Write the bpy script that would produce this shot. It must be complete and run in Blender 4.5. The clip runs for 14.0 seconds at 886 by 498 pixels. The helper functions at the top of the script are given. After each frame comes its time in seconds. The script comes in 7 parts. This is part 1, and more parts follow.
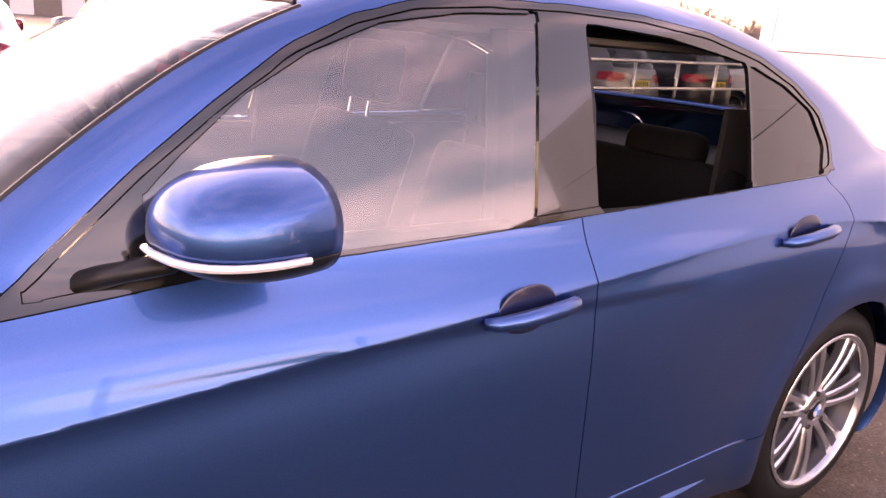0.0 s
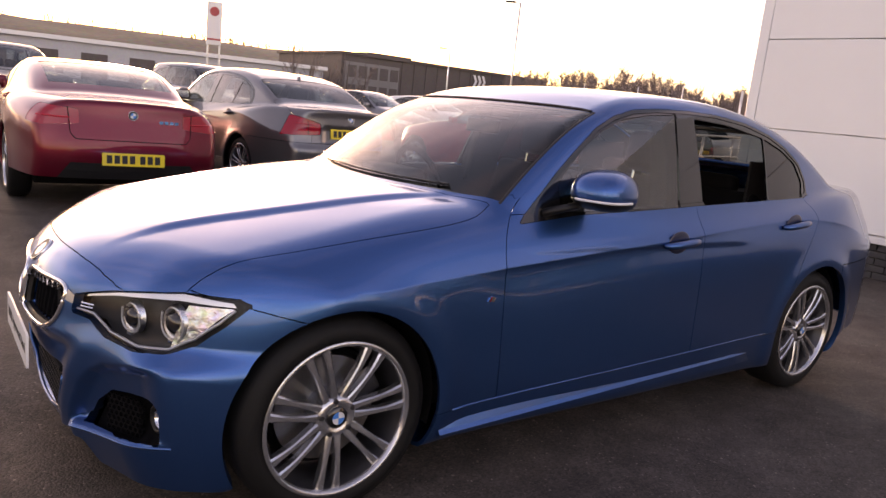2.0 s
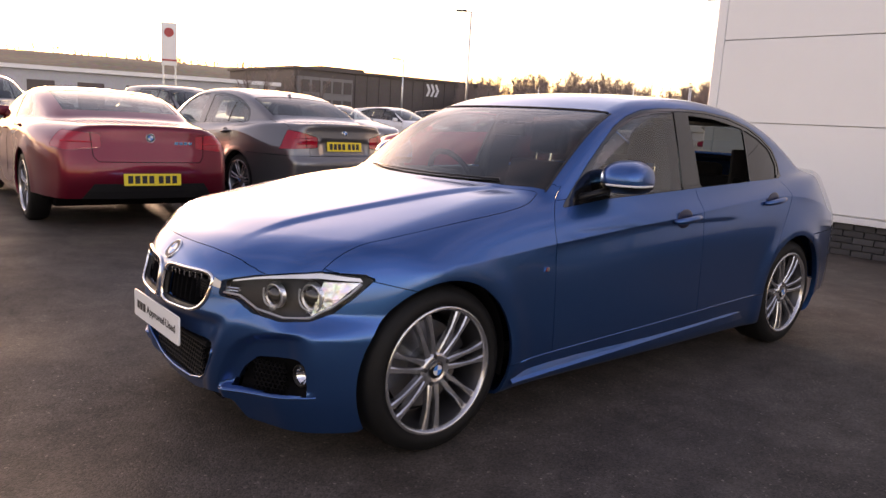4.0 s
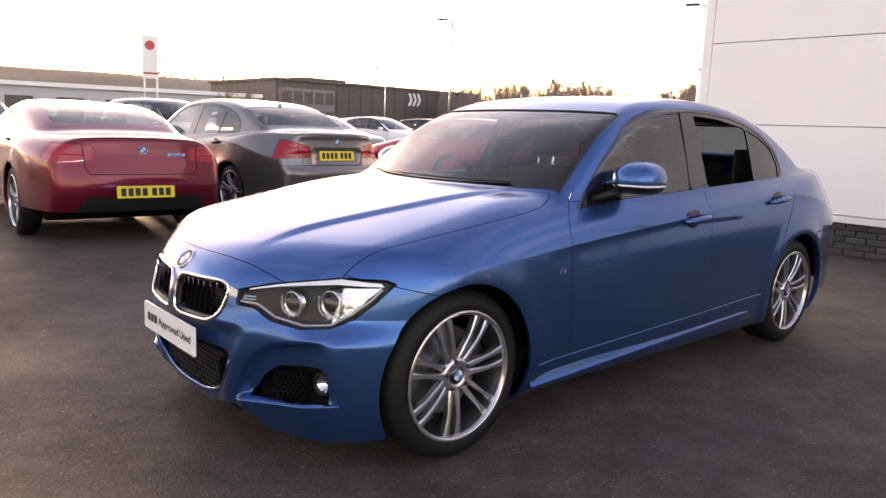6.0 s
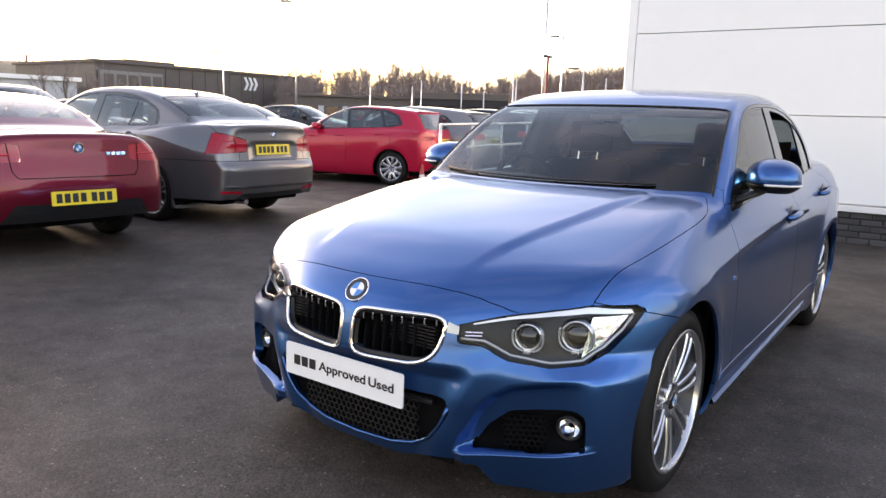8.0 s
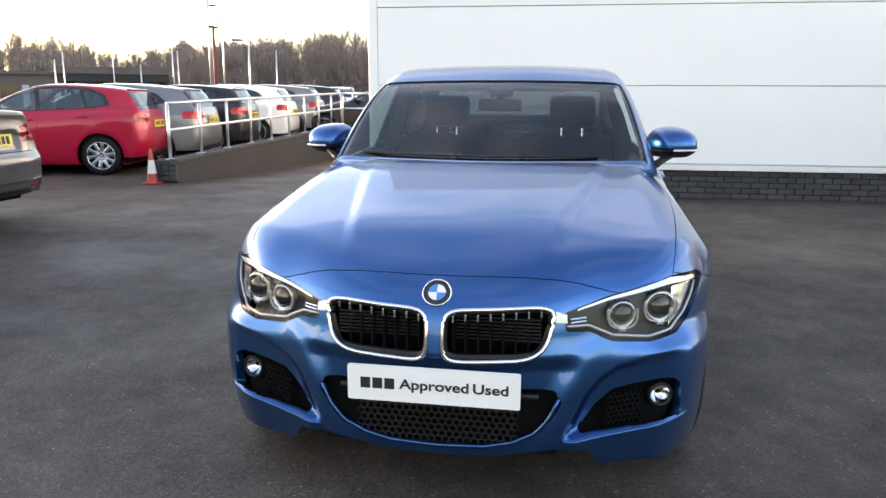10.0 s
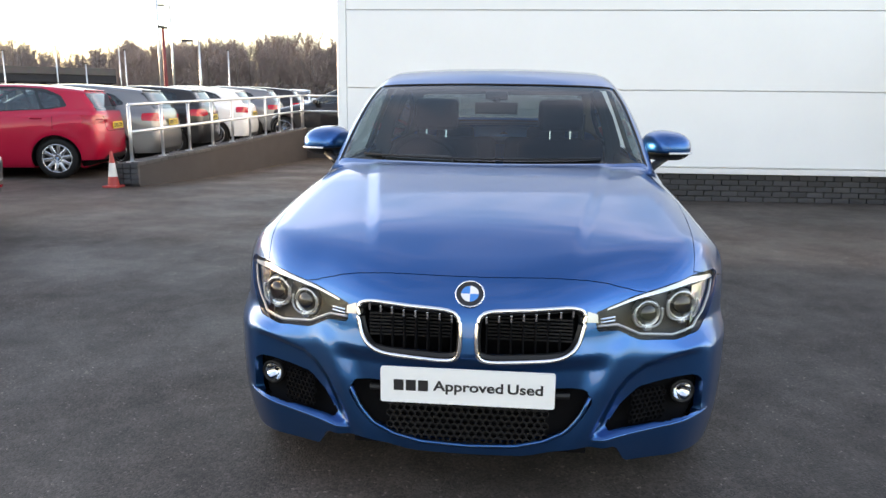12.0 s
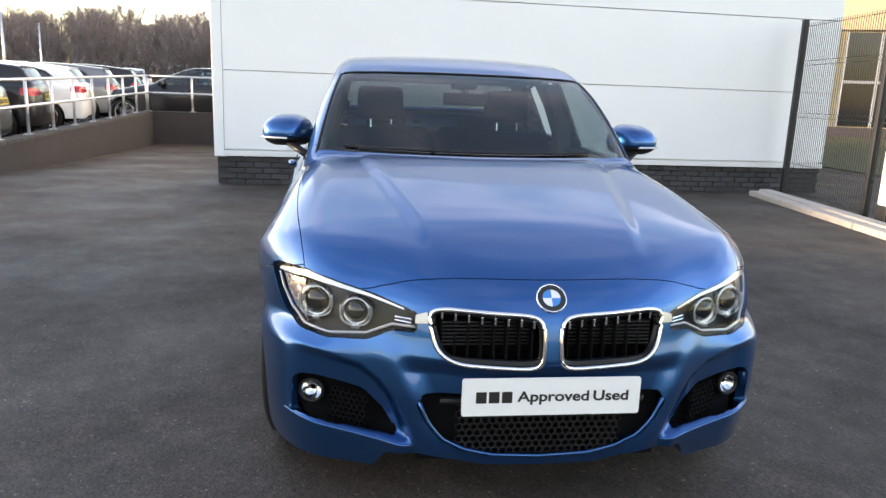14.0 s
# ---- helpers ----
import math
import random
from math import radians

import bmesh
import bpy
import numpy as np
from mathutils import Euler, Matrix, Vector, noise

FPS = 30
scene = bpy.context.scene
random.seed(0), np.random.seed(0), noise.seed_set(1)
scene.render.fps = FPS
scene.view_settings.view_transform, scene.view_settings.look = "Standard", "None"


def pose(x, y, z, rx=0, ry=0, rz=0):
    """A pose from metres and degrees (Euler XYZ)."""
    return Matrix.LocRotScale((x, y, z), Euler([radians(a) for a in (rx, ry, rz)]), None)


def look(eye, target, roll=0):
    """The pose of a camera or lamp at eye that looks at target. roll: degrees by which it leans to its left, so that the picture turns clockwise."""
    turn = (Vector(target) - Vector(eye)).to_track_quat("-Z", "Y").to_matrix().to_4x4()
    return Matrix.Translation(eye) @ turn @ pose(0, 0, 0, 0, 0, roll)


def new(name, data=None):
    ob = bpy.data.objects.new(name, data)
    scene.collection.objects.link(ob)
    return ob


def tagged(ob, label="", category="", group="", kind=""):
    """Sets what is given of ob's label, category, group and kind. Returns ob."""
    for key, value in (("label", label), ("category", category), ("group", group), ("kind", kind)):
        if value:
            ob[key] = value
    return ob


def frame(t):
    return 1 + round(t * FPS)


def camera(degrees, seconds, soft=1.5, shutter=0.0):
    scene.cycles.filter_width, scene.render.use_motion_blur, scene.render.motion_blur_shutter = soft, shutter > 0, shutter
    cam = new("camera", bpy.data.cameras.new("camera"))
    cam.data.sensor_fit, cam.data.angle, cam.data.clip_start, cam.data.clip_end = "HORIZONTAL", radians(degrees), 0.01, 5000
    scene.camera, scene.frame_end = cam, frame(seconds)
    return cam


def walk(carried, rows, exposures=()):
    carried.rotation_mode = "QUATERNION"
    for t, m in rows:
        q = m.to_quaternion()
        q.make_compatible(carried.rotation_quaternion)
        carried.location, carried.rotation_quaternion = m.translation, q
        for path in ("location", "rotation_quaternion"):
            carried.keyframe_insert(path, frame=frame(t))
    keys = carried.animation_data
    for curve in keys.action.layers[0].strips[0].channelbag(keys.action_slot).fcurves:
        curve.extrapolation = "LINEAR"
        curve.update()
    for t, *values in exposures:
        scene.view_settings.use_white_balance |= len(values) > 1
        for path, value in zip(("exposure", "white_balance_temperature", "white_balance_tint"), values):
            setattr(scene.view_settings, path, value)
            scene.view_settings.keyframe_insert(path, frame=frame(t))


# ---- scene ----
cam = camera(63.2, 14.0)
PATH = [
    (0, (0.694, -1.795, 1.317), (1.811, -0.233, 0.76), 4.9),
    (0.5, (0.25, -2.017, 1.288), (1.42, -0.476, 0.781), 5.0),
    (1, (-0.159, -2.222, 1.285), (1.023, -0.673, 0.835), 6.1),
    (1.5, (-0.611, -2.444, 1.293), (0.583, -0.893, 0.879), 6.3),
    (2, (-1.047, -2.68, 1.308), (0.136, -1.114, 0.925), 6.0),
    (2.5, (-1.418, -2.771, 1.256), (-0.183, -1.237, 0.91), 5.3),
    (2.7, (-1.55, -2.791, 1.282), (-0.295, -1.277, 0.917), 5.3),
    (5, (-1.732, -2.866, 1.262), (-0.464, -1.354, 0.939), 2.4),
    (5.5, (-1.755, -2.849, 1.255), (-0.478, -1.343, 0.938), 2.3),
    (6, (-1.786, -2.757, 1.244), (-0.481, -1.277, 0.919), 2.3),
    (6.5, (-1.867, -2.544, 1.254), (-0.499, -1.125, 0.918), 2.3),
    (7, (-2.107, -2.235, 1.243), (-0.686, -0.869, 0.904), 3.1),
    (7.5, (-2.285, -1.927, 1.236), (-0.794, -0.642, 0.887), 2.9),
    (8, (-2.414, -1.572, 1.262), (-0.816, -0.422, 0.912), 1.9),
    (8.5, (-2.568, -1.179, 1.267), (-0.844, -0.228, 0.920), 1.3),
    (9, (-2.614, -0.801, 1.250), (-0.784, -0.084, 0.887), 1.3),
    (9.2, (-2.647, -0.690, 1.262), (-0.784, -0.083, 0.887), 1.2),
    (11.3, (-2.796, -0.148, 1.275), (-0.849, 0.07, 0.871), -0.4),
    (11.5, (-2.79, -0.145, 1.271), (-0.843, 0.073, 0.871), -0.2),
    (12, (-2.793, -0.128, 1.269), (-0.842, 0.069, 0.872), 0.6),
    (12.5, (-2.768, -0.082, 1.257), (-0.816, 0.074, 0.847), 0.9),
    (13, (-2.705, 0.061, 1.258), (-0.749, 0.126, 0.842), 1.8),
    (13.5, (-2.664, 0.297, 1.265), (-0.711, 0.209, 0.843), 1.9),
    (14, (-2.635, 0.574, 1.272), (-0.697, 0.318, 0.849), 2.1),
]
walk(cam, [(t, look(eye, target, roll)) for t, eye, target, roll in PATH],
     exposures=[(0.0, 3.62, 10450, 66), (0.7, 3.12, 10200, 58), (1.5, 2.42, 9600, 47), (2.0, 2.12, 9400, 44), (2.7, 1.86, 9100, 40), (5.0, 2.40, 9050, 38), (7.0, 2.62, 8600, 32), (9.0, 2.80, 7650, 20), (11.3, 2.82, 7600, 17), (14.0, 2.77, 7600, 17)])

# ---- sky and sun ----
SUN_AZ, SUN_EL = 77.0, 5.0
world = bpy.data.worlds.new("sky")
scene.world = world
world.use_nodes = True
wn, wl = world.node_tree.nodes, world.node_tree.links
wn.clear()
sky = wn.new("ShaderNodeTexSky")
sky.sky_type, sky.sun_disc = "NISHITA", False
sky.sun_elevation, sky.sun_rotation = radians(SUN_EL), radians(90 - SUN_AZ)
sky.air_density, sky.dust_density, sky.ozone_density = 1.0, 1.0, 2.0
wbg, wout = wn.new("ShaderNodeBackground"), wn.new("ShaderNodeOutputWorld")
wbg.inputs["Strength"].default_value = 0.15
# thin broken cloud all over the sky, lit pale and a little pink
wco, wno, wmr = wn.new("ShaderNodeTexCoord"), wn.new("ShaderNodeTexNoise"), wn.new("ShaderNodeMapRange")
wmap = wn.new("ShaderNodeMapping")
wmap.inputs["Scale"].default_value = (1.0, 1.0, 3.0)
wno.inputs["Scale"].default_value, wno.inputs["Detail"].default_value, wno.inputs["Roughness"].default_value = 2.6, 7, 0.55
wmr.inputs["From Min"].default_value, wmr.inputs["From Max"].default_value = 0.45, 0.63
wmr.inputs["To Min"].default_value, wmr.inputs["To Max"].default_value = 0.26, 1.9
wmul, wadd = wn.new("ShaderNodeMix"), wn.new("ShaderNodeMix")
for node, kind in ((wmul, "MULTIPLY"), (wadd, "ADD")):
    node.data_type, node.blend_type = "RGBA", kind
    node.inputs["Factor"].default_value = 1.0
wl.new(wco.outputs["Generated"], wmap.inputs["Vector"])
wl.new(wmap.outputs["Vector"], wno.inputs["Vector"])
wl.new(wno.outputs["Fac"], wmr.inputs["Value"])
wmul.inputs["A"].default_value = (1.0, 0.88, 0.90, 1)
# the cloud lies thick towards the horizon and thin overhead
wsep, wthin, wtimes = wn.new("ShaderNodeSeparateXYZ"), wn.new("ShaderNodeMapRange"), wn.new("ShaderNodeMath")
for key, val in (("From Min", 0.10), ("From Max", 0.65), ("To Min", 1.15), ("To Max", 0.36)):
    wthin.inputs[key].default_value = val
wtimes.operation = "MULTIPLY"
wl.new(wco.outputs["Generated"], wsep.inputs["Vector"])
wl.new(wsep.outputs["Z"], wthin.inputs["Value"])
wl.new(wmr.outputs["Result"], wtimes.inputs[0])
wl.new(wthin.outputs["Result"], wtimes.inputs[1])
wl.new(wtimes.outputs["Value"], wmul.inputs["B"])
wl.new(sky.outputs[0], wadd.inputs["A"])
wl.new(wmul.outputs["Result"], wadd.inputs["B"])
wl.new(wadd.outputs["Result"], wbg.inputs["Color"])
wl.new(wbg.outputs[0], wout.inputs["Surface"])
sun_data = bpy.data.lights.new("sun", "SUN")
sun_data.energy, sun_data.angle, sun_data.color = 2.0, radians(5.0), (1.0, 0.86, 0.68)
sun = new("sun", sun_data)
sun.matrix_world = look((0, 0, 0), (-math.cos(radians(SUN_AZ)) * math.cos(radians(SUN_EL)), -math.sin(radians(SUN_AZ)) * math.cos(radians(SUN_EL)), -math.sin(radians(SUN_EL))))

# ---- mesh tools ----
def part(name, data, material, parent=None, label="", smooth=False):
    """One mesh object from a bmesh or a finished mesh, under a thing or a part."""
    if isinstance(data, bmesh.types.BMesh):
        me = bpy.data.meshes.new(name)
        data.to_mesh(me)
        data.free()
        if smooth:
            me.polygons.foreach_set("use_smooth", [True] * len(me.polygons))
    else:
        me = data
    if material is not None:
        if not me.materials:
            me.materials.append(material)
    ob = new(name, me)
    if parent is not None:
        ob.parent = parent
    return tagged(ob, label)


def holder(name, m, label, category, group="", kind=""):
    ob = new(name)
    ob.empty_display_size = 0.1
    ob.matrix_world = m
    return tagged(ob, label, category, group, kind)


def box(x0, x1, y0, y1, z0, z1, bevel=0.0, segments=2):
    bm = bmesh.new()
    bmesh.ops.create_cube(bm, size=1.0)
    for v in bm.verts:
        v.co = Vector((x0 + (v.co.x + 0.5) * (x1 - x0), y0 + (v.co.y + 0.5) * (y1 - y0), z0 + (v.co.z + 0.5) * (z1 - z0)))
    if bevel:
        bmesh.ops.bevel(bm, geom=bm.edges[:], offset=bevel, segments=segments, affect="EDGES", profile=0.6)
    return bm


def moved(bm, m):
    bmesh.ops.transform(bm, matrix=m, verts=bm.verts[:])
    return bm


def lathe(profile, segs=48, axis="y"):
    """A turned body: profile of (radius, along the axis)."""
    bm = bmesh.new()
    rings = []
    for r, h in profile:
        ring = []
        for i in range(segs):
            a = 2 * math.pi * i / segs
            c, s = r * math.cos(a), r * math.sin(a)
            ring.append(bm.verts.new((c, h, s) if axis == "y" else (c, s, h)))
        rings.append(ring)
    for a, b in zip(rings, rings[1:]):
        for i in range(segs):
            j = (i + 1) % segs
            f = (a[i], a[j], b[j], b[i])
            if axis == "y":
                f = f[::-1]
            bm.faces.new(f)
    bmesh.ops.remove_doubles(bm, verts=bm.verts[:], dist=1e-5)
    bmesh.ops.recalc_face_normals(bm, faces=bm.faces[:])
    return bm


def tube(points, radius, segs=8, closed=False, flat=1.0):
    """A round bar along points; radius may be a list. flat squashes it upright."""
    pts = [Vector(p) for p in points]
    n = len(pts)
    bm = bmesh.new()
    rings = []
    up = Vector((0, 0, 1))
    for i, p in enumerate(pts):
        a = pts[i - 1] if (i or closed) else pts[0]
        b = pts[(i + 1) % n] if (i < n - 1 or closed) else pts[-1]
        t = (b - a).normalized()
        ref = up if abs(t.dot(up)) < 0.95 else Vector((1, 0, 0))
        u = t.cross(ref).normalized()
        w = u.cross(t).normalized()
        r = radius[i] if isinstance(radius, (list, tuple)) else radius
        rings.append([bm.verts.new(p + u * (r * math.cos(2 * math.pi * k / segs)) + w * (r * flat * math.sin(2 * math.pi * k / segs))) for k in range(segs)])
    pairs = list(zip(rings, rings[1:])) + ([(rings[-1], rings[0])] if closed else [])
    for a, b in pairs:
        for k in range(segs):
            bm.faces.new((a[k], a[(k + 1) % segs], b[(k + 1) % segs], b[k]))
    if not closed:
        bm.faces.new(rings[0][::-1])
        bm.faces.new(rings[-1])
    bmesh.ops.recalc_face_normals(bm, faces=bm.faces[:])
    return bm


def slab(outline, depth, bevel=0.0):
    """A plate: outline of (x, y) pushed up in z by depth."""
    bm = bmesh.new()
    f = bm.faces.new([bm.verts.new((x, y, 0)) for x, y in outline])
    got = bmesh.ops.extrude_face_region(bm, geom=[f])
    bmesh.ops.translate(bm, vec=(0, 0, depth), verts=[v for v in got["geom"] if isinstance(v, bmesh.types.BMVert)])
    bmesh.ops.recalc_face_normals(bm, faces=bm.faces[:])
    if bevel:
        bmesh.ops.bevel(bm, geom=bm.edges[:], offset=bevel, segments=2, affect="EDGES")
    return bm


def text_mesh(body, size, bold=0.0):
    """The words as a flat mesh, centred, reading along +x with its face to +z."""
    cu = bpy.data.curves.new("lettering", "FONT")
    cu.body, cu.size, cu.align_x, cu.align_y = body, size, "CENTER", "CENTER"
    cu.extrude, cu.offset = 0.0006, bold
    ob = new("lettering", cu)
    me = bpy.data.meshes.new_from_object(ob.evaluated_get(bpy.context.evaluated_depsgraph_get()))
    bpy.data.objects.remove(ob)
    bpy.data.curves.remove(cu)
    return me


def spline(xs, ys):
    """A smooth curve through the knots, straight beyond its ends."""
    x, y = np.array(xs, float), np.array(ys, float)
    n, h = len(x), np.diff(x)
    a, b = np.eye(n), np.zeros(n)
    for i in range(1, n - 1):
        a[i, i - 1:i + 2] = h[i - 1], 2 * (h[i - 1] + h[i]), h[i]
        b[i] = 6 * ((y[i + 1] - y[i]) / h[i] - (y[i] - y[i - 1]) / h[i - 1])
    m = np.linalg.solve(a, b)

    c = np.linspace(x[0], x[-1], 6000)
    i = np.clip(np.searchsorted(x, c) - 1, 0, n - 2)
    d, e, w = x[i + 1] - c, c - x[i], h[i]
    v = m[i] * d**3 / (6 * w) + m[i + 1] * e**3 / (6 * w) + (y[i] / w - m[i] * w / 6) * d + (y[i + 1] / w - m[i + 1] * w / 6) * e
    s0 = (y[1] - y[0]) / h[0] - h[0] * m[1] / 6
    s1 = (y[-1] - y[-2]) / h[-1] + h[-1] * m[-2] / 6
    c = np.concatenate([[x[0] - 9], c, [x[-1] + 9]])
    v = np.concatenate([[y[0] - 9 * s0], v, [y[-1] + 9 * s1]])

    def at(q):
        return np.interp(q, c, v)
    return at


def smax(a, b, k):
    h = np.clip(0.5 + 0.5 * (a - b) / k, 0, 1)
    return b * (1 - h) + a * h + k * h * (1 - h)


def smin(a, b, k):
    return -smax(-a, -b, k)


def step(a, b, x):
    t = np.clip((x - a) / (b - a), 0, 1)
    return t * t * (3 - 2 * t)


def outline(points, r=0.0):
    """Signed distance to a polygon in two coordinates, its corners rounded by r."""
    q = np.array(points, float)

    def sd(u, v):
        d = np.full(np.shape(u), 1e9)
        s = np.ones(np.shape(u))
        j = len(q) - 1
        for i in range(len(q)):
            ex, ey = q[j] - q[i]
            wx, wy = u - q[i][0], v - q[i][1]
            t = np.clip((wx * ex + wy * ey) / (ex * ex + ey * ey), 0, 1)
            d = np.minimum(d, (wx - ex * t) ** 2 + (wy - ey * t) ** 2)
            c1, c2, c3 = v >= q[i][1], v < q[j][1], ex * wy > ey * wx
            s = np.where((c1 & c2 & c3) | (~c1 & ~c2 & ~c3), -s, s)
            j = i
        return s * np.sqrt(d)
    if not r:
        return sd
    return lambda u, v: sd(u, v) - r


def rounded(points, r, n=5):
    """The polygon's points with each corner turned into an arc of about radius r."""
    out, k = [], len(points)
    for i in range(k):
        p, a, b = (Vector(points[i]), Vector(points[i - 1]), Vector(points[(i + 1) % k]))
        da, db = (a - p), (b - p)
        ra, rb = min(r, da.length * 0.45), min(r, db.length * 0.45)
        s, e = p + da.normalized() * ra, p + db.normalized() * rb
        for j in range(n + 1):
            t = j / n
            out.append((s * (1 - t) ** 2 + p * (2 * t * (1 - t)) + e * t * t)[:])
    return out


LOW_SWEEP = spline([0, 0.2, 0.3, 0.375, 0.474, 0.55, 0.65, 0.743, 0.79, 0.83, 0.88], [0, 0.012, 0.032, 0.060, 0.112, 0.146, 0.184, 0.232, 0.285, 0.355, 0.47])
HIGH_SWEEP = spline([0, 0.15, 0.25, 0.386, 0.524, 0.629, 0.709, 0.776, 0.812, 0.87], [0, 0.006, 0.024, 0.076, 0.150, 0.200, 0.262, 0.340, 0.396, 0.51])
BAY = outline([(0.380, 0.262), (0.402, 0.32), (0.445, 0.405), (0.485, 0.452), (0.54, 0.486), (0.66, 0.512), (0.80, 0.538), (0.98, 0.57), (0.98, 0.318), (0.80, 0.297), (0.748, 0.290), (0.55, 0.266), (0.375, 0.244)])
BLADE = lambda y: 0.246 + 0.120 * (y - 0.375)


# ---- car skin: one smooth solid, cut into its panels ----
class Body:
    """The outer form of a car: x back from the front axle, |y| out, z up; negative inside."""

    def __init__(self, **k):
        self.k = k
        self.spine = k["spine"]

    def field(self, p):
        k = self.k
        x, y, z = p[:, 0], np.abs(p[:, 1]), p[:, 2]
        dome = k["dome"] * step(0.03, -0.03, y - (0.30 + 0.19 * (x + 0.7))) * step(-0.62, -0.35, x) * step(0.75, 0.4, x)
        top = z - (k["deck"](x) - k["crown"](x) * (y / 0.8) ** 2.6 + dome)
        s = z - k["swage"](x)
        fade = k["fade"](x)
        side = k["plan"](x) + np.where(s > 0, -0.010 - k["shoulder"] * s - 0.35 * np.maximum(s, 0) ** 2, 0)
        low = np.minimum(s, 0)
        q = -low / 0.040
        side = side + np.where(s <= 0, -0.010 * np.exp(low / 0.05) - 0.008 * fade * q * np.exp(1 - q), 0)
        t = np.maximum(0, 0.42 - z)
        side = side - 0.35 * t * t * 4 * 0.25 - 0.9 * np.maximum(0, 0.30 - z) ** 2
        for cx, amp in k["flares"]:
            rr = np.sqrt((x - cx) ** 2 + (z - 0.34) ** 2)
            side = side + amp * np.exp(-((rr - 0.38) / 0.07) ** 2)
        g = smax(top, (y - side) * 0.9, k["edge"] * (1 - 0.66 * step(2.7, 3.25, x)) if k["bumper"] else k["edge"])
        if k["bumper"]:
            up = step(0.50, 0.59, z)
            nose = k["nose"](z) + LOW_SWEEP(y) * (1 - up) + HIGH_SWEEP(y) * up
            inside = np.full(x.shape, -1.0)
            near = (x < 0.0) & (z < 0.60) & (y > 0.34)
            inside[near] = -BAY(y[near], z[near])
            shown = step(0.79, 0.66, y)
            # the creased bay round the fog lamp, with the blade at its foot
            nose = nose + 0.024 * (1 - np.exp(-np.maximum(inside, 0) / 0.050)) * shown
            crest = BLADE(y)
            nose = nose + 0.016 * step(crest + 0.004, crest + 0.024, z) * step(0.002, 0.030, inside) * shown
            nose = nose - 0.030 * step(crest + 0.022, crest + 0.002, z) * step(0.375, 0.43, y) * step(0.79, 0.64, y)
            # the drawn-in middle below the kidneys and the ridge beside it
            ridge = 0.415 + 0.40 * (z - 0.45)
            nose = nose + 0.030 * step(0.535, 0.475, z) * step(ridge + 0.015, ridge - 0.085, y)
            nose = nose - 0.006 * np.exp(-((y - ridge - 0.02) / 0.045) ** 2) * step(0.34, 0.43, z) * step(0.63, 0.50, z)
        else:
            sweep = k["nose_a"] * y ** k["nose_p"]
            full = np.where(y > 0.46, smin(sweep, 0.268 + 0.56 * (y - 0.68), 0.04), sweep)
            nose = k["nose"](z) + sweep + (full - sweep) * step(0.68, 0.46, z)
        g = smax(g, (nose - x) * 0.8, k["nose_k"])
        tail = k["tail"](z) - k["tail_a"] * y ** 3
        if k["bumper"]:
            tail = tail - 0.026 * step(0.685, 0.73, z) * step(0.92, 0.86, z) * step(0.40, 0.29, y)
            tail = tail - 0.030 * step(0.43, 0.395, z) * step(0.70, 0.62, y)
        g = smax(g, (x - tail) * 0.9, k["tail_k"])
        g = smax(g, k["floor"] - (0.05 * step(-0.25, -0.42, x) if k["bumper"] else 0) - z, 0.03)
        screen = k["screen"]
        # the glass flattens across the car towards its top edge
        xs = x - screen[4] * y * y * (1 - screen[5] * np.clip((z - 0.97) / 0.40, 0, 1))
        lin = screen[1] + (xs - screen[0]) * (screen[3] - screen[1]) / (screen[2] - screen[0])
        bow = 0.018 * np.clip((xs - screen[0]) * (screen[2] - xs) * 4 / (screen[2] - screen[0]) ** 2, 0, 1)
        glass = (z - lin - bow) * 0.9
        roof = z - (k["roof"](x) - k["roof_crown"] * (y / 0.6) ** 2.2)
        c = smax(glass, roof, 0.10)
        cs = (y - (k["waist"](x) - k["tumble"] * (z - 1.0) - 0.12 * np.maximum(z - 1.0, 0) ** 2)) * 0.93
        c = smax(c, cs, k["rail_k"])
        c = np.maximum(c, 0.86 - z)
        c = smax(c, (x - tail) * 0.9, 0.07)
        return smin(g, c, 0.035)

    def normal(self, p):
        e = 0.002
        g = np.stack([self.field(p + np.eye(3)[i] * e) - self.field(p - np.eye(3)[i] * e) for i in range(3)], 1)
        return g / np.maximum(np.linalg.norm(g, axis=1), 1e-9)[:, None]

    def drop_on(self, p, turns=2):
        for _ in range(turns):
            e = 0.002
            f = self.field(p)
            g = np.stack([self.field(p + np.eye(3)[i] * e) - self.field(p - np.eye(3)[i] * e) for i in range(3)], 1) / (2 * e)
            p = p - g * (f / np.maximum((g * g).sum(1), 1e-6))[:, None]
        return p

    def shoot(self, start, way, far, n=70):
        """The outermost meeting of rays with the form."""
        r = np.linspace(0.02, far, n)
        many = max(1, min(n, 60000 // max(1, len(start))))
        inside = []
        for i in range(0, n, many):
            q = r[i:i + many]
            inside.append((self.field((start[:, None, :] + way[:, None, :] * q[None, :, None]).reshape(-1, 3)) < 0).reshape(len(start), -1))
        inside = np.concatenate(inside, 1)
        last = n - 1 - np.argmax(inside[:, ::-1], 1)
        lo, hi = r[last], r[np.minimum(last + 1, n - 1)]
        for _ in range(16):
            m = (lo + hi) / 2
            ins = self.field(start + way * m[:, None]) < 0
            lo, hi = np.where(ins, m, lo), np.where(ins, hi, m)
        return start + way * lo[:, None]

    def front(self, y, z):
        y, z = np.atleast_1d(y).astype(float), np.atleast_1d(z).astype(float)
        s = np.stack([np.full(y.shape, 0.3), y, z], 1)
        return self.shoot(s, np.tile((-1.0, 0, 0), (len(y), 1)), 1.5)

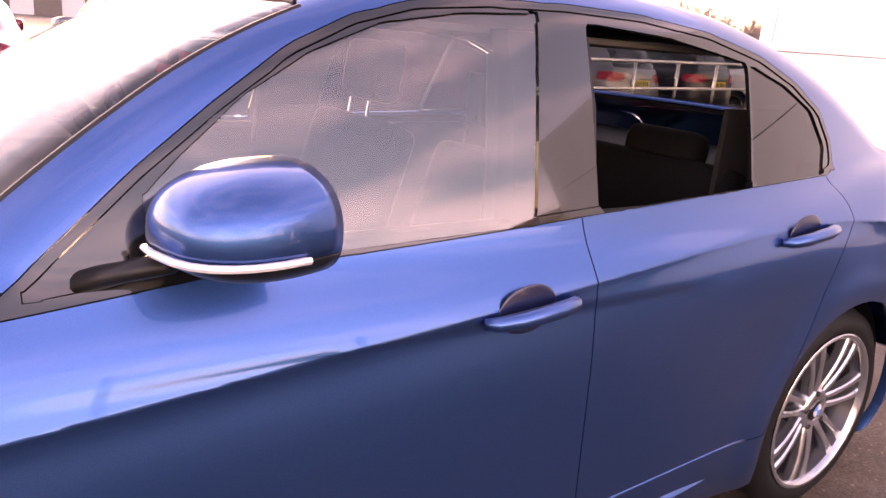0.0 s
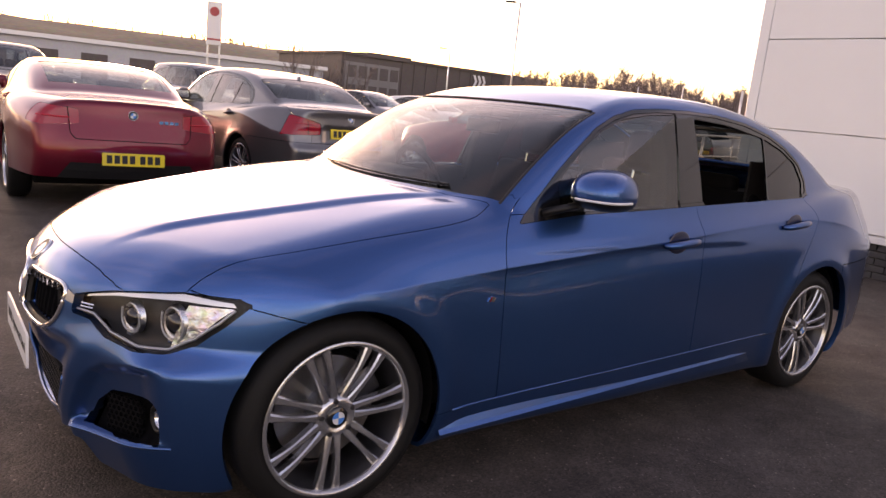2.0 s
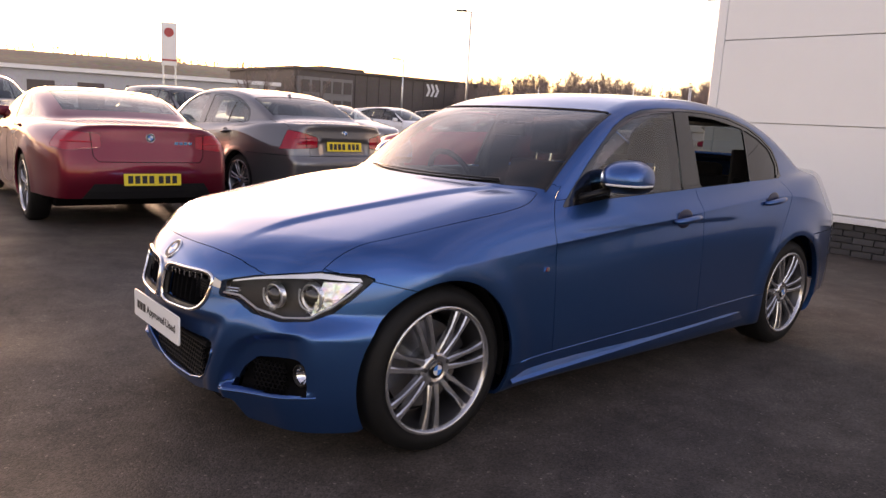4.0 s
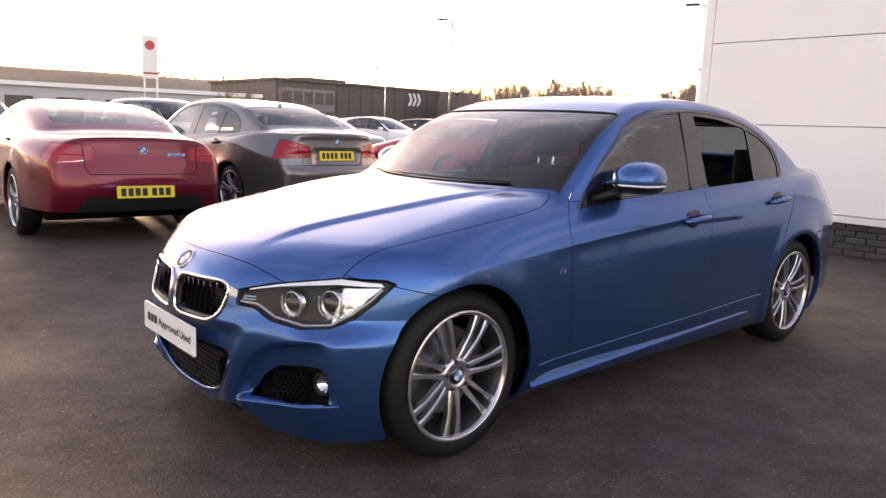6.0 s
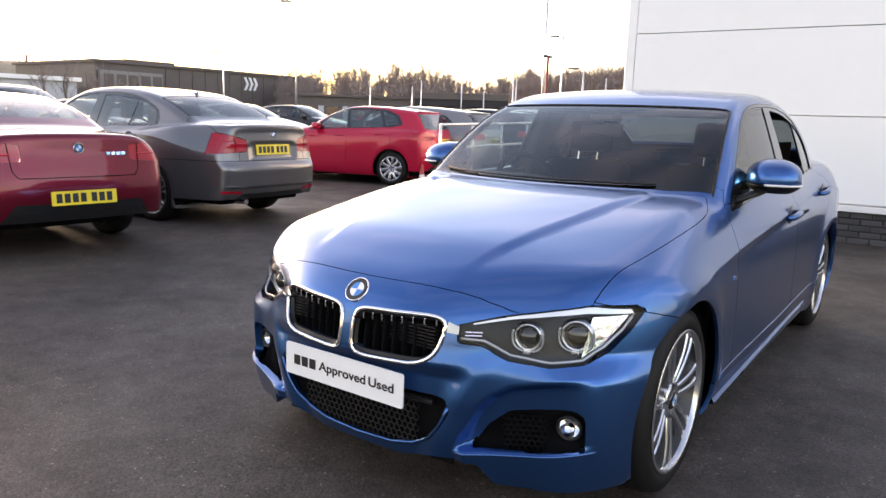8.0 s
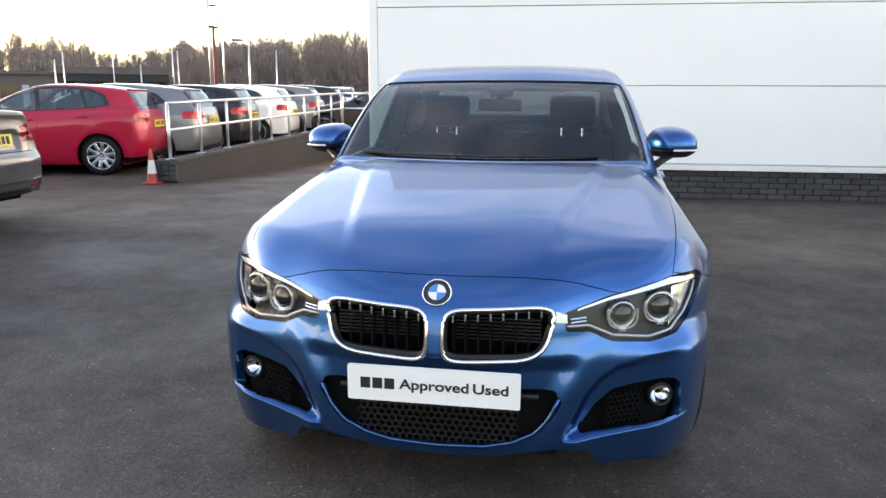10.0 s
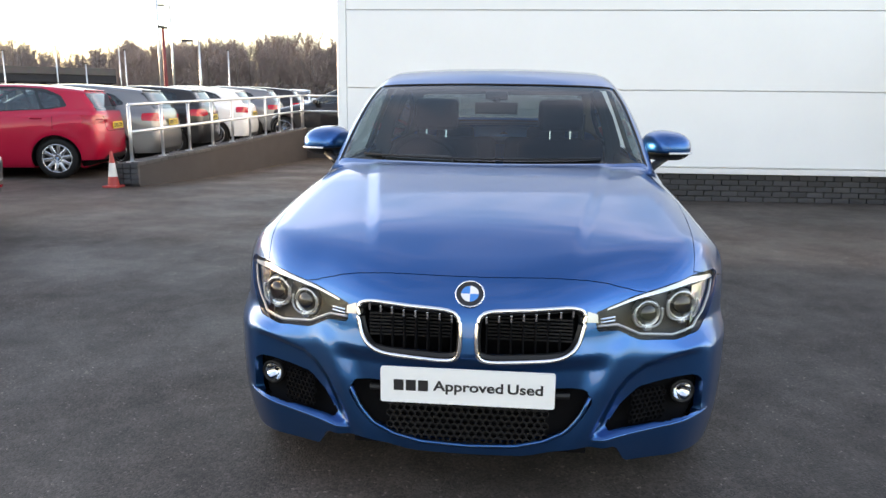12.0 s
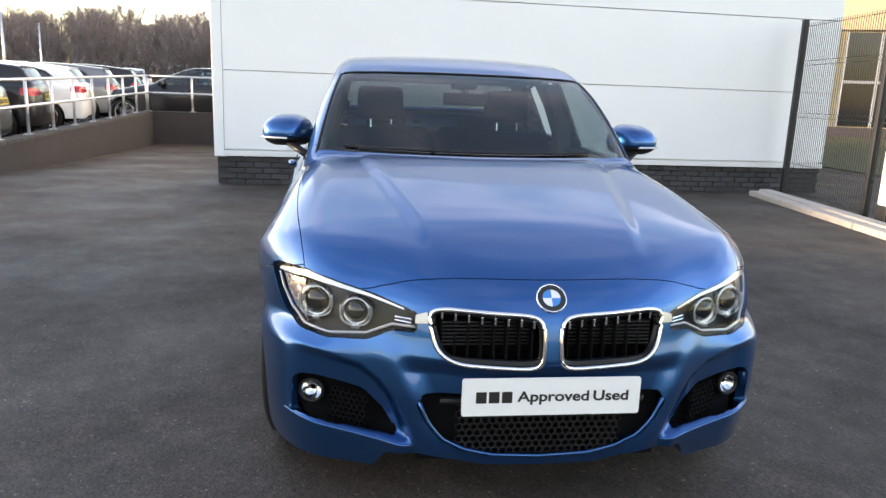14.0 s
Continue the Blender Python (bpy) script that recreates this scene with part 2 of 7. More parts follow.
    def back(self, y, z):
        y, z = np.atleast_1d(y).astype(float), np.atleast_1d(z).astype(float)
        s = np.stack([np.full(y.shape, self.spine[1]), y, z], 1)
        return self.shoot(s, np.tile((1.0, 0, 0), (len(y), 1)), 1.6)

    def flank(self, x, z):
        x, z = np.atleast_1d(x).astype(float), np.atleast_1d(z).astype(float)
        s = np.stack([x, np.zeros(x.shape), z], 1)
        return self.shoot(s, np.tile((0, 1.0, 0), (len(x), 1)), 1.3)

    def above(self, x, y):
        x, y = np.atleast_1d(x).astype(float), np.atleast_1d(y).astype(float)
        s = np.stack([x, y, np.full(x.shape, 0.6)], 1)
        return self.shoot(s, np.tile((0, 0, 1.0), (len(x), 1)), 1.4)


class Skin:
    """The half skin of a Body as polygons, which cut() splits along curves."""

    def __init__(self, body, around, nose, mid, tail):
        self.body = body
        a, b = body.spine
        h = 0.62
        th = np.radians(np.linspace(-90, 90, around + 1))
        cols = [((a, 0.0), q) for q in np.radians(np.linspace(0, 90, nose + 1))]
        cols += [((a + (b - a) * i / mid, 0.0), math.pi / 2) for i in range(1, mid + 1)]
        cols += [((b, 0.0), q) for q in np.radians(np.linspace(90, 180, tail + 1))[1:]]
        start, way = [], []
        for (sx, _), q in cols:
            for t in th:
                start.append((sx, 0, h))
                way.append((-math.cos(q), math.sin(q) * math.cos(t), math.sin(q) * math.sin(t)))
        start, way = np.array(start), np.array(way)
        v = body.shoot(start, way, 1.7)
        m = around + 1
        v[np.arange(len(v)) % m == around, 1] = 0.0
        v[np.arange(len(v)) % m == 0, 1] = 0.0
        v[np.arange(len(v)) < m, 1] = 0.0
        v[np.arange(len(v)) >= len(v) - m, 1] = 0.0
        self.v = [tuple(q) for q in v]
        self.f = []
        n = len(cols)
        for i in range(n - 1):
            for j in range(around):
                p, q, r, s = i * m + j, i * m + j + 1, (i + 1) * m + j + 1, (i + 1) * m + j
                if i == 0:
                    self.f.append([0, r, s])
                elif i == n - 2:
                    self.f.append([p, q, (n - 1) * m])
                else:
                    self.f.append([p, q, r, s])
        self.n = None

    def cut(self, f, where=None):
        v = np.array(self.v)
        val = f(v[:, 0], v[:, 1], v[:, 2])
        val = np.where(np.abs(val) < 0.0012, 0.0, val)
        ok = np.ones(len(v), bool) if where is None else where(v[:, 0], v[:, 1], v[:, 2])
        flat = np.concatenate([np.array(q) for q in self.f])
        at = np.cumsum([0] + [len(q) for q in self.f])[:-1]
        lo, hi = np.minimum.reduceat(val[flat], at), np.maximum.reduceat(val[flat], at)
        use = np.maximum.reduceat(ok[flat].astype(int), at) > 0
        hits = np.nonzero((lo < 0) & (hi > 0) & use)[0]
        made, fresh = {}, []
        base = len(self.v)
        for i in hits:
            face, loop, marks = self.f[i], [], []
            for a, b in zip(face, face[1:] + face[:1]):
                if val[a] == 0:
                    marks.append(len(loop))
                loop.append(a)
                if val[a] * val[b] < 0:
                    key = (min(a, b), max(a, b))
                    if key not in made:
                        t = val[a] / (val[a] - val[b])
                        made[key] = base + len(fresh)
                        fresh.append(v[a] * (1 - t) + v[b] * t)
                    marks.append(len(loop))
                    loop.append(made[key])
            if len(marks) == 2 and 1 < marks[1] - marks[0] < len(loop) - 1:
                s, e = marks
                self.f[i] = loop[s:e + 1]
                self.f.append(loop[e:] + loop[:s + 1])
            else:
                self.f[i] = loop
        # neighbours outside the mask must take the new corners too
        if where is not None and made:
            touched = set()
            for key in made:
                touched.update(key)
            done = set(hits.tolist())
            for i, face in enumerate(self.f[:len(at)]):
                if i in done or not touched.intersection(face):
                    continue
                loop = []
                for a, b in zip(face, face[1:] + face[:1]):
                    loop.append(a)
                    key = (min(a, b), max(a, b))
                    if key in made:
                        loop.append(made[key])
                self.f[i] = loop
        if fresh:
            p = np.array(fresh)
            q = self.body.drop_on(p, 1)
            q[np.abs(p[:, 1]) < 1e-6, 1] = 0.0
            self.v += [tuple(c) for c in q]

    def finish(self):
        self.arr = np.array(self.v)
        self.n = self.body.normal(self.arr)
        self.n[np.abs(self.arr[:, 1]) < 1e-6, 1] = 0.0
        self.n /= np.linalg.norm(self.n, axis=1)[:, None]
        self.mid = np.array([self.arr[q].mean(0) for q in self.f])
        self.left = np.ones(len(self.f), bool)

    def take(self, test):
        """The faces, not yet taken, whose middles pass the test."""
        m = self.mid
        pick = self.left & test(m[:, 0], m[:, 1], m[:, 2])
        self.left &= ~pick
        return [self.f[i] for i in np.nonzero(pick)[0]]

    def panel(self, name, faces, sides, sink=0.0, gap=0.0016, hem=0.014):
        """A mesh from faces: sides is (1,), (-1,) or both; its free edge folds inwards by hem."""
        if not faces:
            return None
        used = sorted({i for q in faces for i in q})
        where = {i: j for j, i in enumerate(used)}
        fs = [[where[i] for i in q] for q in faces]
        p, n = self.arr[used].copy(), self.n[used].copy()
        count = {}
        for q in fs:
            for a, b in zip(q, q[1:] + q[:1]):
                count[(min(a, b), max(a, b))] = count.get((min(a, b), max(a, b)), 0) + 1
        rim = []
        for q in fs:
            c = p[q].mean(0)
            for a, b in zip(q, q[1:] + q[:1]):
                if count[(min(a, b), max(a, b))] == 1 and not (abs(p[a][1]) < 1e-6 and abs(p[b][1]) < 1e-6):
                    rim.append((a, b, c))
        push = np.zeros_like(p)
        for a, b, c in rim:
            d = c - (p[a] + p[b]) / 2
            e = p[b] - p[a]
            l = np.linalg.norm(e)
            if l > 1e-9:
                e /= l
                d = d - e * d.dot(e)
            l = np.linalg.norm(d)
            if l > 1e-9:
                push[a] += d / l
                push[b] += d / l
        l = np.linalg.norm(push, axis=1)
        push[l > 1e-9] /= l[l > 1e-9][:, None]
        onc = np.abs(p[:, 1]) < 1e-6
        p = p + push * gap - n * sink
        p[onc, 1] = 0.0
        verts, norms, polys = [], [], []
        for sd in sides:
            o = len(verts)
            m = np.array((1, sd, 1))
            verts += [tuple(c) for c in p * m]
            norms += [tuple(c) for c in n * m]
            polys += [[o + i for i in (q if sd > 0 else q[::-1])] for q in fs]
            if hem:
                for a, b, _ in rim:
                    w = len(verts)
                    quad = [p[a], p[b], p[b] - n[b] * hem, p[a] - n[a] * hem]
                    out = -(push[a] + push[b])
                    out = out / max(np.linalg.norm(out), 1e-9)
                    verts += [tuple(c * m) for c in quad]
                    norms += [tuple(out * m)] * 4
                    polys.append([w + 3, w + 2, w + 1, w] if sd > 0 else [w, w + 1, w + 2, w + 3])
        if len(sides) == 2:
            seam = {}
            ren = list(range(len(verts)))
            for i, c in enumerate(verts):
                if abs(c[1]) < 1e-6:
                    key = (round(c[0], 5), round(c[2], 5), round(norms[i][2], 2))
                    ren[i] = seam.setdefault(key, i)
            polys = [[ren[i] for i in q] for q in polys]
            polys = [q for q in polys if len(set(q)) == len(q)]
        me = bpy.data.meshes.new(name)
        me.from_pydata(verts, [], polys)
        me.polygons.foreach_set("use_smooth", [True] * len(me.polygons))
        me.normals_split_custom_set_from_vertices(norms)
        return me


def islands(faces):
    """Faces sorted into connected pieces."""
    up = {}

    def root(i):
        while up[i] != i:
            up[i] = up[up[i]]
            i = up[i]
        return i
    for q in faces:
        for i in q:
            up.setdefault(i, i)
        for i in q[1:]:
            up[root(q[0])] = root(i)
    out = {}
    for q in faces:
        out.setdefault(root(q[0]), []).append(q)
    return list(out.values())

# ---- materials ----
def mat(name, color, rough=0.5, metal=0.0, coat=0.0, vary=0.0, scale=6.0, bump=0.0, bump_scale=120.0, spec=0.5, rough_vary=0.0, tint=None, per_piece=0.0):
    """A surface with broad and fine variation of colour, gloss and relief."""
    m = bpy.data.materials.new(name)
    m.use_nodes = True
    nt, lk = m.node_tree.nodes, m.node_tree.links
    b = nt["Principled BSDF"]
    b.inputs["Base Color"].default_value = (*color, 1)
    b.inputs["Roughness"].default_value = rough
    b.inputs["Metallic"].default_value = metal
    b.inputs["Coat Weight"].default_value = coat
    b.inputs["Coat Roughness"].default_value = 0.02
    b.inputs["Specular IOR Level"].default_value = spec
    if vary or bump or rough_vary or per_piece:
        co = nt.new("ShaderNodeTexCoord")
        n1, n2 = nt.new("ShaderNodeTexNoise"), nt.new("ShaderNodeTexNoise")
        n1.inputs["Scale"].default_value, n1.inputs["Detail"].default_value = scale, 6
        n2.inputs["Scale"].default_value, n2.inputs["Detail"].default_value = bump_scale, 4
        lk.new(co.outputs["Object"], n1.inputs["Vector"])
        lk.new(co.outputs["Object"], n2.inputs["Vector"])
        if vary or per_piece:
            ramp = nt.new("ShaderNodeMix")
            ramp.data_type = "RGBA"
            dark = tint or tuple(c * (1 - vary) for c in color)
            ramp.inputs["A"].default_value = (*dark, 1)
            ramp.inputs["B"].default_value = (*[min(1, c * (1 + vary * 0.6)) for c in color], 1)
            lk.new(n1.outputs["Fac"], ramp.inputs["Factor"])
            fine = nt.new("ShaderNodeMix")
            fine.data_type, fine.blend_type = "RGBA", "OVERLAY"
            fine.inputs["Factor"].default_value = min(1.0, vary * 1.2)
            lk.new(ramp.outputs["Result"], fine.inputs["A"])
            lk.new(n2.outputs["Color"], fine.inputs["B"])
            end = fine
            if per_piece:
                oi, hs = nt.new("ShaderNodeObjectInfo"), nt.new("ShaderNodeHueSaturation")
                mr = nt.new("ShaderNodeMapRange")
                mr.inputs["To Min"].default_value, mr.inputs["To Max"].default_value = 1 - per_piece, 1 + per_piece
                lk.new(oi.outputs["Random"], mr.inputs["Value"])
                lk.new(mr.outputs["Result"], hs.inputs["Value"])
                lk.new(fine.outputs["Result"], hs.inputs["Color"])
                lk.new(hs.outputs["Color"], b.inputs["Base Color"])
            else:
                lk.new(fine.outputs["Result"], b.inputs["Base Color"])
        if rough_vary:
            mr = nt.new("ShaderNodeMapRange")
            mr.inputs["To Min"].default_value, mr.inputs["To Max"].default_value = max(0, rough - rough_vary), min(1, rough + rough_vary)
            lk.new(n1.outputs["Fac"], mr.inputs["Value"])
            lk.new(mr.outputs["Result"], b.inputs["Roughness"])
        if bump:
            bp = nt.new("ShaderNodeBump")
            bp.inputs["Strength"].default_value, bp.inputs["Distance"].default_value = 1.0, bump
            lk.new(n2.outputs["Fac"], bp.inputs["Height"])
            lk.new(bp.outputs["Normal"], b.inputs["Normal"])
    return m


def glass(name, tint, gloss=0.02, ior=1.75):
    """A thin pane: tinted see-through with a clear reflection."""
    m = bpy.data.materials.new(name)
    m.use_nodes = True
    nt, lk = m.node_tree.nodes, m.node_tree.links
    nt.clear()
    out, mix = nt.new("ShaderNodeOutputMaterial"), nt.new("ShaderNodeMixShader")
    tr, gl, lw = nt.new("ShaderNodeBsdfTransparent"), nt.new("ShaderNodeBsdfGlossy"), nt.new("ShaderNodeLayerWeight")
    # a thin sheet mirrors alike from both sides: its gloss rises with the fifth power of the slant
    up, fit, head = nt.new("ShaderNodeMath"), nt.new("ShaderNodeMapRange"), ((ior - 1) / (ior + 1)) ** 2
    tr.inputs["Color"].default_value = (*tint, 1)
    gl.inputs["Roughness"].default_value = gloss
    gl.inputs["Color"].default_value = (1, 1, 1, 1)
    lw.inputs["Blend"].default_value = 0.5
    up.operation = "POWER"
    up.inputs[1].default_value = 5.0
    fit.inputs["To Min"].default_value, fit.inputs["To Max"].default_value = head, 1.0
    lk.new(lw.outputs["Facing"], up.inputs[0])
    lk.new(up.outputs["Value"], fit.inputs["Value"])
    lk.new(fit.outputs["Result"], mix.inputs["Fac"])
    lk.new(tr.outputs[0], mix.inputs[1])
    lk.new(gl.outputs[0], mix.inputs[2])
    lk.new(mix.outputs[0], out.inputs["Surface"])
    return m


def paint(name, color, metal=0.55, rough=0.32, flake=0.10):
    """Metallic car paint: flakes under a clear coat."""
    m = mat(name, color, rough, metal, 1.0)
    nt, lk = m.node_tree.nodes, m.node_tree.links
    b = nt["Principled BSDF"]
    b.inputs["Coat IOR"].default_value, b.inputs["Specular IOR Level"].default_value = 1.38, 0.25
    co, vo = nt.new("ShaderNodeTexCoord"), nt.new("ShaderNodeTexVoronoi")
    vo.inputs["Scale"].default_value = 900
    lk.new(co.outputs["Object"], vo.inputs["Vector"])
    mx = nt.new("ShaderNodeMix")
    mx.data_type = "RGBA"
    mx.inputs["A"].default_value = (*[c * (1 - flake) for c in color], 1)
    mx.inputs["B"].default_value = (*[min(1, c * (1 + flake)) for c in color], 1)
    lk.new(vo.outputs["Color"], mx.inputs["Factor"])
    ns = nt.new("ShaderNodeTexNoise")
    ns.inputs["Scale"].default_value, ns.inputs["Detail"].default_value = 3.0, 5
    lk.new(co.outputs["Object"], ns.inputs["Vector"])
    mr = nt.new("ShaderNodeMapRange")
    mr.inputs["To Min"].default_value, mr.inputs["To Max"].default_value = 0.015, 0.05
    lk.new(ns.outputs["Fac"], mr.inputs["Value"])
    lk.new(mr.outputs["Result"], b.inputs["Coat Roughness"])
    lk.new(mx.outputs["Result"], b.inputs["Base Color"])
    return m


BLUE = paint("blue_paint", (0.018, 0.098, 0.288), 0.90, 0.30)
DEEP_RED = paint("deep_red_paint", (0.145, 0.004, 0.017), 0.6, 0.30)
RED = paint("red_paint", (0.40, 0.004, 0.032), 0.25, 0.34)
GREY = paint("grey_paint", (0.15, 0.148, 0.155), 0.75, 0.30)
SILVER = paint("silver_paint", (0.19, 0.195, 0.205), 0.7, 0.36)
PALE = paint("pale_paint", (0.72, 0.74, 0.76), 0.0, 0.4)
BLACKP = paint("black_paint", (0.012, 0.012, 0.014), 0.2, 0.35)
BLUEGREY = paint("blue_grey_paint", (0.10, 0.14, 0.20), 0.6, 0.36)
CLEAR = glass("clear_glass", (0.58, 0.67, 0.68), 0.02, 2.0)
SCREEN = glass("screen_glass", (0.50, 0.57, 0.56), 0.02, 1.62)
TINTED = glass("tinted_glass", (0.060, 0.044, 0.042), 0.02, 1.75)
SMOKE = glass("smoked_glass", (0.19, 0.22, 0.22), 0.02, 1.55)
LENS = glass("lens_glass", (0.94, 0.96, 0.98), 0.02, 1.22)
CHROME = mat("chrome", (0.80, 0.81, 0.83), 0.08, 1.0)
SATIN = mat("satin_metal", (0.62, 0.63, 0.65), 0.28, 1.0, 0, 0.06, 30, 0, 400, rough_vary=0.06)
ALLOY = mat("alloy_wheel", (0.50, 0.51, 0.54), 0.24, 0.9, 0.4, 0.08, 20, rough_vary=0.06)
# dark copy of the alloy, the shade behind the spokes put into its colour
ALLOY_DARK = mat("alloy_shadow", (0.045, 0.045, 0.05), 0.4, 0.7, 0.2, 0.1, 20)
RUBBER = mat("tyre_rubber", (0.0075, 0.0075, 0.008), 0.6, 0, 0, 0.25, 14, 0.0006, 160, spec=0.2)
BLACK = mat("black_plastic", (0.010, 0.010, 0.011), 0.42, 0, 0, 0.2, 20, 0.0002, 500, spec=0.3)
GLOSSBLACK = mat("gloss_black", (0.006, 0.006, 0.007), 0.10, 0, 0.6)
DARKVOID = mat("dark_lining", (0.005, 0.005, 0.006), 0.9, 0, 0, 0.2, 10, spec=0.08)
SEATM = mat("dark_leather", (0.0065, 0.006, 0.0065), 0.85, 0, 0, 0.25, 18, 0.0008, 90, spec=0.12)
TRIMM = mat("dark_trim", (0.010, 0.010, 0.0105), 0.7, 0, 0, 0.2, 18, 0.0004, 200)
DISC = mat("brake_steel", (0.18, 0.18, 0.19), 0.35, 1.0, 0, 0.15, 30)
TAILRED = mat("tail_lamp_red", (0.36, 0.004, 0.018), 0.12, 0, 0.2, 0.15, 40)
LAMPWHITE = mat("lamp_white", (0.75, 0.75, 0.76), 0.2, 0.2, 0.4)
LAMPRED = mat("lamp_red_bright", (0.50, 0.012, 0.025), 0.2, 0, 0.2)
HAZY = glass("hazy_glass", (0.50, 0.56, 0.54))
LAMPSILVER = mat("lamp_silver", (0.42, 0.43, 0.45), 0.3, 0.6, 0.3, 0.1, 60)
REFLECTOR = mat("lamp_reflector", (0.62, 0.63, 0.65), 0.24, 0.9, 0.2, 0.5, 45, 0.004, 38)
PLATEWHITE = mat("plate_white", (0.78, 0.79, 0.80), 0.35, 0, 0.3, 0.04, 30)
PLATEYELLOW = mat("plate_yellow", (0.75, 0.56, 0.03), 0.35, 0, 0.3, 0.04, 30)
INK = mat("plate_ink", (0.01, 0.01, 0.012), 0.5)
BADGEBLUE = mat("badge_blue", (0.02, 0.19, 0.55), 0.25, 0, 0.6)


def asphalt():
    """Worn tarmac: pale chippings in dark binder, broad stains and patches."""
    m = mat("asphalt", (0.05, 0.045, 0.043), 0.60, spec=0.26)
    nt, lk = m.node_tree.nodes, m.node_tree.links
    b = nt["Principled BSDF"]
    co = nt.new("ShaderNodeTexCoord")

    def cloud(scale, detail, rough=0.55):
        n = nt.new("ShaderNodeTexNoise")
        n.inputs["Scale"].default_value, n.inputs["Detail"].default_value, n.inputs["Roughness"].default_value = scale, detail, rough
        lk.new(co.outputs["Object"], n.inputs["Vector"])
        return n.outputs["Fac"]

    def span(value, a, c, lo, hi):
        r = nt.new("ShaderNodeMapRange")
        for key, val in (("From Min", a), ("From Max", c), ("To Min", lo), ("To Max", hi)):
            r.inputs[key].default_value = val
        lk.new(value, r.inputs["Value"])
        return r.outputs["Result"]

    def times(p, q):
        n = nt.new("ShaderNodeMath")
        n.operation = "MULTIPLY"
        lk.new(p, n.inputs[0])
        lk.new(q, n.inputs[1])
        return n.outputs[0]
    stones = nt.new("ShaderNodeTexVoronoi")
    stones.inputs["Scale"].default_value = 125
    lk.new(co.outputs["Object"], stones.inputs["Vector"])
    each = nt.new("ShaderNodeSeparateColor")
    lk.new(stones.outputs["Color"], each.inputs["Color"])
    worn = span(cloud(0.75, 6, 0.65), 0.36, 0.66, 0.70, 1.28)
    mid = span(cloud(6.0, 5), 0.3, 0.7, 0.80, 1.22)
    grain = span(each.outputs["Red"], 0.0, 1.0, 0.62, 1.38)
    fleck = span(each.outputs["Green"], 0.975, 0.997, 1.0, 2.6)
    value = times(times(worn, mid), times(grain, fleck))
    mix = nt.new("ShaderNodeMix")
    mix.data_type, mix.blend_type = "RGBA", "MULTIPLY"
    mix.inputs["Factor"].default_value = 1.0
    mix.inputs["A"].default_value = (0.0600, 0.0495, 0.0435, 1)
    lk.new(value, mix.inputs["B"])
    lk.new(mix.outputs["Result"], b.inputs["Base Color"])
    lk.new(span(cloud(1.1, 5), 0.35, 0.65, 0.55, 0.78), b.inputs["Roughness"])
    bp = nt.new("ShaderNodeBump")
    bp.inputs["Strength"].default_value, bp.inputs["Distance"].default_value = 0.36, 0.005
    lk.new(stones.outputs["Distance"], bp.inputs["Height"])
    bp.invert = True
    lk.new(bp.outputs["Normal"], b.inputs["Normal"])
    return m


ASPHALT = asphalt()
CLADDING = mat("white_cladding", (0.82, 0.84, 0.86), 0.42, 0.0, 0.1, 0.05, 1.2, 0.0003, 14, rough_vary=0.08)
BRICKM = mat("grey_brick", (0.050, 0.050, 0.054), 0.85, 0, 0, 0.3, 8, 0.002, 90, per_piece=0.25)
MORTAR = mat("mortar", (0.052, 0.050, 0.050), 0.95, 0, 0, 0.3, 20, 0.002, 120)
CONCRETE = mat("render_concrete", (0.034, 0.032, 0.036), 0.9, 0, 0, 0.3, 3, 0.002, 60)
KERBM = mat("pale_kerb", (0.45, 0.42, 0.39), 0.85, 0, 0, 0.25, 8, 0.003, 70)
GALV = mat("galvanised_steel", (0.58, 0.60, 0.62), 0.38, 0.85, 0, 0.2, 20, 0.0004, 90, rough_vary=0.1)
HOUSING = mat("lamp_housing", (0.026, 0.026, 0.028), 0.30, 0.0, spec=0.18)
# dark blue standing in for the shade in the hollow behind a handle
HANDLESHADE = mat("recess_shade", (0.006, 0.012, 0.045), 0.3, 0.3, 0.5)
HEADCLOTH = mat("grey_cloth", (0.10, 0.095, 0.092), 0.9, 0, 0, 0.1, 30)
CONERED = mat("cone_red", (0.42, 0.05, 0.045), 0.5, 0, 0, 0.25, 12)
CONEWHITE = mat("cone_white", (0.68, 0.67, 0.64), 0.5, 0, 0, 0.2, 12)
STEELDARK = mat("dark_steel", (0.025, 0.026, 0.028), 0.45, 0.3, 0, 0.2, 12)
BARK = mat("bark", (0.13, 0.105, 0.09), 0.9, 0, 0, 0.3, 4, 0.01, 20)
TWIG = mat("twigs", (0.25, 0.20, 0.185), 0.9, 0, 0, 0.35, 0.6)
HILLM = mat("winter_hill", (0.24, 0.19, 0.13), 0.95, 0, 0, 0.5, 0.02, 0, 0.5)
DARKSHED = mat("dark_shed", (0.10, 0.082, 0.078), 0.6, 0.1, 0, 0.25, 0.3, 0, 3)
PALESHED = mat("pale_shed", (0.42, 0.43, 0.46), 0.55, 0.1, 0, 0.12, 0.3, 0, 3)
OFFICE = mat("grey_office_panel", (0.20, 0.19, 0.19), 0.7, 0, 0, 0.15, 0.5)
MASTRED = mat("faded_red_mast", (0.20, 0.03, 0.035), 0.6, 0, 0, 0.2, 2)
CREAM = mat("cream_wall", (0.62, 0.50, 0.32), 0.8, 0, 0, 0.15, 0.6)
GRASSM = mat("dull_grass", (0.085, 0.085, 0.035), 0.95, 0, 0, 0.5, 1.5, 0.02, 25)
SIGNWHITE = mat("sign_white", (0.75, 0.75, 0.76), 0.4, 0, 0.2, 0.05, 3)
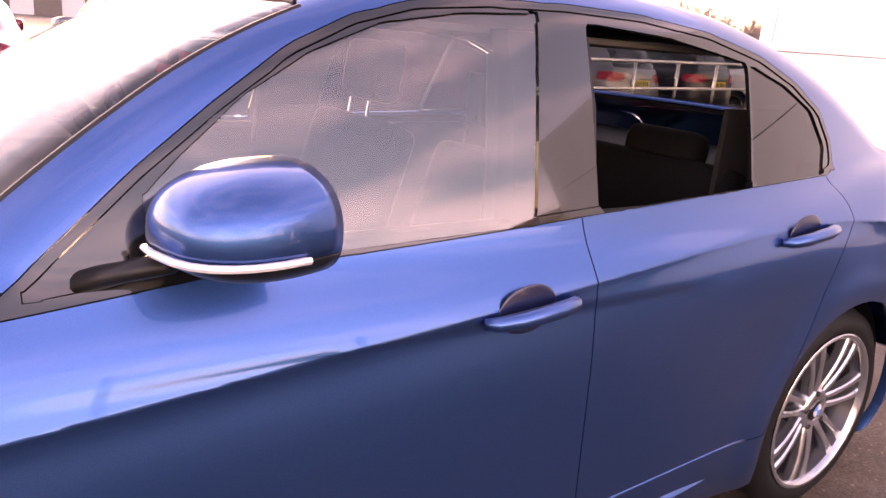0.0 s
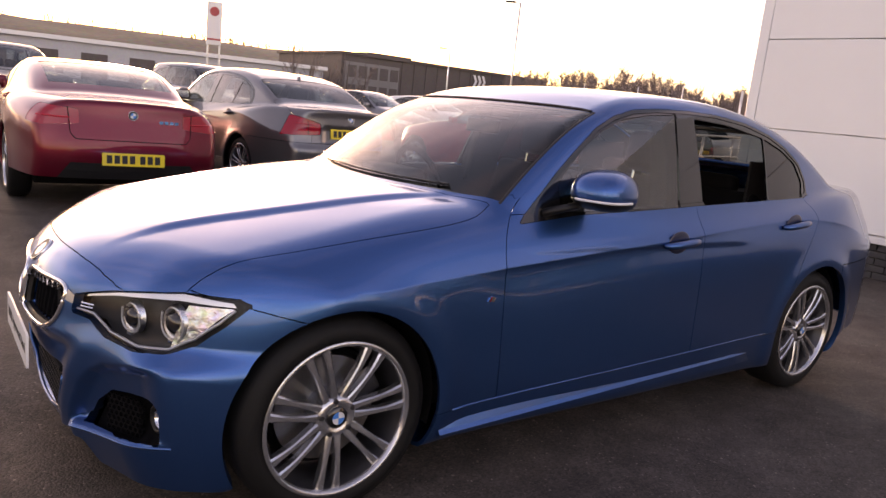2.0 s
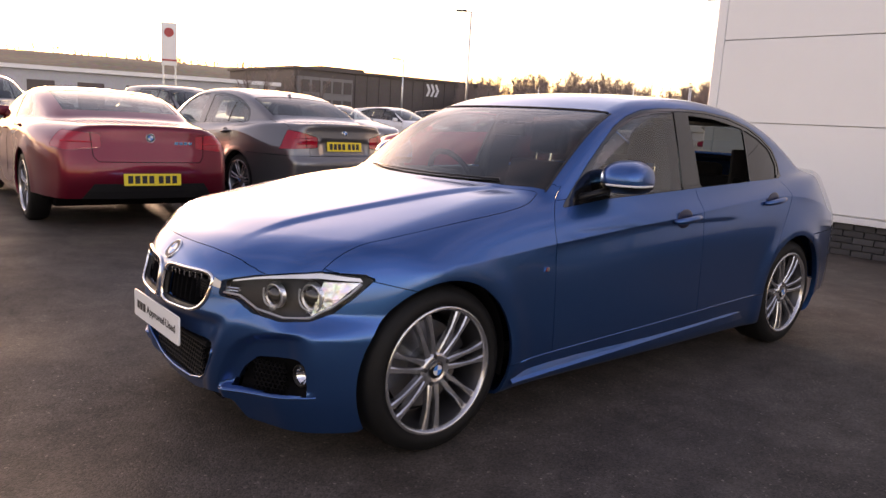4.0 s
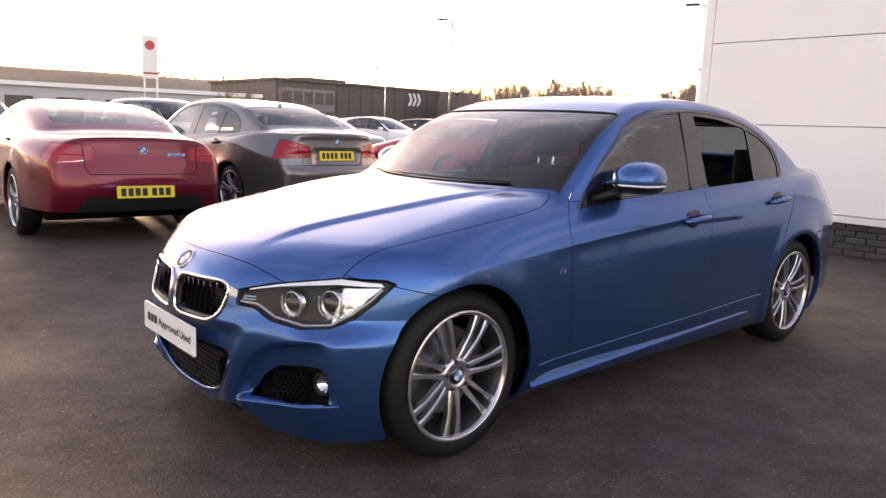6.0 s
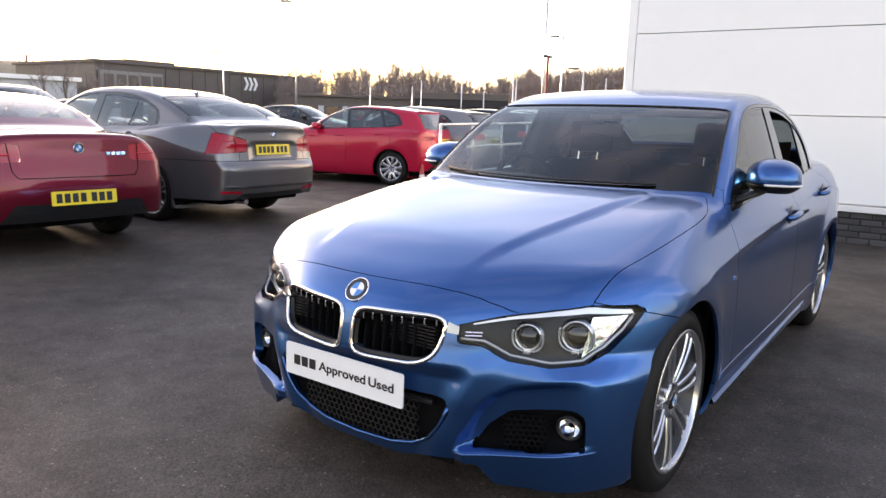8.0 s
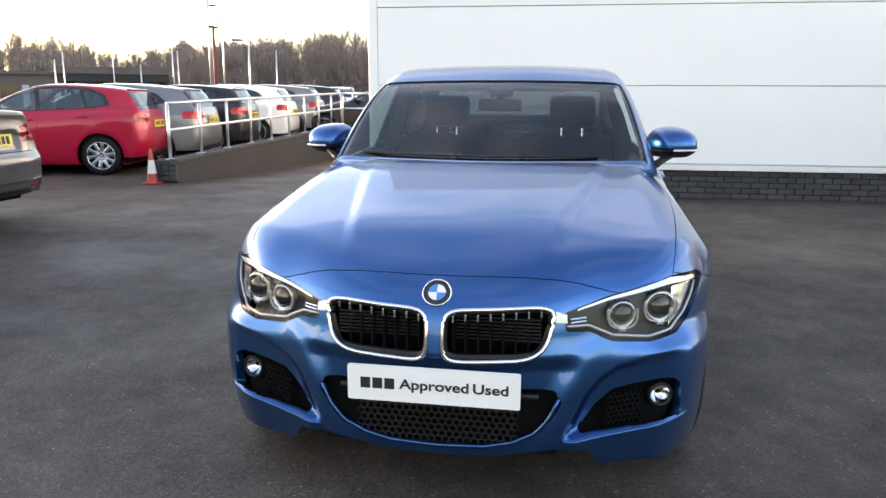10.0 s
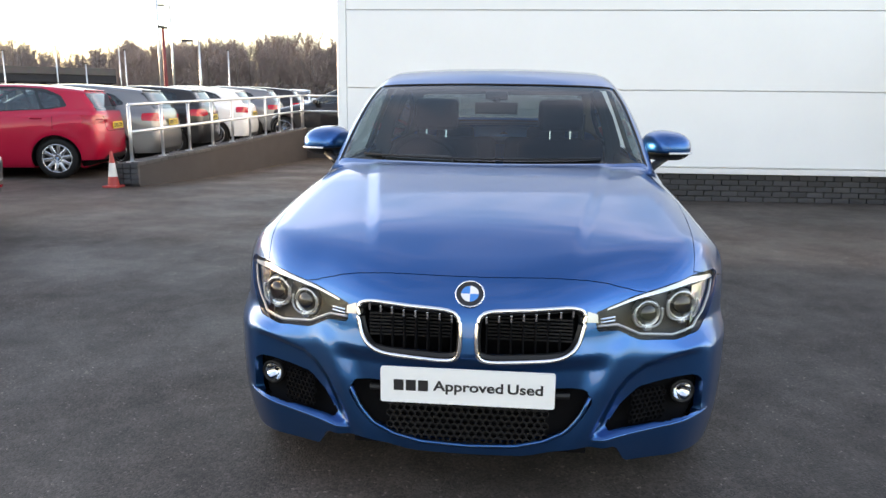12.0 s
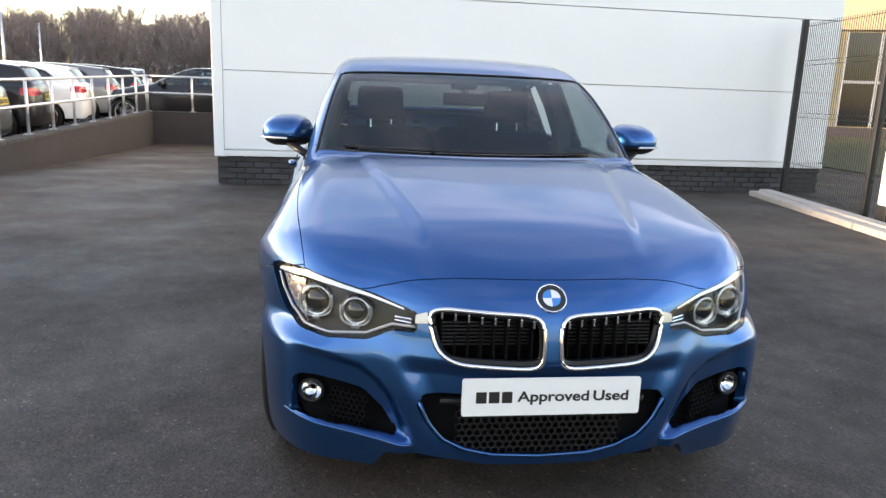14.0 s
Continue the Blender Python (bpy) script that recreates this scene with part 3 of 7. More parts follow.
SIGNRED = mat("sign_red", (0.42, 0.03, 0.04), 0.4, 0, 0.2, 0.1, 3)
HEDGEM = mat("winter_scrub", (0.16, 0.13, 0.12), 0.95, 0, 0, 0.4, 0.4)

# ---- cars ----
SALOON = dict(
    bumper=True, spine=(0.10, 3.05), dome=0.012, edge=0.13, nose_k=0.09, tail_k=0.050, floor=0.165, rail_k=0.075,
    deck=spline([-0.9, -0.72, -0.60, -0.45, -0.2, 0.1, 0.4, 0.7, 1.5, 2.6, 3.1, 3.35, 3.6, 3.8, 4.0],
                [0.66, 0.738, 0.782, 0.834, 0.890, 0.942, 0.985, 1.00, 0.98, 1.04, 1.095, 1.105, 1.098, 1.088, 1.075]),
    crown=spline([-0.8, -0.5, -0.2, 0.1, 0.4, 0.7, 2.8, 3.3, 3.8], [0.05, 0.058, 0.055, 0.042, 0.03, 0.02, 0.03, 0.05, 0.06]),
    plan=spline([-0.75, -0.45, -0.2, 0.0, 0.3, 0.6, 1.2, 1.8, 2.3, 2.6, 2.85, 3.0, 3.2, 3.4, 3.6, 3.8],
                [0.82, 0.875, 0.890, 0.893, 0.886, 0.880, 0.886, 0.889, 0.890, 0.896, 0.902, 0.899, 0.880, 0.838, 0.780, 0.700]),
    swage=spline([-0.6, 0.0, 0.6, 1.1, 1.67, 2.3, 2.75, 3.1, 3.4, 3.9], [0.70, 0.738, 0.785, 0.828, 0.877, 0.930, 0.940, 0.89, 0.82, 0.76]),
    fade=lambda x: step(0.35, 0.75, x) * step(3.3, 2.6, x), shoulder=0.42,
    flares=((0.0, 0.012), (2.81, 0.012)),
    nose=spline([0.15, 0.25, 0.35, 0.45, 0.55, 0.65, 0.72, 0.80], [-0.705, -0.740, -0.758, -0.764, -0.757, -0.738, -0.713, -0.675]), nose_a=0.86, nose_p=2.9,
    tail=spline([0.15, 0.27, 0.34, 0.42, 0.55, 0.64, 0.68, 0.72, 0.85, 0.95, 1.02, 1.06, 1.10], [3.75, 3.80, 3.835, 3.856, 3.868, 3.862, 3.838, 3.824, 3.805, 3.798, 3.800, 3.810, 3.822]), tail_a=0.24,
    screen=(0.40, 0.957, 1.20, 1.402, 0.37, 0.80),
    roof=spline([0.9, 1.15, 1.3, 1.5, 1.8, 2.1, 2.4, 2.65, 2.85, 3.05, 3.25, 3.4], [1.360, 1.405, 1.432, 1.460, 1.480, 1.474, 1.442, 1.388, 1.322, 1.232, 1.135, 1.07]),
    roof_crown=0.024, waist=spline([0.4, 0.7, 1.0, 1.4, 1.9, 2.4, 2.8, 3.2, 3.5], [0.72, 0.765, 0.79, 0.805, 0.807, 0.790, 0.757, 0.70, 0.64]), tumble=0.34)

HEADLIGHT = [(0.384, 0.650), (0.50, 0.684), (0.629, 0.710), (0.712, 0.726), (0.800, 0.722), (0.820, 0.708), (0.800, 0.652), (0.768, 0.598), (0.725, 0.564), (0.64, 0.552), (0.524, 0.562), (0.452, 0.600), (0.388, 0.602)]
KIDNEY = [(0.024, 0.531), (0.024, 0.637), (0.050, 0.664), (0.31, 0.674), (0.352, 0.656), (0.330, 0.557), (0.275, 0.522), (0.055, 0.510)]
INTAKE = [(-0.4, 0.214), (0.0, 0.214), (0.15, 0.219), (0.24, 0.240), (0.300, 0.277), (0.342, 0.330), (0.370, 0.382), (0.350, 0.408), (0.30, 0.414), (0.0, 0.420), (-0.4, 0.42)]
FOG = [(0.440, 0.274), (0.480, 0.340), (0.535, 0.388), (0.62, 0.404), (0.720, 0.416), (0.742, 0.400), (0.744, 0.306), (0.62, 0.291)]
DLO = [(0.70, 0.928), (1.0, 0.962), (1.4, 0.982), (1.77, 1.002), (2.25, 1.024), (2.74, 1.040), (2.80, 1.056), (2.805, 1.125), (2.76, 1.212), (2.63, 1.285), (2.47, 1.342), (2.25, 1.385),
       (2.0, 1.405), (1.77, 1.406), (1.56, 1.397), (1.40, 1.380), (1.275, 1.345), (1.155, 1.290), (1.025, 1.200), (0.91, 1.112), (0.81, 1.024)]
SIDE_GLASS = dict(front=[(0.930, 0.984), (1.605, 1.006), (1.672, 1.368), (1.515, 1.357), (1.335, 1.327), (1.195, 1.271), (1.08, 1.201), (0.98, 1.118), (0.930, 1.070)],
                  rear=[(1.800, 1.016), (2.335, 1.038), (2.390, 1.312), (2.08, 1.352), (1.830, 1.362)],
                  quarter=[(2.375, 1.043), (2.725, 1.055), (2.752, 1.115), (2.705, 1.200), (2.58, 1.260), (2.425, 1.305)])
TAILLIGHT = [(0.40, 0.915), (0.40, 0.805), (0.52, 0.795), (0.80, 0.780), (0.90, 0.80), (0.90, 1.0), (0.80, 1.01), (0.66, 0.985), (0.52, 0.945)]


def wheel_thing(parent, x, y, r, rim_r, width, side, spokes=7, style="double", alloy=ALLOY, inner=ALLOY_DARK, segs=72):
    """A wheel as a part: tyre, rim, spokes, cap and brake disc. side: -1 faces -y."""
    w = new("wheel")
    w.parent = parent
    w.matrix_basis = pose(x, y, r, 0, 0, 0 if side < 0 else 180)
    h = width / 2
    tyre = lathe([(rim_r - 0.012, -h + 0.02), (rim_r + 0.006, -h + 0.004), (rim_r + 0.03, -h - 0.004), (r - 0.035, -h + 0.004), (r - 0.012, -h + 0.016), (r - 0.002, -h + 0.04), (r, 0), (r - 0.002, h - 0.04),
                  (r - 0.012, h - 0.016), (r - 0.04, h), (rim_r, h - 0.01), (rim_r - 0.012, h - 0.02)], segs)
    part("tyre", tyre, RUBBER, w, smooth=True)
    rim = lathe([(rim_r + 0.004, -h + 0.001), (rim_r - 0.003, -h - 0.004), (rim_r - 0.010, -h + 0.001), (rim_r - 0.014, -h + 0.016)], segs)
    part("rim", rim, alloy, w, smooth=True)
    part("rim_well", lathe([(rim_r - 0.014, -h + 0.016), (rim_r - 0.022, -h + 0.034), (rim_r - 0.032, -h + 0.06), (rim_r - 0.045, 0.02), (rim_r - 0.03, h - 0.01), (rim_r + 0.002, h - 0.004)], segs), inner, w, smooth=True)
    face = -h + 0.016
    bms = []
    outer = rim_r - 0.010
    for i in range(spokes):
        a0 = 2 * math.pi * i / spokes + 0.15
        for k in ((-1, 1) if style == "double" else (0,)):
            inn, out_a = (0.20, 0.155) if style == "double" else (0, 0)
            pts, rad = [], []
            for j in range(9):
                t = j / 8
                rr = 0.058 + (outer - 0.058) * t
                if style == "double":
                    off = k * (0.013 + 0.016 * t ** 0.8 * (rim_r / 0.24))
                    a = a0 + math.asin(max(-1, min(1, off / max(rr, 0.06))))
                else:
                    a = a0
                d = face + 0.012 - 0.020 * math.sin(t * math.pi * 0.5) + 0.006 * t * t
                pts.append((rr * math.cos(a), d, rr * math.sin(a)))
                rad.append((0.0135 - 0.0045 * math.sin(math.pi * min(1, t * 0.8))) if style == "double" else 0.030 - 0.010 * t)
            bm = bmesh.new()
            prev = None
            for j, p in enumerate(pts):
                q0, q1 = Vector(pts[max(0, j - 1)]), Vector(pts[min(8, j + 1)])
                t = (q1 - q0).normalized()
                u = t.cross(Vector((0, 1, 0))).normalized()
                c, rw = Vector(p), rad[j] * (1.0 + 0.5 * max(0, j - 5) / 3)
                dn = Vector((0, 1, 0))
                ring = [bm.verts.new(c + u * rw * s + dn * e) for s, e in ((-1.0, 0.004), (-0.6, -0.001), (0.6, -0.001), (1.0, 0.004), (1.0, 0.028), (-1.0, 0.028))]
                if prev:
                    for q in range(6):
                        bm.faces.new((prev[q], prev[(q + 1) % 6], ring[(q + 1) % 6], ring[q]))
                prev = ring
            bmesh.ops.recalc_face_normals(bm, faces=bm.faces[:])
            bms.append(bm)
    for b in bms:
        part("spoke", b, alloy, w)
    hub = lathe([(0.075, 0.05), (0.072, face + 0.02), (0.062, face + 0.006), (0.045, face + 0.003), (0.040, face + 0.008), (0.036, face + 0.008)], 40)
    part("hub", hub, alloy, w, smooth=True)
    for i in range(5):
        a = 2 * math.pi * i / 5 + 0.5
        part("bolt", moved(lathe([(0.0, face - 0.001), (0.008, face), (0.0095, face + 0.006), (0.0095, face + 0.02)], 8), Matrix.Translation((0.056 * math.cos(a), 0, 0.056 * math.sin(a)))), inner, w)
    cap = part("centre_cap", lathe([(0.0, face - 0.001), (0.030, face + 0.001), (0.035, face + 0.005), (0.035, face + 0.02)], 32), GLOSSBLACK, w, smooth=True)
    roundel(cap, Matrix.Translation((0, face - 0.0016, 0)), 0.021, ring=False)
    part("brake_disc", lathe([(0.05, 0.0), (rim_r - 0.075, 0.0), (rim_r - 0.075, 0.022), (0.05, 0.022)], 48), DISC, w)
    part("wheel_barrel", lathe([(rim_r - 0.05, 0.03), (rim_r - 0.06, 0.05), (0.03, 0.06)], 40), DARKVOID, w)
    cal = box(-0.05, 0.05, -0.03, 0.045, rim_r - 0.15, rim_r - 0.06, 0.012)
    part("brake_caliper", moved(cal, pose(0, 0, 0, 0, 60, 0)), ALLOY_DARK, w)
    return w


def roundel(parent, m, r, ring=True):
    """A round badge in blue and white quarters, facing -y before m."""
    for q in range(4):
        bm = bmesh.new()
        n = 8
        vs = [bm.verts.new((0, 0, 0))] + [bm.verts.new((r * math.cos(q * math.pi / 2 + math.pi / 2 * i / n), 0, r * math.sin(q * math.pi / 2 + math.pi / 2 * i / n))) for i in range(n + 1)]
        for i in range(1, n + 1):
            bm.faces.new((vs[0], vs[i], vs[i + 1])[::1])
        part("badge_quarter", moved(bm, m), BADGEBLUE if q % 2 else LAMPWHITE, parent)
    if ring:
        part("badge_ring", moved(lathe([(r, 0.0004), (r + 0.002, -0.0006), (r * 1.55, 0.0002), (r * 1.6, 0.004)], 32), m), INK, parent)
        part("badge_rim", moved(lathe([(r * 1.55, -0.0002), (r * 1.62, -0.0018), (r * 1.70, 0.0), (r * 1.70, 0.005)], 40), m), CHROME, parent, smooth=True)


def bars_plate(parent, m, ink, ground, wide=0.52, high=0.111, words=None):
    """A number plate under parent, its face towards -y before m."""
    pl = part("number_plate", moved(moved(slab(rounded([(-wide / 2, -high / 2), (wide / 2, -high / 2), (wide / 2, high / 2), (-wide / 2, high / 2)], 0.008, 3), 0.007), pose(0, 0, 0, 90, 0, 0)), m), ground, parent)
    if words:
        for x0, x1 in ((-0.220, -0.190), (-0.183, -0.153), (-0.146, -0.116)):
            part("badge_bar", moved(box(x0, x1, -0.0078, -0.006, -0.017, 0.017), m), ink, pl)
        for word, at in words:
            me = text_mesh(word, 0.0535, 0.0013)
            me.transform(m @ pose(at, -0.0072, 0.0, 90, 0, 0) @ Matrix.Diagonal((0.97, 0.80, 1, 1)))
            part("lettering", me, ink, pl, "bold black lettering")
    else:
        xs = [-0.225, -0.162, -0.099, -0.036, 0.05, 0.113, 0.176]
        for x in xs:
            part("plate_bar", moved(box(x, x + 0.045, -0.0078, -0.006, -0.036, 0.036), m), ink, pl)
    return pl


def strip(bd, pts, r, where, flat=1.0, closed=False, lift=0.0, side=None):
    """A moulding along points of the skin. where: 'front', 'flank', 'above' or 'back'."""
    a = np.array(pts, float)
    p = {"front": bd.front, "flank": bd.flank, "above": bd.above, "back": bd.back}[where](a[:, 0], a[:, 1])
    p = p + bd.normal(p) * lift
    if side is not None:
        p[:, 1] *= side
    return tube([tuple(q) for q in p], r, 6, closed, flat)


def dense(points, n=6, closed=True):
    out, k = [], len(points)
    for i in range(k if closed else k - 1):
        a, b = Vector(points[i]), Vector(points[(i + 1) % k])
        out += [tuple(a.lerp(b, j / n)) for j in range(n)]
    if not closed:
        out.append(tuple(points[-1]))
    return out


def saloon(name, m, colour, label, fine=True, group="", lowered=(), pane=TINTED):
    """The four-door saloon with all its panels."""
    car = holder(name, m, label, "car", group)
    bd = Body(**SALOON)
    sk = Skin(bd, 168, 100, 130, 52) if fine else Skin(bd, 132, 30, 72, 60)
    side_on = lambda x, y, z: (y > 0.55)
    fr = lambda x, y, z: (x < 0.1)
    sw = SALOON["swage"]
    dlo, hl, kid, intake, fog, tl = outline(DLO), outline(HEADLIGHT, 0.004), outline(rounded(KIDNEY, 0.045, 5), 0.003), outline(INTAKE, 0.008), outline(FOG, 0.006), outline(TAILLIGHT, 0.006)
    panes = {k: outline(v, 0.012) for k, v in SIDE_GLASS.items()}
    ws_base, ws_top = (lambda y: 0.455 + 0.39 * y * y), (lambda y: 1.175 + 0.06 * y * y)
    screen_f = lambda x, y, z: np.maximum(np.maximum(ws_base(y) - x, x - ws_top(y)), y - (0.728 - (x - 0.67) * 0.190))
    back_f = lambda x, y, z: np.maximum(np.maximum(2.66 + 0.10 * y * y - x, x - 3.20 + 0.12 * y * y), y - (0.60 + (x - 2.7) * 0.02))
    hood_y = spline([-0.6, -0.45, -0.3, -0.1, 0.2, 0.45, 0.55, 0.62], [0.665, 0.709, 0.735, 0.757, 0.772, 0.765, 0.745, 0.715])
    hood_f = lambda x, y, z: np.maximum(np.maximum(-0.655 + 0.352 * y ** 2.2 - x, x - ws_base(y) + 0.025), y - hood_y(x))
    sill = lambda x: 0.283 + 0.036 * x
    door_front = spline([0.25, 0.5, 0.77, 0.86, 0.95, 1.05], [0.625, 0.612, 0.606, 0.620, 0.672, 0.77])
    door_mid = spline([0.25, 0.46, 0.74, 1.0, 1.1], [1.755, 1.745, 1.735, 1.735, 1.738])
    door_rear = spline([0.30, 0.364, 0.5, 0.60, 0.69, 0.79, 0.9, 1.05], [2.41, 2.43, 2.485, 2.525, 2.565, 2.615, 2.675, 2.735])
    lip = lambda y: 0.178 + 0.040 * step(0.16, 0.36, y) - 0.068 * step(0.455, 0.505, y)
    ax = 2.81
    cuts = [
        *[(lambda x, y, z, o=o: z - sw(x) - o, lambda x, y, z: (y > 0.7) & (x > 0.1) & (x < 3.4)) for o in (0.0, 0.0045, -0.0045, -0.018)],
        (lambda x, y, z: dlo(x, z), side_on),
        (lambda x, y, z: dlo(x, z) + 0.014, side_on),
        (lambda x, y, z: panes["front"](x, z), side_on), (lambda x, y, z: panes["rear"](x, z), side_on), (lambda x, y, z: panes["quarter"](x, z), side_on),
        (screen_f, lambda x, y, z: (z > 0.9) & (x < 1.8)), (back_f, lambda x, y, z: (z > 1.0) & (x > 2.4)),
        (hood_f, lambda x, y, z: (z > 0.62) & (x < 0.9)),
        (lambda x, y, z: x - door_front(z), lambda x, y, z: (y > 0.68) & (z < 1.08) & (x < 1.2)),
        (lambda x, y, z: x - door_mid(z), lambda x, y, z: (y > 0.68) & (z < 1.08) & (x < 2.2)),
        (lambda x, y, z: x - door_rear(z), lambda x, y, z: (y > 0.6) & (z < 1.12) & (x > 2.0)),
        (lambda x, y, z: z - sill(x), lambda x, y, z: (y > 0.6) & (x > 0.2) & (x < 2.6)),
        (lambda x, y, z: np.hypot(x + 0.005, z - 0.333) - 0.358, side_on), (lambda x, y, z: np.hypot(x - ax + 0.002, z - 0.340) - 0.360, side_on),
        *[(lambda x, y, z, o=o: BAY(y, z) + o, lambda x, y, z: (x < -0.1) & (z < 0.6)) for o in (-0.006, 0.0, 0.006, 0.02)],
        *[(lambda x, y, z, o=o: z - BLADE(y) - o, lambda x, y, z: (x < -0.25) & (z < 0.4) & (y > 0.34)) for o in (-0.014, 0.0, 0.006, 0.016)],
        (lambda x, y, z: hl(y, z), fr), (lambda x, y, z: kid(y, z), fr), (lambda x, y, z: intake(y, z), fr), (lambda x, y, z: fog(y, z), fr),
        (lambda x, y, z: z - lip(y), fr),
        (lambda x, y, z: z - (0.716 - 0.26 * (x + 0.345)), lambda x, y, z: (x < -0.15) & (x > -0.6) & (y > 0.7)),
        (lambda x, y, z: np.maximum(tl(y, z), 3.58 - x), lambda x, y, z: (x > 3.3)),
        (lambda x, y, z: z - 0.70, lambda x, y, z: (x > 3.0)), (lambda x, y, z: z - 0.685, lambda x, y, z: (x > 3.5)),
        (lambda x, y, z: z - 0.285, lambda x, y, z: (x > 3.1)), (lambda x, y, z: z - 0.395, lambda x, y, z: (x > 3.5) & (y < 0.8)), (lambda x, y, z: z - 0.43, lambda x, y, z: (x > 3.5) & (y < 0.8)),
        (lambda x, y, z: np.maximum(np.maximum(z - 1.2, 3.20 - 0.12 * y * y + 0.02 - x), np.maximum(0.70 - z, y - (0.50 + 0.16 * step(0.80, 1.0, z)))), lambda x, y, z: (x > 3.0)),
    ]
    for f, w in cuts:
        sk.cut(f, w)
    sk.finish()
    T = sk.take
    T(lambda x, y, z: (np.hypot(x + 0.005, z - 0.333) < 0.358) & (y > 0.55) & (z < 0.72))
    T(lambda x, y, z: (np.hypot(x - ax + 0.002, z - 0.340) < 0.360) & (y > 0.55) & (z < 0.74))
    T(lambda x, y, z: (x < 0.0) & (z < lip(y)))
    T(lambda x, y, z: (x > 3.18) & (z < 0.285))
    T(lambda x, y, z: (x < 0.1) & (kid(y, z) < 0) & (z < 0.69))
    scoop = T(lambda x, y, z: (x < 0.1) & (intake(y, z) < 0))
    pocket = T(lambda x, y, z: (x < 0.1) & (fog(y, z) < 0))
    lens = T(lambda x, y, z: (x < 0.0) & (hl(y, z) < 0))
    tail = T(lambda x, y, z: (x > 3.58) & (tl(y, z) < 0))
    win = {k: T(lambda x, y, z, f=f: (f(x, z) < 0) & (y > 0.5) & (z > 0.9)) for k, f in panes.items()}
    inner = T(lambda x, y, z: (dlo(x, z) + 0.014 < 0) & (y > 0.5) & (z > 0.9))
    frame_f = T(lambda x, y, z: (dlo(x, z) < 0) & (y > 0.5) & (z > 0.9))
    screen = T(lambda x, y, z: (screen_f(x, y, z) < 0) & (z > 0.9))
    back = T(lambda x, y, z: (back_f(x, y, z) < 0) & (z > 1.0))
    hood = T(lambda x, y, z: (hood_f(x, y, z) < 0) & (z > 0.66))
    boot = T(lambda x, y, z: (x > 3.05) & (z > 0.70) & (z < 1.2) & (y < 0.50 + 0.16 * step(0.80, 1.0, z)) & (x > 3.20 - 0.12 * y * y + 0.02))
    low = lambda x, y, z: (z < 1.06) & (y > 0.6) & (dlo(x, z) > 0)
    belt = spline([0.6, 1.0, 1.8, 2.4, 2.9], [0.945, 0.975, 1.004, 1.03, 1.05])
    door1 = T(lambda x, y, z: low(x, y, z) & (x > door_front(z)) & (x < door_mid(z)) & (z > sill(x)) & (z < belt(x) + 0.01) & (x > 0.55))
    door2 = T(lambda x, y, z: low(x, y, z) & (x > door_mid(z)) & (x < door_rear(z)) & (z > sill(x)) & (z < belt(x) + 0.01))
    wing_line = lambda x: 0.716 - 0.26 * (x + 0.345)
    bump = T(lambda x, y, z: ((x < -0.30) & (y < 0.67) & (z < 0.82)) | ((x < 0.0) & (z < wing_line(x))))
    bump2 = T(lambda x, y, z: (x > 3.0) & (z < 0.70))
    wing = T(lambda x, y, z: (x < 0.72) & (z > sill(x)) & (z < 1.02) & (x < door_front(z)))
    skirt = T(lambda x, y, z: (z < sill(x)) & (x > -0.3) & (x < 3.1))
    rest = T(lambda x, y, z: z > 0.2)
    P = lambda nm, fs, sd, mt, par=car, lb="", **k: part(nm, sk.panel(nm, fs, sd, **k), mt, par, lb) if fs else None
    P("body_shell", rest, (1, -1), colour)
    lining = [q for q in rest if 0.95 < sk.arr[q][:, 0].mean() < 3.3 and sk.arr[q][:, 2].mean() > (1.0 if sk.arr[q][:, 0].mean() < 2.4 else 0.90)]
    P("cabin_lining", lining, (1, -1), HEADCLOTH, car, "pale grey cloth lining of roof and pillars", sink=0.022, hem=0.0, gap=0.0)
    P("bonnet", hood, (1, -1), colour)
    P("front_bumper", bump, (1, -1), colour, hem=0.035)
    part("intake_lining", box(-0.655, -0.645, -0.37, 0.37, 0.19, 0.43), DARKVOID, car)
    P("rear_bumper", bump2, (1, -1), colour, gap=0.003, hem=0.03)
    P("boot_lid", boot, (1, -1), colour, gap=0.004)
    P("windscreen", screen, (1, -1), SCREEN, sink=0.004, hem=0.0, gap=0.0).visible_shadow = False
    P("rear_window", back, (1, -1), SMOKE, sink=0.004, hem=0.0, gap=0.0)
    doors = {}
    for sd in (-1, 1):
        P("front_wing", wing, (sd,), colour)
        d1, d2 = P("front_door", door1, (sd,), colour), P("rear_door", door2, (sd,), colour)
        doors[sd] = (d1, d2)
        for skin, of in ((door1, d1), (door2, d2)):
            card = [q for q in skin if sk.arr[q][:, 2].mean() > 0.50]
            P("door_card", card, (sd,), TRIMM, of, "dark grey door lining", sink=0.045, hem=0.0, gap=0.0)
        P("side_skirt", skirt, (sd,), colour)
        for piece in islands(inner):
            P("window_surround", piece, (sd,), GLOSSBLACK, sink=0.003, hem=0.01)
        P("pocket_lining", pocket, (sd,), DARKVOID, sink=0.055, gap=-0.012, hem=-0.04)
        P("window_trim", frame_f, (sd,), GLOSSBLACK, gap=0.0006, hem=0.02)
        for k in ("front", "rear", "quarter"):
            if k == "rear" and sd in lowered:
                continue
            P(f"{k}_side_window", win[k], (sd,), CLEAR if k == "front" else pane, car, "" if k == "front" or pane is CLEAR else "dark tinted side window", sink=0.008, hem=0.0, gap=0.0)
        P("tail_lamp", tail, (sd,), TAILRED, sink=0.002)
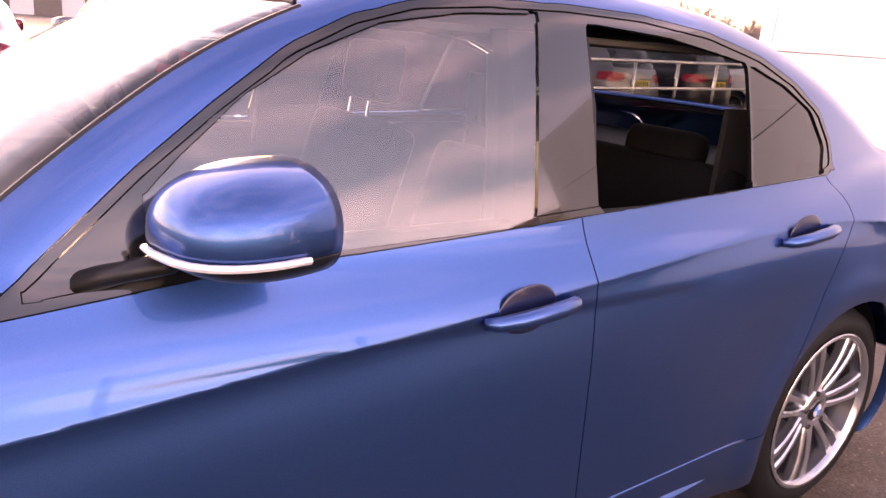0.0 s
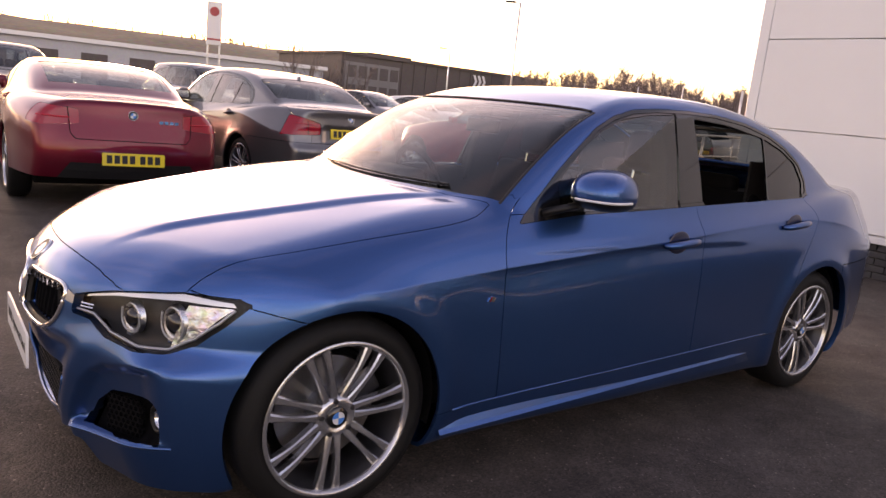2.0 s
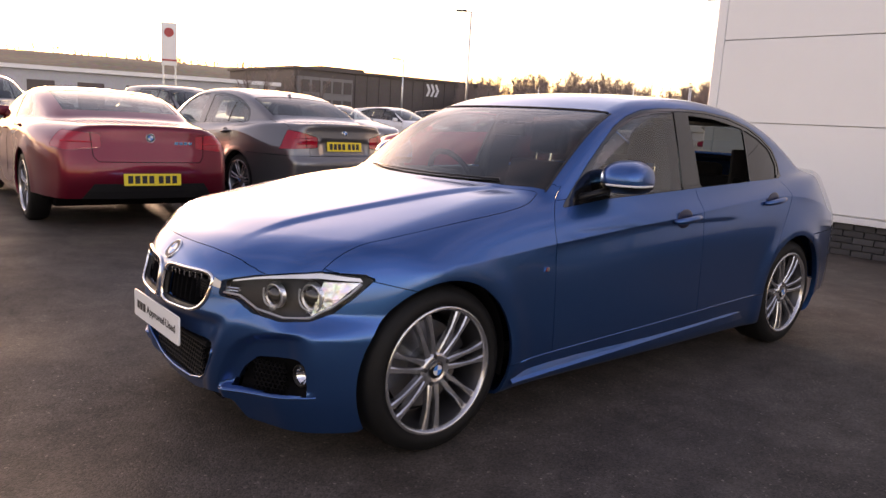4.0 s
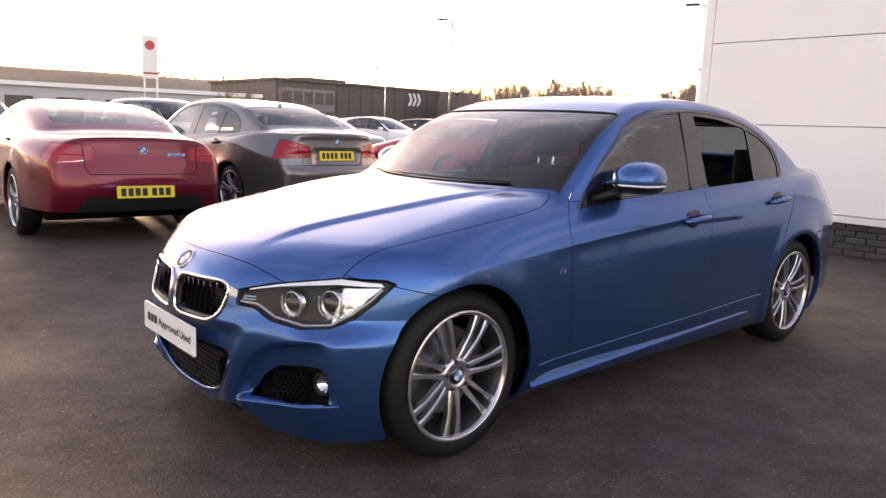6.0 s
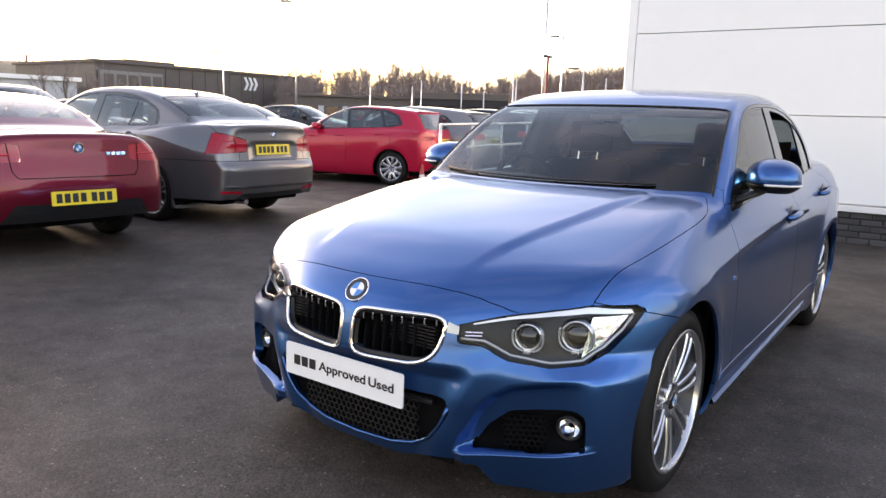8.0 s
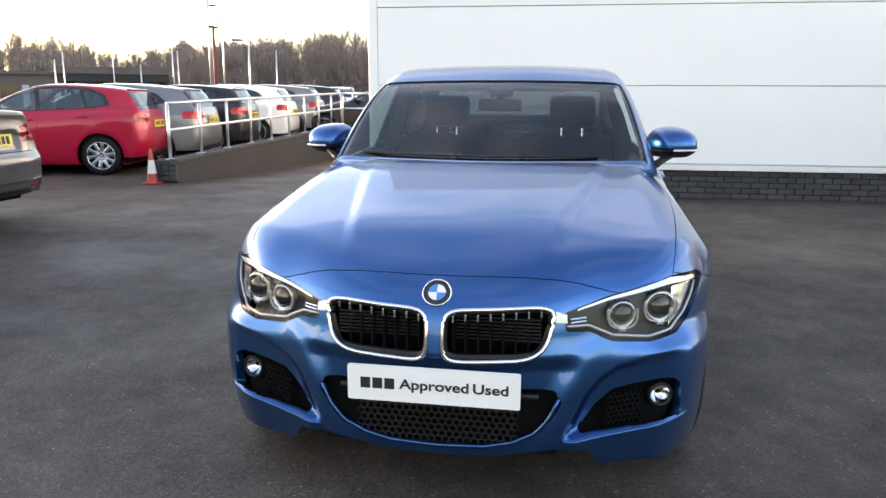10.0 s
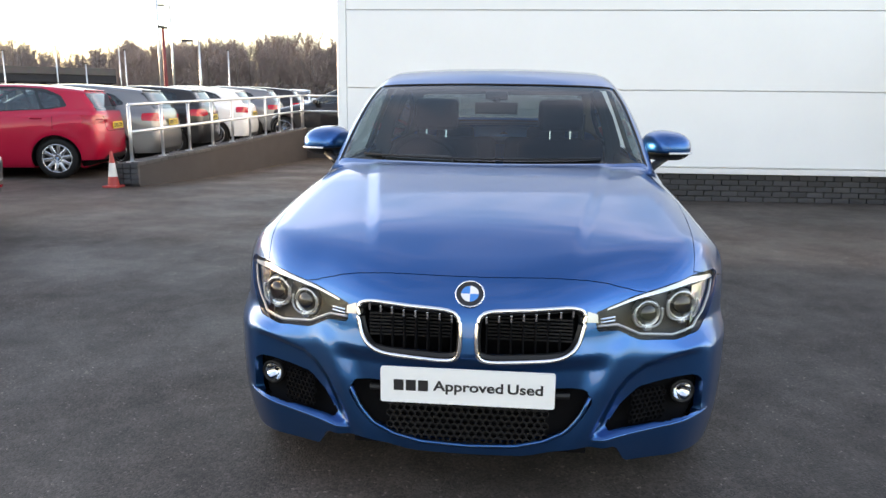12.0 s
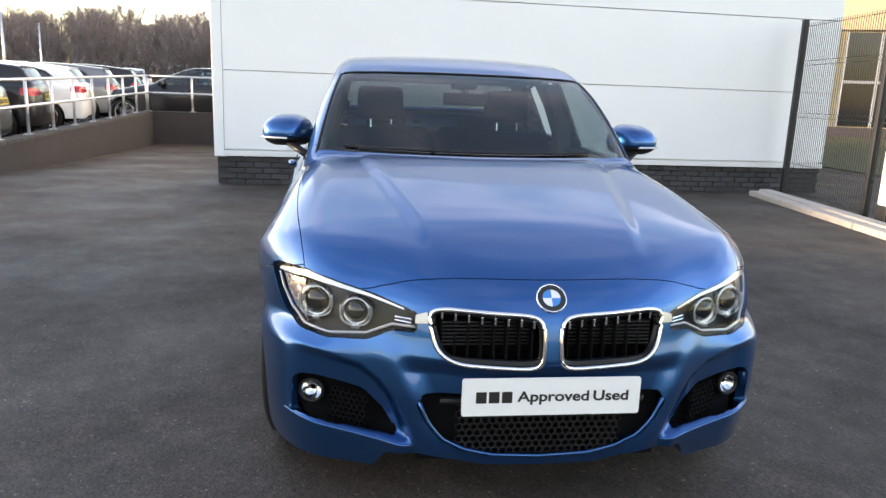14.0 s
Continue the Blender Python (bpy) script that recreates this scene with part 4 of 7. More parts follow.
    # windscreen's dark border and wipers' scuttle
    for sd in (-1, 1):
        part("screen_seal", strip(bd, [(ws_base(0.72) + (ws_top(0.62) - ws_base(0.72)) * i / 12, 0.728 - 0.19 * (ws_base(0.72) + (ws_top(0.62) - ws_base(0.72)) * i / 12 - 0.67)) for i in range(13)], 0.006, "above", side=sd, lift=-0.003), BLACK, car)
    part("scuttle", strip(bd, [(ws_base(abs(y)) - 0.010, y) for y in np.linspace(-0.69, 0.69, 25)], 0.010, "above", flat=0.5, lift=-0.010), BLACK, car)
    part("roof_seal", strip(bd, [(ws_top(abs(y)), y) for y in np.linspace(-0.61, 0.61, 21)], 0.006, "above", lift=-0.003), BLACK, car)
    # wheels and arch linings
    for sd in (-1, 1):
        wheel_thing(car, 0.0, sd * 0.756, 0.331, 0.250, 0.215, sd)
        wheel_thing(car, ax, sd * 0.760, 0.331, 0.250, 0.225, sd)
        for cx in (0.0, ax):
            ln = bmesh.new()
            ra = []
            for i in range(21):
                a = math.radians(-15 + 210 * i / 20)
                ra.append([ln.verts.new((cx + 0.366 * math.cos(a), sd * yy, 0.335 + 0.366 * math.sin(a))) for yy in (0.55, 0.835)])
            for p, q in zip(ra, ra[1:]):
                ln.faces.new((p[0], p[1], q[1], q[0]))
            back_disc = ln.faces.new([p[0] for p in ra])
            part("arch_lining", ln, DARKVOID, car)
    part("underbody", box(-0.42, 3.60, -0.60, 0.60, 0.22, 0.29, 0.02), DARKVOID, car)
    return car, bd, sk, lens, doors


def patch(bd, upper, lower, sunk, sd, n=24, m=3, where="front"):
    """A band of the front or back skin between two lines, set back by sunk."""
    a, b = np.array(upper, float), np.array(lower, float)
    t = np.linspace(0, len(a) - 1, n)
    at = lambda q: np.stack([np.interp(t, np.arange(len(q)), q[:, i]) for i in (0, 1)], 1)
    a, b = at(a), at(b)
    bm, rows = bmesh.new(), []
    for i in range(m + 1):
        q = a + (b - a) * i / m
        p = (bd.front if where == "front" else bd.back)(q[:, 0], q[:, 1])
        p = p - bd.normal(p) * sunk
        rows.append([bm.verts.new((u[0], sd * u[1], u[2])) for u in p])
    for u, v in zip(rows, rows[1:]):
        for j in range(n - 1):
            bm.faces.new((u[j], u[j + 1], v[j + 1], v[j]) if sd > 0 else (u[j + 1], u[j], v[j], v[j + 1]))
    return bm


def saloon_details(car, bd, sk, lens, doors, colour, interior=True, words=None):
    """Lamps, grilles, mirrors, handles, badges, skirts, plates and the cabin."""
    for sd in (-1, 1):
        # headlamp: clear lens over a dark bowl with two ringed projectors
        lamp = new("headlamp")
        lamp.parent = car
        part("lens", sk.panel("lens", lens, (sd,), sink=0.002, hem=0.0), LENS, lamp, "clear headlamp lens").visible_shadow = False
        part("housing", sk.panel("housing", lens, (sd,), sink=0.062, gap=-0.004, hem=-0.058), HOUSING, lamp)
        for y, z, r in ((0.556, 0.622, 0.047), (0.678, 0.632, 0.053)):
            p = bd.front(y, z)[0]
            m = Matrix.Translation((p[0] + 0.034 + (0.010 if y > 0.6 else 0), sd * y, z)) @ pose(0, 0, 0, 0, 0, -90 - sd * 16)
            ring = []
            for i in range(31):
                a = math.radians(160 + 220 * i / 30)
                ca, sa = math.cos(a), math.sin(a)
                ring.append((r * abs(ca) ** 0.8 * (1 if ca > 0 else -1), 0, r * 0.92 * abs(sa) ** 0.72 * (1 if sa > 0 else -1)))
            part("light_ring", moved(tube(ring, 0.0038, 6), m), LAMPSILVER, lamp, "silver daytime light ring", smooth=True)
            part("ring_foot", moved(box(-0.012, 0.012, -0.006, 0.006, -r - 0.006, -r + 0.008, 0.003), m), SATIN, lamp)
            part("projector", moved(lathe([(0.0, -0.012), (r * 0.35, -0.009), (r * 0.62, 0.0), (r * 0.74, 0.018)], 28), m), GLOSSBLACK, lamp, smooth=True)
            part("bezel", moved(lathe([(r * 0.74, 0.014), (r * 0.84, 0.0), (r - 0.004, 0.006), (r + 0.002, 0.02)], 36), m), SATIN, lamp, smooth=True)
        part("brow_strip", patch(bd, [(0.42, 0.661), (0.52, 0.689), (0.629, 0.712), (0.712, 0.727), (0.798, 0.714)], [(0.42, 0.656), (0.52, 0.680), (0.629, 0.698), (0.712, 0.708), (0.806, 0.702)], 0.007, sd), LAMPWHITE, lamp, "pale silver brow strip")
        under = [(0.392, 0.612), (0.456, 0.610), (0.530, 0.574), (0.640, 0.563), (0.718, 0.573), (0.760, 0.606), (0.792, 0.656), (0.806, 0.694)]
        part("lower_strip", strip(bd, dense(under, 6, False), 0.0046, "front", lift=-0.012, side=sd), LAMPSILVER, lamp, smooth=True)
        for z in (0.622, 0.632):
            part("inner_fin", strip(bd, dense([(0.402, z), (0.448, z + 0.002)], 4, False), 0.0026, "front", lift=-0.012, side=sd), CHROME, lamp)
        part("reflector", patch(bd, [(0.726, 0.698), (0.804, 0.698)], [(0.716, 0.578), (0.762, 0.610)], 0.020, sd, 8, 6), REFLECTOR, lamp, "silver outer reflector", smooth=True)
        # kidney grille
        gr = new("kidney_grille")
        gr.parent = car
        ring = [(q[0], q[1]) for q in rounded(KIDNEY, 0.045, 5)]
        part("chrome_surround", strip(bd, dense(ring, 2), 0.0076, "front", closed=True, lift=0.001, side=sd), CHROME, gr, "polished chrome surround", smooth=True)
        part("inner_surround", strip(bd, dense(ring, 2), 0.012, "front", closed=True, lift=-0.016, side=sd), BLACK, gr)
        part("grille_backing", moved(box(0, 0.01, 0.0, 0.34, 0.50, 0.685), Matrix.Translation((-0.640, 0 if sd > 0 else -0.34, 0))), DARKVOID, gr)
        kid = outline(rounded(KIDNEY, 0.045, 5), 0.002)
        for i in range(8):
            y = 0.052 + 0.037 * i
            zz = np.linspace(0.50, 0.70, 60)
            ok = zz[kid(np.full(60, y), zz) < -0.003]
            if len(ok) < 4:
                continue
            zs = np.linspace(ok[0], ok[-1], 7)
            p = bd.front(np.full(7, y), zs)
            bm = bmesh.new()
            prev = None
            for q in p:
                row = [bm.verts.new((q[0] + a, sd * (q[1] + b), q[2])) for a, b in ((0.032, -0.003), (0.028, 0), (0.032, 0.003), (0.070, 0.003), (0.070, -0.003))]
                if prev:
                    for j in range(5):
                        bm.faces.new((prev[j], prev[(j + 1) % 5], row[(j + 1) % 5], row[j]))
                prev = row
            bmesh.ops.recalc_face_normals(bm, faces=bm.faces[:])
            part("slat", bm, DARKVOID, gr)
            part("slat_tip", moved(box(-0.001, 0.010, -0.0030, 0.0030, -0.012, 0.010, 0.001), Matrix.Translation((p[-2][0] + 0.0130, sd * y, p[-2][2] + 0.004))), CHROME, gr)
        for j in range(7):
            part("cooling_fin", box(-0.690, -0.672, sd * 0.05 if sd > 0 else -0.31, sd * 0.31 if sd > 0 else -0.05, 0.565 + 0.011 * j, 0.570 + 0.011 * j), BLACK, gr)
        wedge = patch(bd, [(0.352, 0.660), (0.384, 0.648)], [(0.350, 0.628), (0.386, 0.624)], -0.003, sd, 5, 5)
        part("chrome_link", wedge, LAMPSILVER, gr, "chrome wedge joining grille and headlamp", smooth=True)
        # fog lamp in its dark pocket
        fl = new("fog_lamp")
        fl.parent = car
        fm = Matrix.Translation((-0.498, sd * 0.690, 0.352)) @ pose(0, 0, 0, 0, 0, -90 - sd * 12)
        part("fog_bezel", moved(lathe([(0.034, 0.03), (0.042, -0.004), (0.034, -0.008), (0.031, 0.002)], 32), fm), BLACK, fl, smooth=True)
        part("fog_lens", moved(lathe([(0.0, -0.006), (0.018, -0.004), (0.031, 0.002)], 32), fm), LENS, fl, smooth=True)
        part("fog_reflector", moved(lathe([(0.0, 0.028), (0.02, 0.018), (0.031, 0.003)], 24), fm), CHROME, fl, smooth=True)
        part("pocket_mesh", honeycomb(Matrix.Translation((-0.560, sd * 0.575, 0.325)) @ pose(0, 0, 0, 0, 0, -90 - sd * 30), 0.13, 0.10, 0.020), DARKVOID, fl)
        # door mirror
        mr = new("door_mirror")
        mr.parent = car
        mm = Matrix.Translation((1.035, sd * 0.882, 1.064)) @ pose(0, 0, 0, 0, 0, -90 - sd * 17) @ Matrix.Diagonal((1.06, 1.04, 1.08, 1))
        for nm, z0, z1, mt, k in (("mirror_cap", -0.026, 0.0748, colour, 0.0), ("mirror_base", -0.062, -0.027, BLACK, 0.004)):
            bm = bmesh.new()
            rows = []
            for i in range(15):
                t = math.sin(math.pi / 2 * i / 14) if z1 > 0 else i / 14
                z = z0 + (z1 - z0) * t
                e = max(0.0, 1 - (abs(z + 0.01) / 0.085) ** 2.6) ** 0.5 if z > -0.01 else max(0.0, 1 - (abs(z + 0.01) / 0.062) ** 2.4) ** 0.5
                row = []
                for j in range(19):
                    a = math.pi * j / 18
                    ca, sa = math.cos(a), math.sin(a)
                    u = 0.108 * (abs(ca) ** 0.75) * (1 if ca > 0 else -1) * (0.06 + 0.94 * e)
                    d = -0.165 * sa ** 0.75 * (0.05 + 0.95 * e)
                    row.append(bm.verts.new((u, d + 0.03, z)))
                row.append(bm.verts.new((-0.105 * (0.06 + 0.94 * e), 0.052, z)))
                row.append(bm.verts.new((0.105 * (0.06 + 0.94 * e), 0.052, z)))
                rows.append(row)
            for a, b in zip(rows, rows[1:]):
                for j in range(len(a)):
                    bm.faces.new((a[j], a[(j + 1) % len(a)], b[(j + 1) % len(a)], b[j]))
            bm.faces.new(rows[0])
            bm.faces.new(rows[-1])
            bmesh.ops.recalc_face_normals(bm, faces=bm.faces[:])
            ob = part(nm, moved(bm, mm), mt, mr, smooth=True)
            for f in ob.data.polygons:
                f.use_smooth = len(f.vertices) == 4
        led = []
        for j in range(9):
            a = math.pi * (0.96 - 0.56 * j / 8) if sd > 0 else math.pi * (0.04 + 0.56 * j / 8)
            ca, sa = math.cos(a), math.sin(a)
            led.append(mm @ Vector((0.110 * (abs(ca) ** 0.75) * (1 if ca > 0 else -1), -0.168 * sa ** 0.75 + 0.03, -0.026)))
        part("indicator_strip", tube(led, 0.0052, 6), LAMPWHITE, mr, "white indicator strip")
        part("mirror_glass", moved(box(-0.080, 0.080, 0.0525, 0.0540, -0.040, 0.042, 0.0007), mm), CHROME, mr)
        part("mirror_arm", tube([(0.835, sd * 0.775, 0.965), (0.875, sd * 0.815, 0.985), (0.93, sd * 0.86, 1.008)], [0.030, 0.024, 0.026], 10, flat=0.6), BLACK, mr, smooth=True)
        # door handles
        for dr, cx, cz, tilt in ((doors[sd][0], 1.565, 0.852, 4.5), (doors[sd][1], 2.485, 0.920, 6.0)):
            y0 = bd.flank(cx, cz)[0][1]
            hm = Matrix.Translation((cx, sd * y0, cz)) @ pose(0, 0, 0, 0, -tilt, 0 if sd < 0 else 180)
            bm = tube([(-0.115, -0.004, 0), (-0.095, -0.020, 0.0), (-0.05, -0.030, 0.001), (0.04, -0.032, 0.002), (0.085, -0.024, 0.001), (0.105, -0.006, 0.0)], [0.010, 0.014, 0.0165, 0.0165, 0.015, 0.010], 10, flat=1.0)
            hd = part("handle", moved(bm, hm), colour, dr, smooth=True)
            # flattened dark ellipsoid: the hollow's shade is put into its colour
            cup = bmesh.new()
            bmesh.ops.create_uvsphere(cup, u_segments=24, v_segments=12, radius=1.0)
            part("cup_shade", moved(cup, hm @ Matrix.Translation((-0.012, 0.0, 0.004)) @ Matrix.Diagonal((0.070, 0.005, 0.048, 1))), HANDLESHADE, dr, smooth=True)
        # wing badge: small tricolour bars
        pb = bd.flank(0.545, 0.683)[0]
        for k, (dx, mt) in enumerate(((-0.014, BADGEBLUE), (-0.009, INK), (-0.004, TAILRED), (0.006, CHROME))):
            w = 0.0022 if k < 3 else 0.008
            part("badge", moved(box(-w, w, -0.003, 0.003, -0.0085, 0.0085), Matrix.Translation((0.545 + dx, sd * (pb[1] + 0.001), 0.683)) @ pose(0, 0, 0, 0, 20, 0)), mt, car)
        # flared skirt blade along the sill
        bm = bmesh.new()
        prev = None
        for i in range(41):
            x = 0.375 + 2.03 * i / 40
            zt = 0.283 + 0.036 * x - 0.022
            yi = 0.862
            fl_ = float(step(2.42, 2.1, np.array(x))) * 0.9 + 0.1
            yo = 0.870 + 0.020 * fl_
            zb = 0.205 + 0.012 * x
            sec = [(yi, zt), (yi + 0.004, zt - 0.012), (yo - 0.010, zt - 0.045), (yo, zt - 0.058), (yo - 0.004, zb + 0.004), (yo - 0.03, zb - 0.012), (0.80, zb - 0.015)]
            row = [bm.verts.new((x, sd * a, b)) for a, b in sec]
            if prev:
                for j in range(len(row) - 1):
                    bm.faces.new((prev[j], prev[j + 1], row[j + 1], row[j]))
            prev = row
        bmesh.ops.recalc_face_normals(bm, faces=bm.faces[:])
        part("skirt_blade", bm, colour, car)
        # body-coloured tube added along the sill edge to draw its highlight line
        part("sill_glint", strip(bd, [(x, 0.285 + 0.036 * x) for x in np.linspace(0.42, 2.36, 30)], 0.0045, "flank", lift=-0.001, side=sd), colour, car, smooth=True)
        for z in (0.835, 0.905):
            part("tail_lamp_strip", strip(bd, dense([(0.45, z), (0.56, z + 0.003), (0.66, z + 0.006)], 4, False), 0.005, "back", lift=-0.002, side=sd), LAMPRED, car)
        part("tail_lamp_gap", strip(bd, dense([(0.535, 0.80), (0.545, 0.94)], 5, False), 0.004, "back", lift=-0.001, side=sd), DARKVOID, car)
        part("rear_reflector", patch(bd, [(0.48, 0.375), (0.72, 0.385)], [(0.48, 0.345), (0.72, 0.360)], -0.003, sd, 12, 2, "back"), TAILRED, car)
        part("bumper_crease", strip(bd, dense([(0.44, 0.42), (0.62, 0.436), (0.70, 0.44)], 5, False), 0.006, "back", lift=-0.002, side=sd), colour, car, smooth=True)
    # lower intake
    it = new("lower_intake")
    it.parent = car
    part("intake_mesh", honeycomb(Matrix.Translation((-0.680, 0, 0.308)) @ pose(0, 0, 0, 0, 0, -90), 0.50, 0.165, 0.024), BLACK, it)
    part("cross_bar", tube([(-0.685, -0.31, 0.392), (-0.695, 0, 0.392), (-0.685, 0.31, 0.392)], 0.012, 8), BLACK, it)
    rim = [(y, float(np.interp(abs(y), [0, 0.15, 0.24, 0.300, 0.342, 0.366, 0.372], [0.212, 0.217, 0.237, 0.273, 0.327, 0.379, 0.40]))) for y in np.linspace(-0.370, 0.370, 61)]
    part("intake_rim", strip(bd, rim, 0.0065, "front", lift=-0.003), colour, it, smooth=True)
    for sd in (-1, 1):
        part("bumper_blade", strip(bd, [(y, float(BLADE(y)) - 0.001) for y in np.linspace(0.385, 0.775, 30)], 0.0055, "front", lift=-0.002, side=sd), colour, car, smooth=True)
    # badges and plates
    for pt, nx in ((bd.front(0.0, 0.708)[0], -90),):
        n = bd.normal(np.array([pt]))[0]
        m = Matrix.Translation(tuple(pt + n * 0.003)) @ pose(0, 0, 0, 0, 0, -90) @ pose(0, 0, 0, -math.degrees(math.asin(n[2])), 0, 0)
        em = part("bonnet_badge", moved(lathe([(0.0, 0.001), (0.043, 0.001), (0.043, 0.008)], 32), m), GLOSSBLACK, car)
        roundel(em, m, 0.0265)
    p = bd.back(0.0, 0.985)[0]
    m = Matrix.Translation((p[0] + 0.004, 0, 0.985)) @ pose(0, 0, 0, 0, 0, 90) @ pose(0, 0, 0, -8, 0, 0)
    em = part("boot_badge", moved(lathe([(0.0, 0.001), (0.040, 0.001), (0.040, 0.01)], 32), m), GLOSSBLACK, car)
    roundel(em, m, 0.0245)
    bars_plate(car, Matrix.Translation((-0.772, 0, 0.440)) @ pose(0, 0, 0, 0, 0, -90), INK, PLATEWHITE, words=words)
    pb = bd.back(0.0, 0.81)[0]
    bars_plate(car, Matrix.Translation((pb[0] + 0.008, 0, 0.815)) @ pose(0, 0, 0, 0, 0, 90) @ pose(0, 0, 0, -6, 0, 0), INK, PLATEYELLOW)
    part("rear_valance", patch(bd, [(-0.46, 0.345), (0.46, 0.345)], [(-0.54, 0.288), (0.54, 0.288)], -0.004, 1, 25, 3, "back"), BLACK, car)
    part("boot_lip", strip(bd, [(y, 1.060) for y in np.linspace(-0.50, 0.50, 25)], 0.006, "back", lift=-0.003), colour, car, smooth=True)
    part("exhaust_pipe", tube([(3.50, -0.42, 0.262), (3.80, -0.42, 0.256)], 0.030, 16), CHROME, car)
    fin = bd.above(2.52, 0.0)[0]
    bm = bmesh.new()
    prev = None
    for i in range(9):
        t = i / 8
        x, h, w = fin[0] - 0.085 + 0.17 * t, 0.004 + 0.052 * t ** 1.6, 0.004 + 0.020 * math.sin(math.pi * min(1, t * 0.8 + 0.12))
        row = [bm.verts.new((x, s * w, fin[2] + e * h - 0.012 - 0.02 * t * t)) for s, e in ((-1, 0), (-0.5, 0.8), (0, 1), (0.5, 0.8), (1, 0))]
        if prev:
            for j in range(4):
                bm.faces.new((prev[j], prev[j + 1], row[j + 1], row[j]))
        prev = row
    bm.faces.new(prev)
    part("roof_aerial", bm, colour, car, smooth=True)
    for s, y0 in ((1, 0.60), (1, 0.05)):
        pts = [(0.490 + 0.39 * y * y, y) for y in np.linspace(y0, y0 - 0.56, 12)]
        part("wiper", strip(bd, pts, 0.005, "above", lift=0.004), BLACK, car)
    for sd in (-1, 1):
        part("door_lining", box(0.75, 2.75, *sorted((sd * 0.70, sd * 0.745)), 0.25, 0.985, 0.02), TRIMM, car)
    if interior:
        cabin(car)


def cabin(car):
    """Seats, dashboard, wheel and mirror inside the glass."""
    def seat(x, y, back_h, w, rest=True):
        s = new("seat")
        s.parent = car
        part("cushion", box(x - 0.48, x + 0.05, y - w / 2, y + w / 2, 0.42, 0.58, 0.05, 3), SEATM, s, smooth=True)
        part("backrest", moved(box(-0.07, 0.07, -w / 2, w / 2, 0.0, back_h, 0.055, 3), Matrix.Translation((x, y, 0.50)) @ pose(0, 0, 0, 0, 17, 0)), SEATM, s, smooth=True)
        if rest:
            top = 0.50 + back_h * math.cos(math.radians(17))
            xt = x + back_h * math.sin(math.radians(17))
            hr = part("headrest", moved(box(-0.05, 0.05, -0.14, 0.14, *((0.055, 0.255) if x < 2.0 else (-0.03, 0.085)), 0.045, 3), Matrix.Translation((xt + 0.0, y, top)) @ pose(0, 0, 0, 0, 8, 0)), SEATM, s, smooth=True)
            for q in (-0.063, 0.063) if x < 2.0 else ():
                part("headrest_post", tube([(xt - 0.03, y + q, top + 0.008), (xt - 0.022, y + q, top + 0.058)], 0.0065, 10), CHROME, hr, "bright steel headrest post")
    for y in (-0.395, 0.395):
        seat(1.72, y, 0.57, 0.54)
    seat(2.40, -0.33, 0.55, 0.60)
    seat(2.40, 0.33, 0.55, 0.60)
    dash = bmesh.new()
    prof = [(0.55, 0.90), (0.72, 0.965), (0.86, 0.955), (0.95, 0.90), (0.97, 0.80), (0.90, 0.65), (0.60, 0.60)]
    rows = [[dash.verts.new((x, y, z)) for x, z in prof] for y in (-0.70, -0.2, 0.2, 0.70)]
    for a, b in zip(rows, rows[1:]):
        for j in range(len(a) - 1):
            dash.faces.new((a[j], a[j + 1], b[j + 1], b[j]))
    part("dashboard", dash, TRIMM, car, smooth=True)
    cowl = box(0.80, 0.98, 0.20, 0.54, 0.93, 1.005, 0.03, 3)
    part("instrument_hood", cowl, TRIMM, car, smooth=True)
    sw = new("steering_wheel")
    sw.parent = car
    m = Matrix.Translation((1.06, 0.37, 0.93)) @ pose(0, 0, 0, 0, -24, 0)
    part("wheel_rim", moved(tube([(0, 0.185 * math.cos(a), 0.185 * math.sin(a)) for a in np.linspace(0, 2 * math.pi, 33)[:-1]], 0.016, 8, True), m), SEATM, sw, smooth=True)
    part("wheel_hub", moved(box(-0.035, 0.02, -0.075, 0.075, -0.06, 0.05, 0.02, 3), m), TRIMM, sw, smooth=True)
    for a in (0.0, math.pi, -math.pi / 2):
        part("wheel_spoke", moved(tube([(0, 0.06 * math.cos(a), 0.06 * math.sin(a)), (0, 0.175 * math.cos(a), 0.175 * math.sin(a))], 0.013, 8), m), SATIN, sw)
    part("inner_mirror", moved(box(-0.012, 0.012, -0.115, 0.115, -0.032, 0.032, 0.01), Matrix.Translation((1.13, -0.01, 1.245)) @ pose(0, 0, 0, 0, 8, 0)), BLACK, car)
    part("mirror_stalk", tube([(1.13, -0.01, 1.27), (1.16, -0.01, 1.325)], 0.02, 8), BLACK, car)
    part("camera_pod", box(1.12, 1.26, -0.07, 0.05, 1.290, 1.335, 0.015), BLACK, car)
    part("centre_console", box(0.90, 1.5, -0.10, 0.10, 0.35, 0.66, 0.03), TRIMM, car)
    part("parcel_shelf", box(2.58, 3.22, -0.60, 0.60, 0.975, 1.005, 0.01), TRIMM, car)
    part("cabin_floor", box(0.45, 3.0, -0.70, 0.70, 0.24, 0.28), TRIMM, car)
    for sd in (-1, 1):
        bm = bmesh.new()
        rows = [[bm.verts.new((x, sd * y, z)) for x, y in ((1.60 + lean, out), (1.60 + lean, out - 0.055), (1.83 + lean, out - 0.055), (1.83 + lean, out))] for z, out, lean in ((0.90, 0.745, 0.0), (1.05, 0.735, 0.01), (1.20, 0.685, 0.03), (1.345, 0.615, 0.05))]
        for a, b in zip(rows, rows[1:]):
            for j in range(4):
                bm.faces.new((a[j], a[(j + 1) % 4], b[(j + 1) % 4], b[j]))
